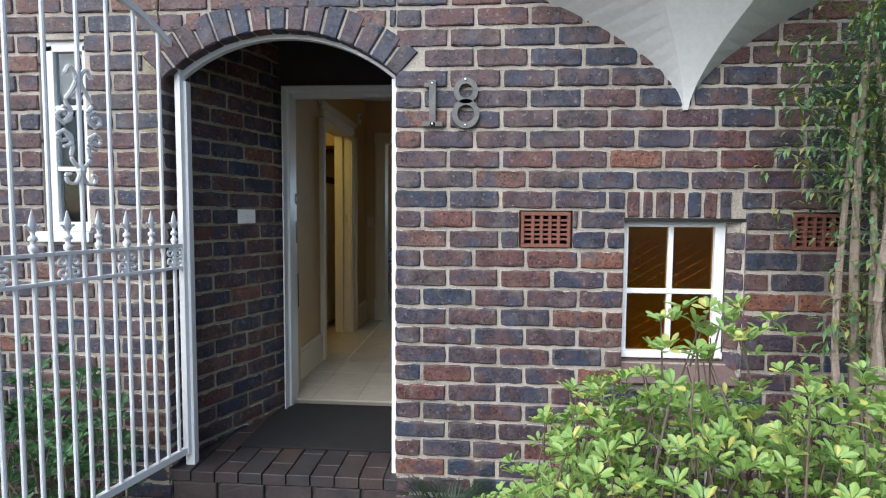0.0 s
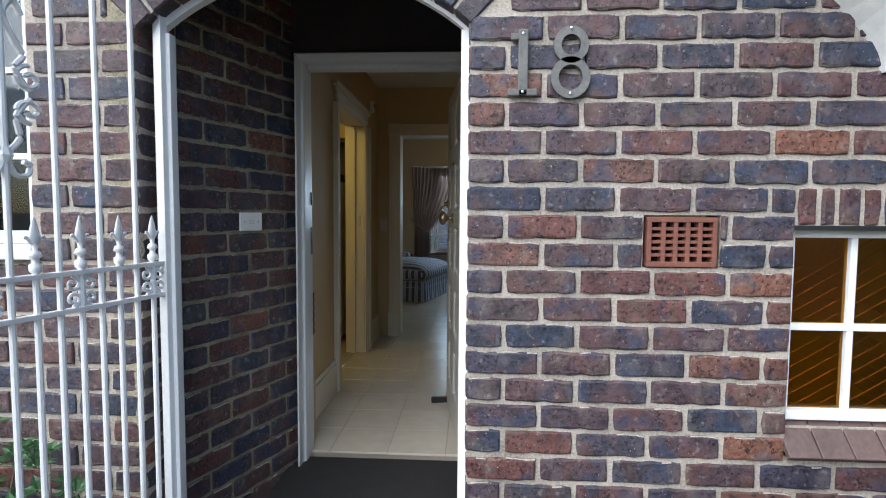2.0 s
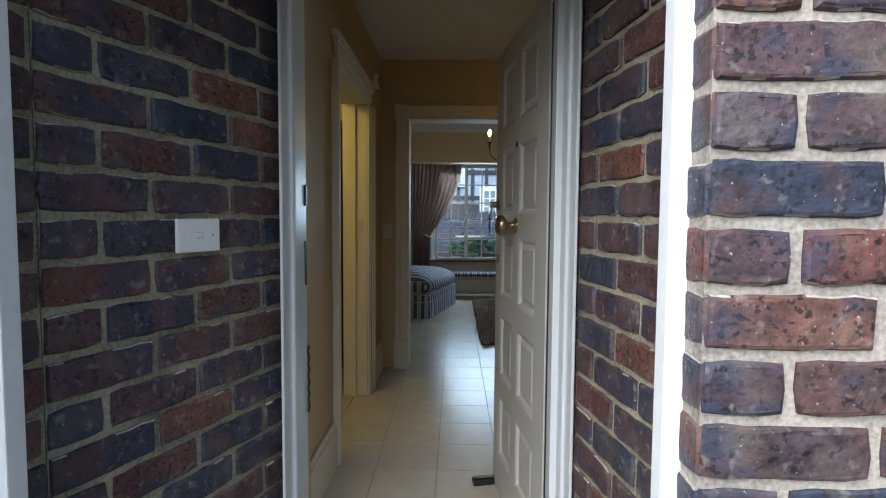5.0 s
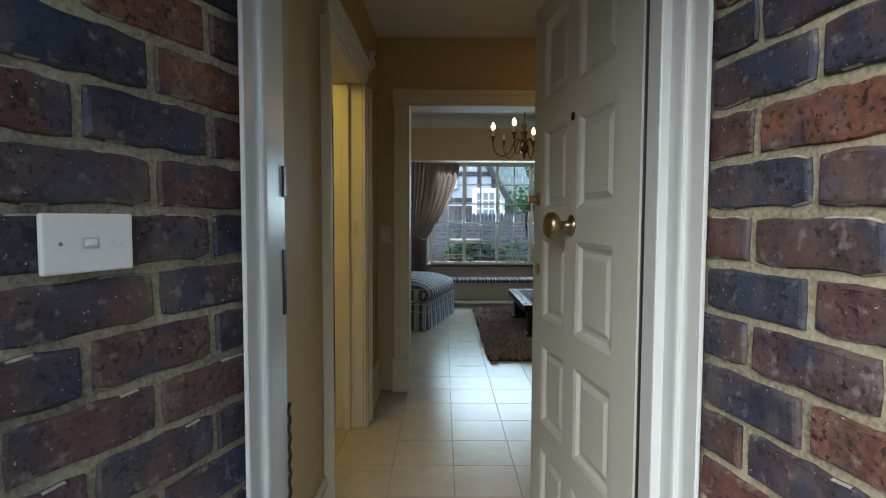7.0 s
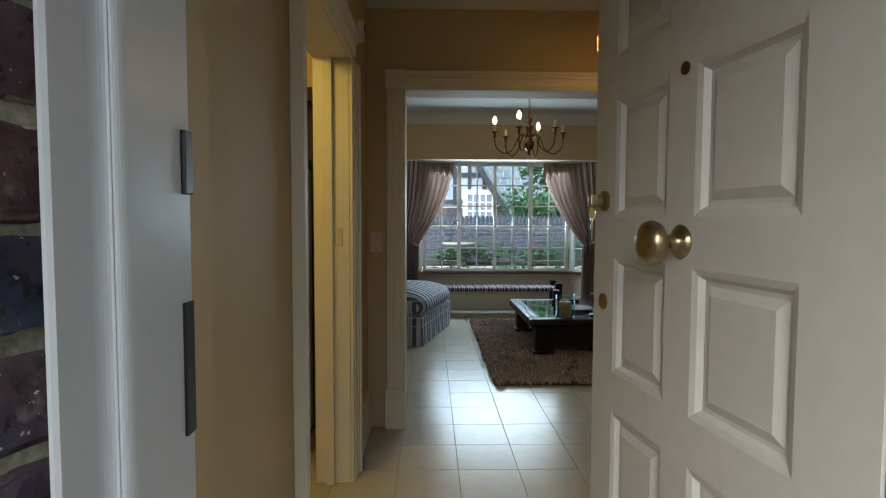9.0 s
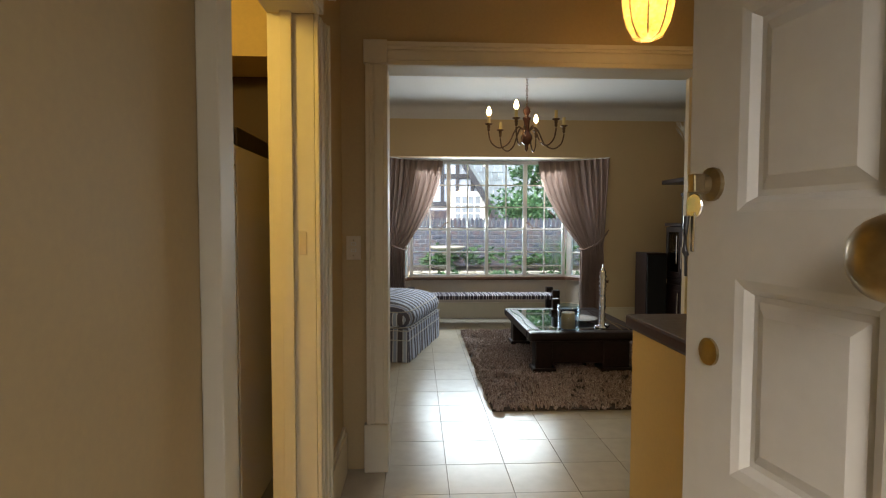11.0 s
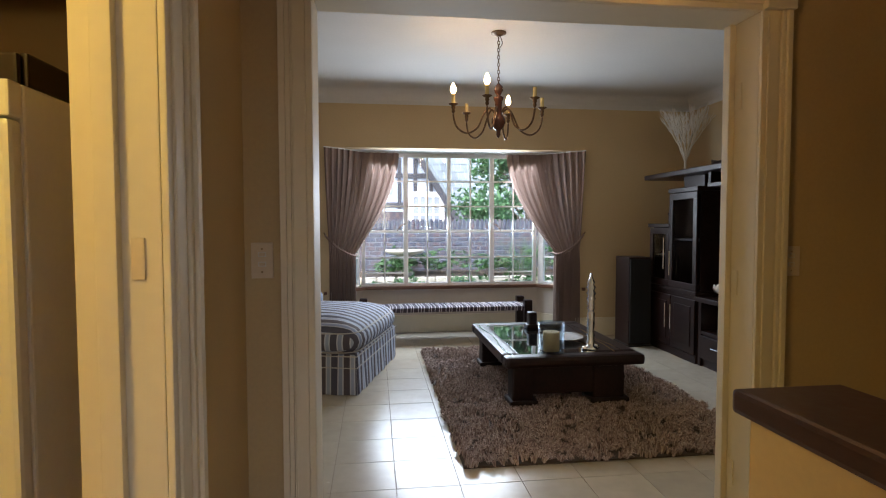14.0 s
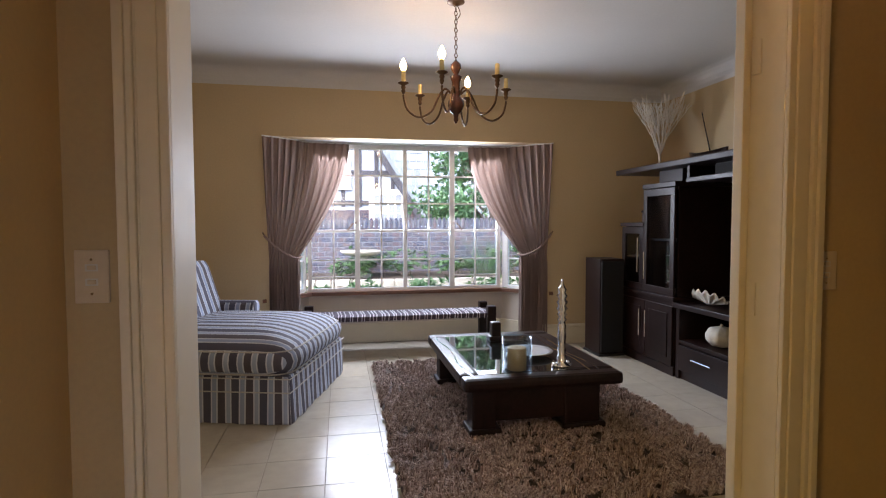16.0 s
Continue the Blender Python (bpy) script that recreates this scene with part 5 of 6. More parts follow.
def rug():
    top = thing("shag_rug", pose(-0.465, 6.71, 0.0), "thick brown shag pile rug on the tiles", "rug")
    W, D = 1.75, 2.56
    part("backing", boxes((0.01, W - 0.01, 0.01, D - 0.01, 0.001, 0.012), bevel=0.004), material("rug_backing", (0.06, 0.04, 0.03), 0.9), top)
    rnd = random.Random(5)
    verts, faces = [], []
    for i in range(5200):
        cx, cy = rnd.uniform(0.0, W), rnd.uniform(0.0, D)
        tilt = 5 * noise.noise(Vector((cx * 2.2, cy * 2.2, 0)))
        tall = 0.03 + 0.014 * noise.noise(Vector((cx * 6, cy * 6, 3)))
        for k in range(18):
            a = rnd.uniform(0, 6.283)
            dx, dy = math.cos(a) * 0.018 + math.cos(tilt) * 0.02, math.sin(a) * 0.018 + math.sin(tilt) * 0.02
            reach = rnd.uniform(0.35, 1.1)
            dx, dy = dx * reach, dy * reach
            x, y = cx + math.cos(a) * 0.006, cy + math.sin(a) * 0.006
            h = tall * rnd.uniform(0.75, 1.25)
            wx, wy = -math.sin(a) * 0.0023, math.cos(a) * 0.0023
            n = len(verts)
            verts += [(x - wx, y - wy, 0.01), (x + wx, y + wy, 0.01), (x + dx * 0.6 + wx, y + dy * 0.6 + wy, 0.01 + h), (x + dx * 0.6 - wx, y + dy * 0.6 - wy, 0.01 + h), (x + dx * 1.6, y + dy * 1.6, 0.008 + h * 0.75)]
            faces += [(n, n + 1, n + 2, n + 3), (n + 3, n + 2, n + 4)]
    me = bpy.data.meshes.new("pile")
    me.from_pydata(verts, [], faces)
    me.materials.append(SHAG)
    ob = new("shag_pile", me)
    ob.parent = top
    tagged(ob, kind="stuff")


rug()


def coffee_table():
    top = thing("coffee_table", pose(-0.055, 7.47, 0.03), "low heavy dark wood coffee table with glass inset", "table")
    W, D, Z = 0.955, 1.28, 0.335
    rim = [(0.0, W, 0.0, 0.12), (0.0, W, D - 0.12, D), (0.0, 0.12, 0.12, D - 0.12), (W - 0.3, W, 0.12, D - 0.12)]
    for x0, x1, y0, y1 in rim:
        part("frame_plank", boxes((x0, x1, y0, y1, Z - 0.075, Z), bevel=0.026), DARK_WOOD, top)
    part("under_board", boxes((0.1, W - 0.28, 0.1, D - 0.1, Z - 0.06, Z - 0.035)), DARK_WOOD, top)
    part("glass_top", boxes((0.115, W - 0.295, 0.115, D - 0.115, Z - 0.012, Z - 0.003), bevel=0.001), GLASS_TOP, top, "smoked mirror-like glass")
    part("apron", boxes((0.06, W - 0.16, 0.07, 0.13, 0.07, Z - 0.07), bevel=0.01), DARK_WOOD, top)
    part("apron", boxes((0.06, W - 0.16, D - 0.13, D - 0.07, 0.07, Z - 0.07), bevel=0.01), DARK_WOOD, top)
    for x0, x1 in ((0.06, 0.2), (W - 0.34, W - 0.12)):
        for y0, y1 in ((0.06, 0.2), (D - 0.2, D - 0.06)):
            bm = boxes((x0, x1, y0, y1, 0.0, Z - 0.07), bevel=0.012)
            box(bm, x0 - 0.02, x1 + 0.03, y0 - 0.02, y1 + 0.02, 0, 0.035, bevel=0.01)
            part("leg", bm, DARK_WOOD, top)
    # pale live edge veins let into the planks
    rnd = random.Random(2)
    for x in (0.055, W - 0.17, W - 0.12):
        pts = [(x + 0.012 * math.sin(9 * y + x * 30) + rnd.uniform(-0.004, 0.004), y, Z + 0.0005) for y in [0.08 + (D - 0.2) * k / 22 for k in range(23)]]
        bm = bmesh.new()
        prev = None
        for p in pts:
            w = 0.0035 + 0.003 * rnd.random()
            cur = (bm.verts.new((p[0] - w, p[1], p[2])), bm.verts.new((p[0] + w, p[1], p[2])))
            if prev:
                bm.faces.new((prev[0], prev[1], cur[1], cur[0]))
            prev = cur
        part("resin_vein", bm, CHROME, top, "shiny inlaid seam")


GLASS_TOP = material("smoked_table_glass", (0.012, 0.014, 0.014), 0.03, 0.0, vary=0.02, bump=0.0, coat=1.0)
coffee_table()
TABLE_Z = 0.03 + 0.335 - 0.003
WAX = material("cream_wax", (0.6, 0.42, 0.22), 0.5, vary=0.08, through_light=0.2)
hur = thing("candle_holder", pose(0.295, 7.62, TABLE_Z), "clear glass hurricane holder with a thick cream candle", "candle holder")
bm = bmesh.new()
lathe(bm, [(0.085, 0), (0.088, 0.004), (0.09, 0.2), (0.084, 0.2), (0.082, 0.012), (0.01, 0.01)], 32)
tube(bm, [(0.087 * math.cos(a * math.pi / 16), 0.087 * math.sin(a * math.pi / 16), 0.2) for a in range(33)], 0.0035, 6)
hglass = part("glass_cylinder", bm, GLASS, hur, smooth=True)
hglass.visible_shadow = False
part("candle", lathe(bmesh.new(), [(0.056, 0.012), (0.056, 0.135), (0.052, 0.142), (0.03, 0.136), (0.004, 0.134)], 28), WAX, hur, "thick cream pillar candle", True)
part("wick", tube(bmesh.new(), [(0, 0, 0.134), (0.002, 0, 0.15)], 0.0015, 5), BLACK, hur)
plate = thing("decorative_plate", pose(0.5, 7.98, TABLE_Z), "pale round plate standing on the table glass", "plate")
part("dish", lathe(bmesh.new(), [(0.05, 0), (0.06, 0.006), (0.12, 0.022), (0.155, 0.03), (0.155, 0.034), (0.118, 0.027), (0.05, 0.012)], 32), material("pale_glaze", (0.66, 0.66, 0.66), 0.15, vary=0.05), plate, smooth=True)
cs = thing("candlestick", pose(0.6, 7.68, TABLE_Z), "tall polished metal ornamental figure on the table", "ornament")
part("stem", lathe(bmesh.new(), [(1.3 * r, z) for r, z in [(0.045, 0), (0.045, 0.012), (0.02, 0.025), (0.024, 0.05), (0.016, 0.07), (0.021, 0.1), (0.015, 0.12), (0.02, 0.17), (0.02, 0.25), (0.014, 0.27), (0.023, 0.285), (0.014, 0.3), (0.024, 0.315), (0.015, 0.33), (0.026, 0.35), (0.017, 0.37), (0.027, 0.39), (0.016, 0.41), (0.026, 0.43), (0.015, 0.45), (0.021, 0.465), (0.012, 0.485), (0.007, 0.505), (0.004, 0.53)]], 20), CHROME, cs, smooth=True)
for s in (-1, 1):
    part("foot", lathe(bmesh.new(), [(0.022, 0), (0.02, 0.018), (0.008, 0.026)], 14, pose(s * 0.05, 0.02 * s, 0)), CHROME, cs, smooth=True)
box2 = thing("wooden_bowl", pose(0.42, 8.44, TABLE_Z), "small dark carved wooden stand on the table", "ornament")
part("body", boxes((-0.05, 0.02, -0.03, 0.05, 0, 0.14), (-0.07, 0.22, -0.04, 0.06, 0, 0.04), bevel=0.012), DARK_WOOD, box2)


def bench():
    top = thing("riempie_bench", pose(-1.06, 9.6, 0), "low dark wood bench with woven hide thong seat", "bench")
    L, D, H = 1.82, 0.4, 0.375
    thong = material("pale_hide_thong", (0.58, 0.54, 0.56), 0.8, vary=0.2, scale=20)
    weave = material("dark_hide_weave", (0.05, 0.035, 0.05), 0.8, vary=0.4, scale=30)
    for x in (0.0, L - 0.09):
        for y in (0.0, D - 0.08):
            part("leg", boxes((x, x + 0.085, y, y + 0.08, 0, H + 0.06), bevel=0.012), DARK_WOOD, top)
    for y in (0.02, D - 0.055):
        part("rail", boxes((0.08, L - 0.08, y, y + 0.04, H - 0.05, H - 0.005), bevel=0.008), weave, top)
    for x in (0.02, L - 0.065):
        part("rail", boxes((x, x + 0.045, 0.07, D - 0.07, H - 0.06, H), bevel=0.008), DARK_WOOD, top)
    part("weave", boxes((0.07, L - 0.07, 0.03, D - 0.03, H - 0.02, H - 0.008)), weave, top)
    for i in range(46):
        x = 0.09 + (L - 0.18) * i / 45 + 0.008 * math.sin(i * 2.3)
        part("thong", tube(bmesh.new(), [(x, 0.016, H - 0.05), (x + 0.004, 0.016, H - 0.004), (x + 0.01, 0.1, H + 0.001), (x - 0.006, D - 0.1, H + 0.001), (x, D - 0.013, H - 0.04)], 0.005, 5), thong, top)


bench()


def speaker():
    top = thing("floor_speaker", pose(1.62, 9.2, 0), "tall black floor standing loudspeaker", "loudspeaker")
    part("cabinet", boxes((0.0, 0.24, 0.0, 0.3, 0.02, 0.9), bevel=0.008), DARK_WOOD, top)
    part("grille", boxes((0.01, 0.23, -0.018, -0.001, 0.04, 0.88), bevel=0.006), material("black_grille_cloth", (0.008, 0.008, 0.009), 0.9, vary=0.3, fine=400, bump=0.5), top)
    part("plinth", boxes((-0.01, 0.25, -0.01, 0.31, 0, 0.019)), BLACK, top)


speaker()


def wall_unit():
    """Stepped dark wood units along the side wall, fronts facing -x."""
    F, B = 1.9, 2.45

    def door(parent, y0, y1, z0, z1, glazed=False, pull=None, upright=True):
        if glazed:
            d = part("door", boxes((F - 0.02, F, y0, y1, z0, z0 + 0.06), (F - 0.02, F, y0, y1, z1 - 0.06, z1), (F - 0.02, F, y0, y0 + 0.055, z0 + 0.06, z1 - 0.06), (F - 0.02, F, y1 - 0.055, y1, z0 + 0.06, z1 - 0.06), bevel=0.003), DARK_WOOD, parent)
            part("pane", boxes((F - 0.012, F - 0.008, y0 + 0.05, y1 - 0.05, z0 + 0.055, z1 - 0.055)), GLASS, d)
        else:
            d = part("door", boxes((F - 0.02, F, y0, y1, z0, z1), (F - 0.026, F - 0.018, y0 + 0.06, y1 - 0.06, z0 + 0.06, z1 - 0.06), bevel=0.003), DARK_WOOD, parent)
        if pull:
            y, za, zb = pull
            ends = [(F - 0.045, y, za), (F - 0.045, y, zb)] if upright else [(F - 0.045, za, y), (F - 0.045, zb, y)]
            part("handle", tube(bmesh.new(), ends, 0.006, 8), CHROME, d, "slim steel bar handle")
        return d

    low = thing("low_cabinet", pose(0, 0, 0), "dark wood low cabinet with two panelled doors", "cabinet")
    part("carcass", boxes((F, B, 8.48, 9.28, 0.0, 0.6), bevel=0.004), DARK_WOOD, low)
    part("plinth", boxes((F - 0.01, F, 8.48, 9.28, 0.0, 0.07)), DARK_WOOD, low)
    door(low, 8.885, 9.27, 0.08, 0.56, pull=(8.935, 0.25, 0.48))
    door(low, 8.49, 8.875, 0.08, 0.56, pull=(8.84, 0.25, 0.48))
    part("top_board", boxes((F - 0.025, B, 8.47, 9.29, 0.602, 0.635), bevel=0.004), DARK_WOOD, low)
    mid = thing("display_cabinet", pose(0, 0, 0), "short dark wood display cabinet with a glazed door", "cabinet")
    for piece, dims in zip(("side_panel", "side_panel", "back_panel", "bottom_board", "top_board"), ((F + 0.02, B, 8.93, 8.95, 0.637, 1.2), (F + 0.02, B, 9.25, 9.28, 0.637, 1.2), (B - 0.02, B, 8.95, 9.25, 0.637, 1.2), (F + 0.02, B, 8.95, 9.25, 0.637, 0.655), (F - 0.03, B, 8.91, 9.3, 1.2, 1.235))):
        part(piece, boxes(dims, bevel=0.003), DARK_WOOD, mid)
    part("shelf", boxes((F + 0.03, B - 0.02, 8.95, 9.25, 0.92, 0.935)), DARK_WOOD, mid)
    door(mid, 8.93, 9.28, 0.64, 1.195, True, (8.975, 0.8, 1.1))
    tall = thing("display_cabinet", pose(0, 0, 0), "tall dark wood display cabinet with a glazed door", "cabinet")
    for piece, dims in zip(("side_panel", "side_panel", "back_panel", "bottom_board", "top_board"), ((F + 0.02, B, 8.48, 8.5, 0.637, 1.52), (F + 0.02, B, 8.9, 8.925, 0.637, 1.52), (B - 0.02, B, 8.5, 8.9, 0.637, 1.52), (F + 0.02, B, 8.5, 8.9, 0.637, 0.655), (F - 0.03, B, 8.46, 8.93, 1.52, 1.56))):
        part(piece, boxes(dims, bevel=0.003), DARK_WOOD, tall)
    part("shelf", boxes((F + 0.03, B - 0.02, 8.5, 8.9, 1.08, 1.095)), DARK_WOOD, tall)
    door(tall, 8.48, 8.925, 0.64, 1.515, True, (8.87, 0.75, 0.98))
    tv = thing("media_unit", pose(0, 0, 0), "dark wood media unit with shelves and a drawer", "cabinet")
    part("side_panel", boxes((F, B, 8.42, 8.46, 0, 0.56)), DARK_WOOD, tv)
    part("side_panel", boxes((F, B, 6.5, 6.54, 0, 0.56)), DARK_WOOD, tv)
    part("shelf", boxes((F - 0.03, B, 6.48, 8.47, 0.561, 0.6), bevel=0.004), DARK_WOOD, tv)
    part("shelf", boxes((F, B, 6.54, 8.42, 0.285, 0.31), bevel=0.003), DARK_WOOD, tv)
    part("base", boxes((F + 0.02, B, 6.54, 8.42, 0.0, 0.28)), DARK_WOOD, tv)
    part("back_panel", boxes((B - 0.02, B, 6.5, 8.46, 0.601, 1.62)), DARK_WOOD, tv)
    for a in (7.79, 7.15):
        d = part("drawer", boxes((F - 0.018, F + 0.019, a, a + 0.62, 0.08, 0.275), bevel=0.004), DARK_WOOD, tv)
        part("handle", tube(bmesh.new(), [(F - 0.045, a + 0.2, 0.2), (F - 0.045, a + 0.42, 0.2)], 0.006, 8), CHROME, d, "slim steel bar handle")
    shelf = thing("overhead_shelf", pose(0, 0, 0), "long dark wood overhead shelf bridging the cabinets", "shelf")
    part("board", boxes((F - 0.05, B + 0.12, 6.5, 9.36, 1.675, 1.722), bevel=0.008), DARK_WOOD, shelf)
    part("support", boxes((F + 0.1, B, 8.56, 8.88, 1.562, 1.673)), DARK_WOOD, shelf)
    part("lower_board", boxes((F + 0.02, B, 6.5, 8.4, 1.545, 1.58), bevel=0.004), DARK_WOOD, shelf)
    part("divider", boxes((F + 0.03, B, 8.37, 8.4, 1.582, 1.673)), DARK_WOOD, shelf)
    sp = thing("centre_speaker", pose(0, 0, 0), "black centre loudspeaker in the overhead shelf", "loudspeaker")
    part("cabinet", boxes((F + 0.08, B - 0.1, 7.6, 8.14, 1.582, 1.665), bevel=0.005), BLACK, sp)
    part("grille", boxes((F + 0.068, F + 0.078, 7.61, 8.13, 1.588, 1.658), bevel=0.003), DARK_HOLE, sp)
    scr = thing("television", pose(0, 0, 0), "black flat screen television on the media unit", "television")
    part("bezel", boxes((F + 0.2, F + 0.26, 7.0, 8.05, 0.68, 1.17), bevel=0.008), BLACK, scr)
    part("screen", boxes((F + 0.192, F + 0.199, 7.03, 8.02, 0.72, 1.15)), material("dark_screen", (0.01, 0.011, 0.014), 0.1), scr)
    part("stand", boxes((F + 0.15, F + 0.33, 7.4, 7.65, 0.601, 0.68), bevel=0.005), BLACK, scr)


wall_unit()
BONE = material("bleached_shell", (0.68, 0.63, 0.55), 0.55, vary=0.12, scale=20, fine=90, bump=0.3)


def coral_branch():
    top = thing("dried_branches", pose(2.2, 9.2, 1.722), "white dried branching twigs on the overhead shelf", "ornament")
    rnd = random.Random(11)
    bm = bmesh.new()

    def grow(p, d, length, r, level):
        q = p + d * length
        tube(bm, [p, p.lerp(q, 0.5) + Vector((rnd.uniform(-0.01, 0.01), rnd.uniform(-0.01, 0.01), 0)), q], r, 5, 0.6)
        if level:
            for _ in range(3 if level > 1 else 2):
                grow(q, (d + Vector((rnd.uniform(-0.42, 0.42), rnd.uniform(-0.42, 0.42), rnd.uniform(0.0, 0.3)))).normalized(), length * rnd.uniform(0.65, 0.95), max(r * 0.66, 0.0034), level - 1)

    grow(Vector((0, 0, 0.01)), Vector((0, 0, 1)), 0.16, 0.016, 0)
    for k in range(11):
        a = k * 0.571
        grow(Vector((0, 0, 0.14)), Vector((0.36 * math.cos(a), 0.36 * math.sin(a), 0.9)).normalized(), 0.17, 0.009, 3)
    part("branchwork", bm, BONE, top)
    part("base", lathe(bmesh.new(), [(0.1, 0), (0.1, 0.01), (0.03, 0.018)], 14), BONE, top)


coral_branch()


def shell():
    top = thing("clam_shell", pose(2.05, 8.25, 0.605), "wavy white giant clam shell on the media unit", "ornament")
    bm = bmesh.new()
    rings = []
    for i in range(6):
        t = i / 5
        row = []
        for k in range(33):
            a = math.pi * (k / 32)
            r = 0.04 + 0.16 * t
            row.append(bm.verts.new((-0.06 * math.sin(a) * (0.5 + t), r * math.cos(a), 0.005 + 0.03 * t + 0.07 * t * math.sin(a) + 0.018 * t * math.cos(a * 14))))
        rings.append(row)
    for p, q in zip(rings, rings[1:]):
        for k in range(32):
            bm.faces.new((p[k], p[k + 1], q[k + 1], q[k]))
    ob = part("valve", bm, BONE, top, smooth=True)
    mod = ob.modifiers.new("thickness", "SOLIDIFY")
    mod.thickness = 0.008


shell()
pot = thing("ceramic_pumpkin", pose(2.05, 8.13, 0.312), "white ribbed ceramic pumpkin on the lower shelf", "ornament")
bm = lathe(bmesh.new(), [(0.03, 0), (0.07, 0.01), (0.105, 0.05), (0.108, 0.09), (0.085, 0.135), (0.03, 0.15), (0.012, 0.15), (0.01, 0.17)], 40)
for v in bm.verts:
    a = math.atan2(v.co.y, v.co.x)
    f = 1 + 0.06 * abs(math.cos(a * 5)) - 0.03
    v.co.x, v.co.y = v.co.x * f, v.co.y * f
part("body", bm, BONE, pot, smooth=True)
tb = thing("trinket_box", pose(2.03, 7.9, 0.312), "small olive decorative box on the lower shelf", "box")
part("box", boxes((-0.05, 0.05, -0.06, 0.06, 0, 0.075), bevel=0.006), material("olive_box", (0.2, 0.17, 0.08), 0.6), tb)
part("lid", boxes((-0.053, 0.053, -0.063, 0.063, 0.077, 0.1), bevel=0.006), material("olive_lid", (0.24, 0.2, 0.1), 0.6), tb)
jb = thing("carved_box", pose(2.06, 9.08, 1.236), "small carved dark wooden box on the cabinet", "box")
part("box", boxes((-0.06, 0.06, -0.07, 0.07, 0, 0.085), bevel=0.006), CAP_WOOD, jb)
part("lid", boxes((-0.065, 0.065, -0.075, 0.075, 0.087, 0.11), bevel=0.008), DARK_WOOD, jb)
boat = thing("model_dhow", pose(2.04, 8.3, 1.722), "dark wooden model boat with a slanting mast", "ornament")
bm = bmesh.new()
for s, y in enumerate((-0.2, -0.12, 0.0, 0.12, 0.22)):
    w, z = (0.01, 0.05, 0.065, 0.05, 0.01)[s], (0.06, 0.045, 0.04, 0.045, 0.07)[s]
    ring = [bm.verts.new(p) for p in ((-w, y, z), (-w * 0.6, y, 0.012), (w * 0.6, y, 0.012), (w, y, z))]
    if s:
        for k in range(4):
            bm.faces.new((prev[k], prev[(k + 1) % 4], ring[(k + 1) % 4], ring[k]))
    else:
        bm.faces.new(ring)
    prev = ring
bm.faces.new(prev[::-1])
part("hull", bm, DARK_WOOD, boat)
part("cradle", boxes((-0.06, 0.06, -0.12, 0.12, 0, 0.011)), BONE, boat, "pale flat stand")
part("mast", tube(bmesh.new(), [(0, -0.02, 0.03), (0, 0.09, 0.36)], 0.006, 6, 0.6), DARK_WOOD, boat)


def chandelier():
    X, Y = 0.012, 8.0
    top = thing("chandelier", pose(X, Y, 0), "six-arm bronze chandelier, three candle bulbs lit", "chandelier")
    part("ceiling_rose", lathe(bmesh.new(), [(0.055, LIVING_TOP), (0.055, LIVING_TOP - 0.008), (0.03, LIVING_TOP - 0.018), (0.012, LIVING_TOP - 0.03)], 20), BRONZE, top)
    bm = bmesh.new()
    z = LIVING_TOP - 0.03
    k = 0
    while z > 2.25:
        ring = [(0.009 * math.cos(a) * (k % 2), 0.009 * math.cos(a) * (1 - k % 2), z - 0.017 + 0.017 * math.sin(a)) for a in [2 * math.pi * i / 8 for i in range(9)]]
        tube(bm, ring, 0.0028, 5)
        z -= 0.026
        k += 1
    part("chain", bm, BRONZE, top)
    part("flex", tube(bmesh.new(), curve_points([(0.01, 0, LIVING_TOP - 0.02), (0.03, 0.01, LIVING_TOP - 0.07), (0.008, 0, LIVING_TOP - 0.11)], 5), 0.003, 5), BRONZE, top)
    part("stem", lathe(bmesh.new(), [(0.006, 2.26), (0.014, 2.25), (0.032, 2.23), (0.034, 2.205), (0.018, 2.175), (0.016, 2.165), (0.038, 2.155), (0.034, 2.14), (0.026, 2.12), (0.024, 2.05), (0.028, 2.03), (0.05, 2.0), (0.052, 1.97), (0.036, 1.935), (0.018, 1.92), (0.014, 1.9), (0.016, 1.885), (0.006, 1.865), (0.001, 1.86)], 22), material("polished_mahogany", (0.09, 0.03, 0.018), 0.2, vary=0.3, coat=0.4), top, smooth=True)
    candle = material("ivory_candle_tube", (0.68, 0.55, 0.26), 0.5, vary=0.05)
    for i in range(6):
        a = radians(4 + 60 * i)
        c, s = math.cos(a), math.sin(a)
        line = [(0.03, 2.045), (0.07, 2.075), (0.11, 2.03), (0.16, 1.93), (0.24, 1.89), (0.31, 1.93), (0.335, 2.0), (0.337, 2.045)]
        arm = part("arm", tube(bmesh.new(), curve_points([(r * c, r * s, z) for r, z in line], 5), 0.0068, 8), BRONZE, top, smooth=True)
        at = Matrix.Translation((0.337 * c, 0.337 * s, 0))
        part("drip_pan", lathe(bmesh.new(), [(0.008, 2.03), (0.014, 2.045), (0.01, 2.055), (0.016, 2.068), (0.012, 2.08), (0.034, 2.092), (0.034, 2.096), (0.012, 2.098)], 16, at), BRONZE, arm, smooth=True)
        part("candle_tube", lathe(bmesh.new(), [(0.0135, 2.096), (0.0135, 2.165), (0.006, 2.166)], 14, at), candle, arm, "ivory candle tube")
        if i in (1, 3, 4):
            part("bulb", lathe(bmesh.new(), [(0.008, 2.165), (0.019, 2.185), (0.021, 2.2), (0.014, 2.222), (0.004, 2.243)], 14, at), BULB, arm, "lit candle bulb", True)
            lamp("candle_bulb_light", "POINT", pose(X + 0.337 * c, Y + 0.337 * s, 2.285), 0.47, (1.0, 0.66, 0.32), 0.03)


chandelier()


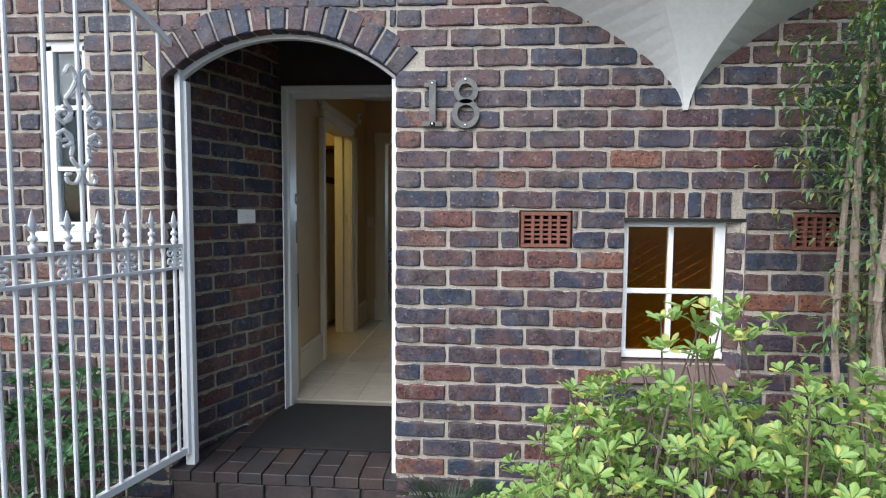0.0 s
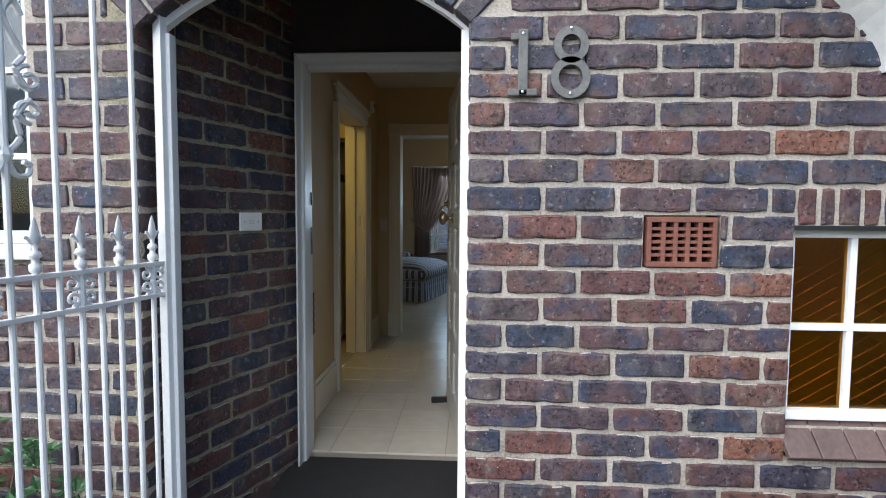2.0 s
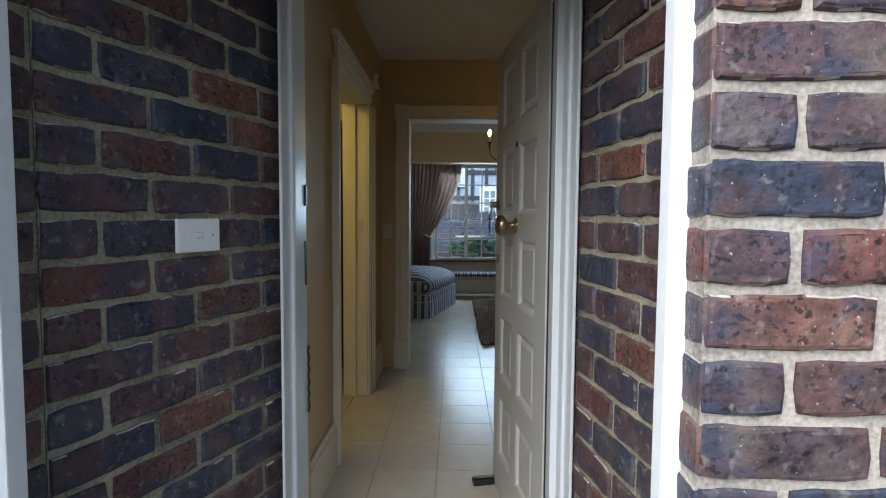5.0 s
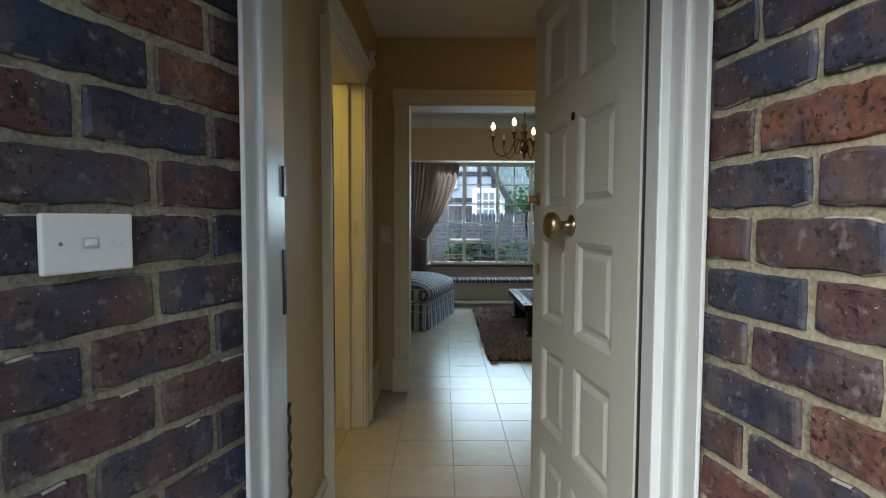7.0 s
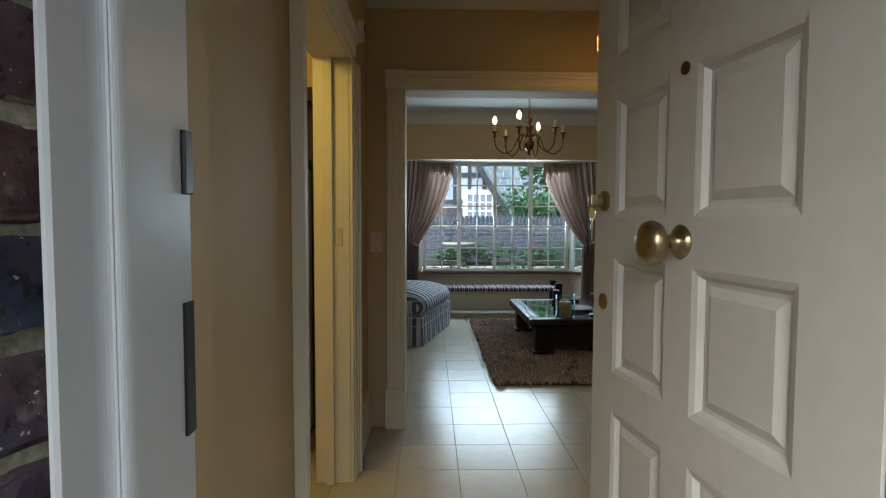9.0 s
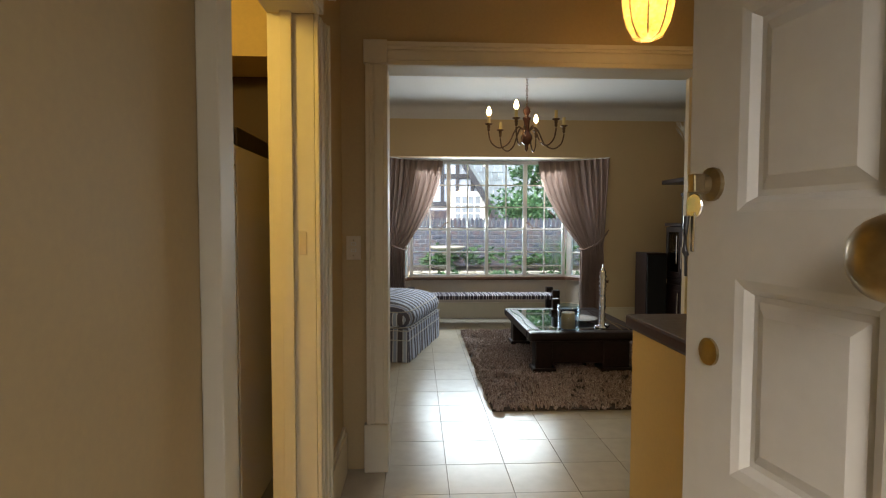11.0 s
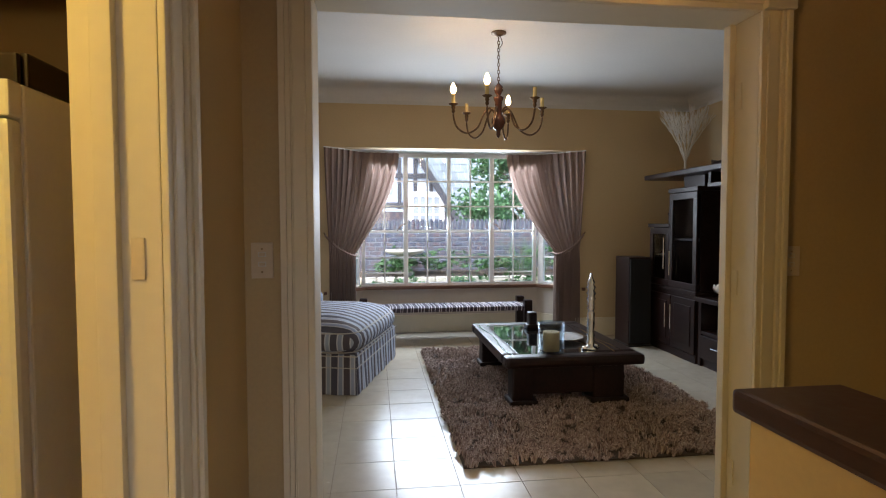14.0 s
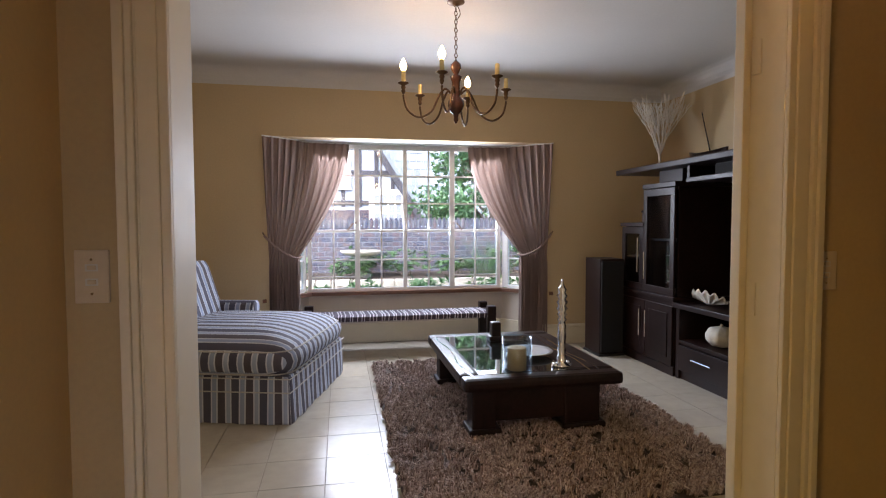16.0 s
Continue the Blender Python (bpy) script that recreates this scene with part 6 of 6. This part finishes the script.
def bay_window():
    top = thing("window_3", pose(0, 0, 0), "white steel cottage-pane bay window above a wooden sill", "window")
    tagged(top, kind="structure")
    Y0, Y1, Z0, Z1 = 10.25, 10.29, 0.54, 2.02
    posts = [-1.02, -0.541, -0.046, 0.454, 0.965]
    rows = [0.855, 1.154, 1.437, 1.72]
    part("frame", boxes((-1.05, 1.0, Y0 - 0.004, Y1, Z0 - 0.02, Z0 + 0.025), (-1.05, 1.0, Y0 - 0.004, Y1, Z1 - 0.03, Z1 + 0.015), bevel=0.003), WHITE_METAL, top)
    for x in posts:
        w = 0.026 if x in (posts[1], posts[3]) else 0.02
        part("post", boxes((x - w, x + w, Y0 - 0.008, Y1, Z0, Z1), bevel=0.004), WHITE_METAL, top)
    for i in range(4):
        a, b = posts[i] + 0.02, posts[i + 1] - 0.02
        mid = (posts[i] + posts[i + 1]) / 2
        part("glazing_bar", boxes((mid - 0.008, mid + 0.008, Y0, Y1 - 0.01, Z0, Z1), bevel=0.002), WHITE_METAL, top)
        zs = rows + ([0.678] if i in (0, 3) else [])
        for z in zs:
            w = 0.014 if z == 1.154 else 0.008
            part("glazing_bar", boxes((a, b, Y0 + 0.002, Y1 - 0.008, z - w, z + w), bevel=0.002), WHITE_METAL, top)
        cuts = [Z0] + sorted(zs) + [Z1]
        for c, d in zip(cuts, cuts[1:]):
            for p, q in ((a, mid), (mid, b)):
                pane = part("pane", boxes((p, q, Y0 + 0.018, Y0 + 0.022, c, d)), GLASS, top)
                pane.visible_shadow = False
    for x, s in ((-0.541, -1), (0.454, 1)):
        part("casement_handle", tube(bmesh.new(), [(x + s * 0.01, Y0 - 0.03, 1.24), (x + s * 0.05, Y0 - 0.035, 1.225), (x + s * 0.1, Y0 - 0.03, 1.16)], 0.008, 6), BRONZE, top, "dark casement handle")
    for x in (-0.9, -0.75, 0.65, 0.82):
        part("stay", tube(bmesh.new(), [(x, Y0 - 0.02, 0.585), (x + 0.09, Y0 - 0.03, 0.58)], 0.005, 6), BLACK, top)
    for (xa, ya), (xb, yb) in (((-1.36, 9.81), (-1.05, 10.25)), ((1.0, 10.25), (1.34, 9.81))):
        ang = math.atan2(yb - ya, xb - xa)
        ln = math.hypot(xb - xa, yb - ya)
        m = Matrix.Translation((xa, ya, 0)) @ Matrix.Rotation(ang, 4, "Z")
        bm = bmesh.new()
        for u0, u1, z0, z1 in ((0, 0.07, Z0, Z1), (ln - 0.03, ln, Z0, Z1), (0.07, ln - 0.03, Z0 - 0.02, Z0 + 0.025), (0.07, ln - 0.03, Z1 - 0.03, Z1 + 0.01), (ln * 0.52 - 0.008, ln * 0.52 + 0.008, Z0, Z1)):
            box(bm, u0, u1, 0.01, 0.05, z0, z1, m=m)
        for z in rows:
            box(bm, 0.07, ln - 0.03, 0.014, 0.044, z - 0.008, z + 0.008, m=m)
        part("side_light_frame", bm, WHITE_METAL, top)
        pane = part("pane", box(bmesh.new(), 0.07, ln - 0.03, 0.028, 0.032, Z0, Z1, m=m), GLASS, top)
        pane.visible_shadow = False
    bm = bmesh.new()
    outer = [(-1.36, 9.83), (-1.03, 10.26), (1.0, 10.26), (1.34, 9.83)]
    inner = [(-1.42, 9.77), (-1.0, 10.17), (0.97, 10.17), (1.4, 9.77)]
    for (o0, o1), (i0, i1) in zip(zip(outer, outer[1:]), zip(inner, inner[1:])):
        v = [bm.verts.new((x, y, z)) for z in (0.5, 0.535) for x, y in (i0, i1, o1, o0)]
        for f in ((3, 2, 1, 0), (4, 5, 6, 7), (0, 1, 5, 4), (2, 3, 7, 6), (1, 2, 6, 5), (3, 0, 4, 7)):
            bm.faces.new([v[q] for q in f])
    part("window_sill", bm, SILL_WOOD, top, "red-brown wooden sill")


bay_window()
CURTAIN = material("taupe_curtain_cloth", (0.27, 0.185, 0.155), 0.8, vary=0.16, scale=3, fine=300, bump=0.2, depth=0.001, through_light=0.13)


def curtain(mirror):
    """A lined curtain drawn aside: pleated heading, folds gathered into a tie, then falling to the floor."""
    cx = -0.01
    name = thing("curtain", Matrix.Identity(4), "taupe pleated curtain tied back beside the bay window", "curtain", "curtains of the bay window")
    track = [(-1.40, 9.74), (-1.28, 9.83), (-1.0, 10.1), (-0.62, 10.13)]

    def along(t):
        n = len(track) - 1
        d = [math.dist(track[i], track[i + 1]) for i in range(n)]
        s = t * sum(d)
        for i in range(n):
            if s <= d[i] or i == n - 1:
                f = s / d[i]
                return track[i][0] + (track[i + 1][0] - track[i][0]) * f, track[i][1] + (track[i + 1][1] - track[i][1]) * f
            s -= d[i]

    bm = bmesh.new()
    cols, rows, grid = 110, 40, []
    tie_z, tie = 0.93, (-1.225, 9.82)
    for r in range(rows + 1):
        z = 2.02 - (2.02 - 0.03) * r / rows
        row = []
        for c in range(cols + 1):
            t = c / cols
            tx, ty = along(t)
            if z > tie_z:
                k = (2.02 - z) / (2.02 - tie_z)
                pull = k ** (1.05 + 0.5 * t) if k < 1 else 1
            else:
                k = (tie_z - z) / tie_z
                pull = 1
            gx = tie[0] + (t - 0.5) * 0.27
            gy = tie[1] - 0.02 + 0.05 * t
            swell = 0.02 * math.sin(min(1, (2.02 - z) / (2.02 - tie_z)) * math.pi) * (t - 0.2) if z > tie_z else 0
            x = tx + (gx - tx) * pull + swell
            y = ty + (gy - ty) * pull
            amp = (0.026 * (1 - 0.45 * pull) + (0.014 if z < tie_z - 0.1 else 0.0)) * (0.55 if z > 1.9 else 1)
            fold = math.sin(t * 2 * math.pi * 11 + 0.6 * math.sin(z * 3) + 1.2 * math.sin(t * 5)) + 0.45 * math.sin(t * 2 * math.pi * 24 + z * 2)
            row.append(bm.verts.new((mirror * (x - cx) + cx, y - amp * fold, z)))
        grid.append(row)
    for p, q in zip(grid, grid[1:]):
        for c in range(cols):
            bm.faces.new((p[c], p[c + 1], q[c + 1], q[c]))
    part("cloth", bm, CURTAIN, name, smooth=True)

    def mx(x):
        return mirror * (x - cx) + cx

    part("tie_back", tube(bmesh.new(), curve_points([(mx(-1.4), 9.785, 1.12), (mx(-1.3), 9.74, 1.02), (mx(-1.2), 9.735, 0.95), (mx(-1.11), 9.78, 0.91), (mx(-1.075), 9.86, 0.92)], 6), 0.011, 8), CURTAIN, name, "twisted tie band")
    part("hook", tube(bmesh.new(), [(mx(-1.4), 9.799, 1.13), (mx(-1.4), 9.77, 1.13), (mx(-1.41), 9.765, 1.15)], 0.006, 6), BRONZE, name)
    part("track", tube(bmesh.new(), [(mx(x), y, 2.024) for x, y in track], 0.007, 6), PLASTIC, name)


curtain(1)
curtain(-1)

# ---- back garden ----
# mortar and house render take the same hazy blue cast in their colour
GARDEN_MORTAR = material("haze_grey_garden_mortar", (0.17, 0.19, 0.22), 0.9, vary=0.4, scale=6, fine=100, bump=0.8)
HOUSE_RENDER = material("haze_blue_house_render", (0.4, 0.45, 0.54), 0.85, vary=0.12, scale=1.2, fine=30, bump=0.2)
garden_wall = structure("wall_garden", boxes((-3.2, 4.4, 15.009, 15.2, -0.2, 1.3)), GARDEN_MORTAR, "brick garden wall with soldier coping, haze put into its blue-grey colour", "wall")
STONE = material("pale_garden_stone", vary=0.25, rough=0.85, scale=4, fine=50, bump=0.5, per_object=True, ramp=[(0.4, 0.36, 0.3), (0.5, 0.46, 0.4), (0.34, 0.31, 0.27)])
SLATE = material("grey_roof_slate", vary=0.25, rough=0.6, scale=3, fine=40, bump=0.4, per_island=True, ramp=[(0.15, 0.18, 0.2), (0.21, 0.25, 0.27), (0.18, 0.21, 0.24)])
TIMBER = material("dark_timber_framing", (0.045, 0.045, 0.055), 0.7, vary=0.3)
structure("garden_bed", boxes((-4, 5, 13.72, 15.0, -0.2, 0.3)), SOIL, "raised planting bed behind a stone edging", "bed")
lawn = structure("lawn", boxes((-6, 7, 10.5, 13.5, -0.19, -0.1)), material("garden_lawn", (0.1, 0.16, 0.05), 0.9, vary=0.4, scale=8, fine=120, bump=0.8), "short green garden lawn", "lawn")
edge = structure("bed_edging", boxes((-4, 5, 13.56, 13.72, -0.19, 0.28)), MORTAR, "low wall of pale rough stones", "wall")
rnd = random.Random(7)
for row in range(3):
    x = -2.6
    while x < 3.4:
        w = rnd.uniform(0.22, 0.42)
        bm = boxes((x, x + w - 0.02, 13.5, 13.62, -0.14 + row * 0.155, 0.0 + row * 0.155), bevel=0.02)
        for v in bm.verts:
            v.co += Vector((rnd.uniform(-0.01, 0.01), rnd.uniform(-0.012, 0.012), rnd.uniform(-0.008, 0.008)))
        part("stone", bm, STONE, edge)
        x += w
for i in range(66):
    ob = new("brick", brick_mesh(0.062, 0.2, GARDEN_BRICK, "coping"))
    ob.location = (-2.6 + i * 0.094, 14.98, 1.14)
    ob.parent = garden_wall


def mound(w, d, h):
    return lambda r: (r.uniform(-w, w), r.uniform(-d, d), h * r.uniform(0.25, 1.0) * (0.6 + 0.4 * r.random()))


for i, (x, y, z, w, h, mat, size) in enumerate(((-1.7, 14.2, 0.3, 0.4, 0.35, LEAF_DARK, 0.1), (-0.55, 13.95, 0.3, 0.3, 0.3, LEAF_DARK, 0.11), (0.5, 14.3, 0.3, 0.4, 0.45, LEAF_DARK, 0.1), (1.35, 14.0, 0.3, 0.35, 0.4, LEAF_DARK, 0.1), (2.5, 14.3, 0.3, 0.5, 0.5, LEAF_DARK, 0.1), (-0.3, 12.3, -0.1, 0.28, 0.5, LEAF_DARK, 0.13), (0.55, 12.2, -0.1, 0.3, 0.55, LEAF_DARK, 0.14), (-1.2, 12.4, -0.1, 0.3, 0.42, LEAF_DARK, 0.13), (1.7, 12.6, -0.1, 0.5, 0.5, LEAF_DARK, 0.12), (-0.2, 14.5, 0.3, 0.35, 0.5, LEAF_DARK, 0.09))):
    shrub("garden_plant", pose(x, y, z), "leafy green garden plant in the bed", "plant", mound(w, w * 0.7, h), 70, mat, size, 7, 0.38, rnd_seed=20 + i)
tall_grass = ((1.75, 14.0), (2.1, 14.3))
for x, y in tall_grass:
    grass_tuft("strappy_plant", pose(x, y, 0.3), 90, 1.3, "tall arching strappy leaved garden plant", LEAF_DARK, 0.6)
bb = thing("bird_bath", pose(-0.35, 14.05, 0.3), "pale stone bird bath on a short pedestal", "bird bath")
part("pedestal", lathe(bmesh.new(), [(0.16, 0), (0.16, 0.06), (0.09, 0.1), (0.08, 0.3), (0.12, 0.36)], 18), STONE, bb, smooth=True)
part("basin", lathe(bmesh.new(), [(0.12, 0.36), (0.3, 0.4), (0.36, 0.44), (0.36, 0.47), (0.3, 0.46), (0.1, 0.42)], 24), STONE, bb, smooth=True)


LEAF_DEEP = material("evergreen_leaf", rough=0.4, vary=0.2, scale=5, fine=50, bump=0.1, per_island=True, through_light=0.2, ramp=[(0.03, 0.09, 0.04), (0.05, 0.14, 0.06), (0.07, 0.18, 0.07), (0.1, 0.22, 0.09)])


def tree():
    top = thing("garden_tree", pose(2.75, 16.6, -0.19), "broad evergreen tree with dense glossy foliage", "tree")
    r = random.Random(9)
    trunk, crown = bmesh.new(), bmesh.new()
    tube(trunk, curve_points([(0, 0, 0), (0.1, 0, 1.0), (-0.05, 0.05, 2.2), (0.0, 0, 3.4)], 5), 0.16, 10, 0.5)
    clumps = []
    for k in range(62):
        a, h = r.uniform(0, 6.28), r.uniform(1.1, 5.2)
        reach = r.uniform(0.5, 1.7) * (1.0 if h < 3.5 else 0.75)
        c = Vector((math.cos(a) * reach - 0.25, math.sin(a) * reach, h))
        clumps.append(c)
        tube(trunk, curve_points([(0, 0, h * 0.6), c * 0.5 + Vector((0, 0, h * 0.4)), c], 4), 0.04, 6, 0.3)
    for c in clumps:
        for k in range(52):
            d = Vector((r.gauss(0, 1), r.gauss(0, 1), r.gauss(0, 0.8))).normalized()
            p = c + d * r.uniform(0.15, 0.48)
            for q in range(5):
                w = (d + Vector((r.uniform(-1, 1), r.uniform(-1, 1), r.uniform(-0.8, 0.8)))).normalized()
                leaf(crown, p, w, d, r.uniform(0.11, 0.18), 0.06)
    part("trunk", trunk, BARK, top)
    part("crown", crown, LEAF_DEEP, top)


tree()


def timbered_house():
    top = thing("timbered_house", pose(0, 22, -0.19), "white half-timbered house with a steep slate gable", "house")
    ax, az, slope = -0.75, 5.95, 1.6
    bot = 0.5
    bm = bmesh.new()
    half = (az - bot) / slope
    front = [(-half + ax, bot), (half + ax, bot), (ax, az)]
    base = [(-half + ax, 0), (half + ax, 0)]
    pts = [(-half + ax, 0), (half + ax, 0), (half + ax, bot), (ax, az), (-half + ax, bot)]
    a = [bm.verts.new((x, 0, z)) for x, z in pts]
    b = [bm.verts.new((x, 6, z)) for x, z in pts]
    bm.faces.new(a)
    bm.faces.new(b[::-1])
    for i in range(5):
        bm.faces.new((a[i], a[(i + 1) % 5], b[(i + 1) % 5], b[i]))
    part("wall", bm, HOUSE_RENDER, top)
    part("plinth", boxes((-half + ax - 0.1, half + ax + 0.1, -0.08, -0.002, 0, 1.85)), BRICK, top, "brown brick lower wall")
    for s in (-1, 1):
        way = Vector((s * 1.0, 0, -slope)).normalized()
        n = Vector((s * slope, 0, 1.0)).normalized()
        for name, off, w, y0, y1, mat in (("bargeboard", 0.02, 0.26, -0.3, -0.2, TIMBER), ("roof", 0.05, 0.1, -0.32, 6.2, SLATE)):
            bm = bmesh.new()
            p0, p1 = Vector((ax, 0, az)) + n * off, Vector((ax, 0, az)) + n * off + way * 6.6
            v = [bm.verts.new((p.x, y, p.z)) for p in (p0, p1, p1 - n * w, p0 - n * w) for y in (y0, y1)]
            for f in ((0, 2, 3, 1), (2, 4, 5, 3), (4, 6, 7, 5), (6, 0, 1, 7), (0, 6, 4, 2), (1, 3, 5, 7)):
                bm.faces.new([v[q] for q in f])
            part(name, bm, mat, top)

    def inside(x, z):
        return z < az - slope * abs(x - ax) - 0.1

    for z in (2.0, 2.95, 3.75, 4.5):
        w = (az - z) / slope - 0.05
        part("beam", boxes((ax - w, ax + w, -0.05, -0.002, z, z + 0.15)), TIMBER, top)
    for k in range(-6, 7):
        x = ax + k * 0.52 + 0.15
        z1 = az - slope * abs(x - ax) - 0.1
        if z1 > 2.1:
            part("stud", boxes((x - 0.06, x + 0.06, -0.045, -0.003, 1.95, z1)), TIMBER, top)
    for x0, x1, z0, z1 in ((0.35, 1.25, 1.45, 2.35), (-1.3, -0.5, 2.6, 3.45)):
        part("surround", boxes((x0 - 0.15, x1 + 0.15, -0.09, -0.052, z0 - 0.12, z1 + 0.15)), WHITE_PLASTER, top)
        w = part("window", boxes((x0, x1, -0.1, -0.092, z0, z1)), material("far_glass", (0.25, 0.28, 0.32), 0.1), top)
        for i in range(5):
            x = x0 + (x1 - x0) * i / 4
            part("bar", boxes((x - 0.025, x + 0.025, -0.125, -0.102, z0, z1)), WHITE_METAL, w)
        for i in range(4):
            z = z0 + (z1 - z0) * i / 3
            part("bar", boxes((x0, x1, -0.12, -0.103, z - 0.022, z + 0.022)), WHITE_METAL, w)
    # lower wing with courses of slates
    wing = part("wing_wall", boxes((ax + 1.5, ax + 7, 0.6, 5, 0, 1.9)), WHITE_PLASTER, top)
    bm = bmesh.new()
    for r in range(16):
        for c in range(24):
            x, y, z = ax + 1.2 + c * 0.25 + (0.125 if r % 2 else 0), 0.2 + r * 0.2, 1.5 + r * 0.3
            v = [bm.verts.new(p) for p in ((x, y - 0.03, z), (x + 0.24, y - 0.03, z), (x + 0.24, y + 0.24, z + 0.36), (x, y + 0.24, z + 0.36))]
            bm.faces.new(v)
    tagged(part("slates", bm, SLATE, top, "overlapping grey slates"), kind="stuff")


timbered_house()

# ---- pieces of walls and floors ----
lay(wall_right, -0.385, FACE, 0, 2.9, -0.25, TOP, 0, lambda za, zb: arch_gap(-0.385)(za, zb) + ([(WIN[0] + 0.385, WIN[1] + 0.385)] if zb > WIN[2] and za < WIN[3] + 0.085 else []) + ([(a + 0.385, b + 0.385) for a, b in VENTS] if zb > 1.075 and za < 1.22 else []))
lay(wall_right, 1.094, 2.352, -48, 0.068, 0.56, 1.19, 1)
lay(wall_right, -0.389, 2.418, -90, 0.115, -0.2, 1.84, 1)
lay(wall_left, -3.376, FACE, 0, 1.888, -0.25, TOP, 0, lambda za, zb: arch_gap(-3.376)(za, zb) + ([(LW[0] + 3.376, LW[1] + 3.376)] if zb > LW[2] and za < LW[3] else []))
lay(wall_arch, -1.488, FACE, 0, 1.103, 1.86, TOP, 0, arch_gap(-1.488))
lay(wall_porch_left, *P_LEFT[0], A_L, L_L, -0.15, 2.3, 0)
lay(wall_porch_right, *P_RIGHT[0], A_R, L_R, -0.15, 2.3, 1)
lay(wall_reveal, -1.488, 2.3, A_V, L_V, -0.15, 2.1, 1)


def voussoir(a0, a1):
    """One brick of the arch ring, between two angles from the vertical."""
    bm = bmesh.new()
    gap = 0.006
    loops = []
    for y, inset in ((2.415, 0), (FACE + 0.006, 0), (FACE, 0.006)):
        ring = []
        for r, a, s in ((R_IN, a0, 1), (R_IN, a1, -1), (R_OUT, a1, -1), (R_OUT, a0, 1)):
            rr = r + (inset if r == R_IN else -inset)
            aa = a + s * (gap + inset) / r
            ring.append(bm.verts.new((CX + rr * math.sin(aa) + random.uniform(-0.002, 0.002), y, CZ + rr * math.cos(aa) + random.uniform(-0.002, 0.002))))
        loops.append(ring)
    for a, b in zip(loops, loops[1:]):
        for i in range(4):
            bm.faces.new((a[i], a[(i + 1) % 4], b[(i + 1) % 4], b[i]))
    bm.faces.new(loops[-1])
    return bm


span = math.asin(0.552 / R_IN)
for i in range(15):
    part("brick", voussoir(-span + 2 * span * i / 15, -span + 2 * span * (i + 1) / 15), BRICK, wall_arch)
# soldier course over the small window
for i in range(7):
    ob = new("brick", brick_mesh((0.058, 0.044, 0.066, 0.05, 0.06, 0.056, 0.05)[i], 0.115, key="soldier"))
    ob.location = ((0.645, 0.714, 0.768, 0.845, 0.906, 0.977, 1.044)[i], FACE, 1.206)
    ob.parent = wall_right


def tile_mesh(w, d, mat, h=0.012, bevel=0.003):
    bm = box(bmesh.new(), 0, w, 0, d, -h, 0, bevel=0)
    top = [e for e in bm.edges if all(v.co.z > -0.001 for v in e.verts)]
    bmesh.ops.bevel(bm, geom=top, offset=bevel, segments=1, affect="EDGES")
    me = bpy.data.meshes.new("tile")
    bm.to_mesh(me)
    bm.free()
    me.materials.append(mat)
    return me


# square floor tiles
full_tile = tile_mesh(0.2985, 0.2985, TILE, 0.012, 0.001)
far = bmesh.new()
for i in range(-8, 12):
    for j in range(-9, 16):
        x, y = -0.8 + 0.301 * i, 5.66 + 0.301 * j
        if y < 3.25 or y > 9.8 or x < -3.1 or x > 2.5 or (x + 0.3 < -1.3 and y < 5.9 and x < -2.4):
            continue
        if -1.9 < x < 1.6 and y < 9.7 and not (-0.3 < x < 1.1 and 6.9 < y < 9.0):
            ob = new("floor_tile", full_tile)
            ob.location = (x + 0.00125, y + 0.00125, random.uniform(-0.0003, 0.0003))
            ob.parent = floor_base
        else:
            box(far, x + 0.00125, x + 0.29975, y + 0.00125, y + 0.29975, -0.012, 0)
tagged(part("floor_tiles_far", far, TILE, floor_base), kind="stuff")
# clay pavers of the porch and the path
paver = tile_mesh(0.11, 0.225, PAVER, 0.05, 0.003)
half_paver = tile_mesh(0.11, 0.11, PAVER, 0.05, 0.003)
for i in range(12):
    y = 2.3
    for j in range(4 + i % 2):
        short = i % 2 and j in (0, 4)
        ob = new("paver", half_paver if short else paver)
        ob.location = (-1.62 + 0.118 * i, y + 0.002 * random.random(), -0.035 + random.uniform(-0.002, 0.002))
        ob.parent = porch_floor
        y += 0.1175 if short else 0.235
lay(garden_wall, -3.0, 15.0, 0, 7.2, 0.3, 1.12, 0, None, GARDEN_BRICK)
for i in range(5):
    ob = new("brick", brick_mesh(0.22, 0.1, PAVER, "riser"))
    ob.location = (-1.48 + i * 0.235, 2.303, -0.19)
    ob.parent = porch_floor
path_base = structure("path", boxes((-2.2, 0.0, -1.5, 2.29, -0.3, -0.183)), DARK_JOINT, "worn clay brick path to the porch", "path")
for i in range(9):
    for j in range(32):
        ob = new("paver", paver)
        ob.matrix_world = pose(-2.2 + 0.235 * i + 0.22, -1.5 + 0.118 * j + 0.001, -0.165 + random.uniform(-0.003, 0.003), 0, 0, 90)
        ob.parent = path_base
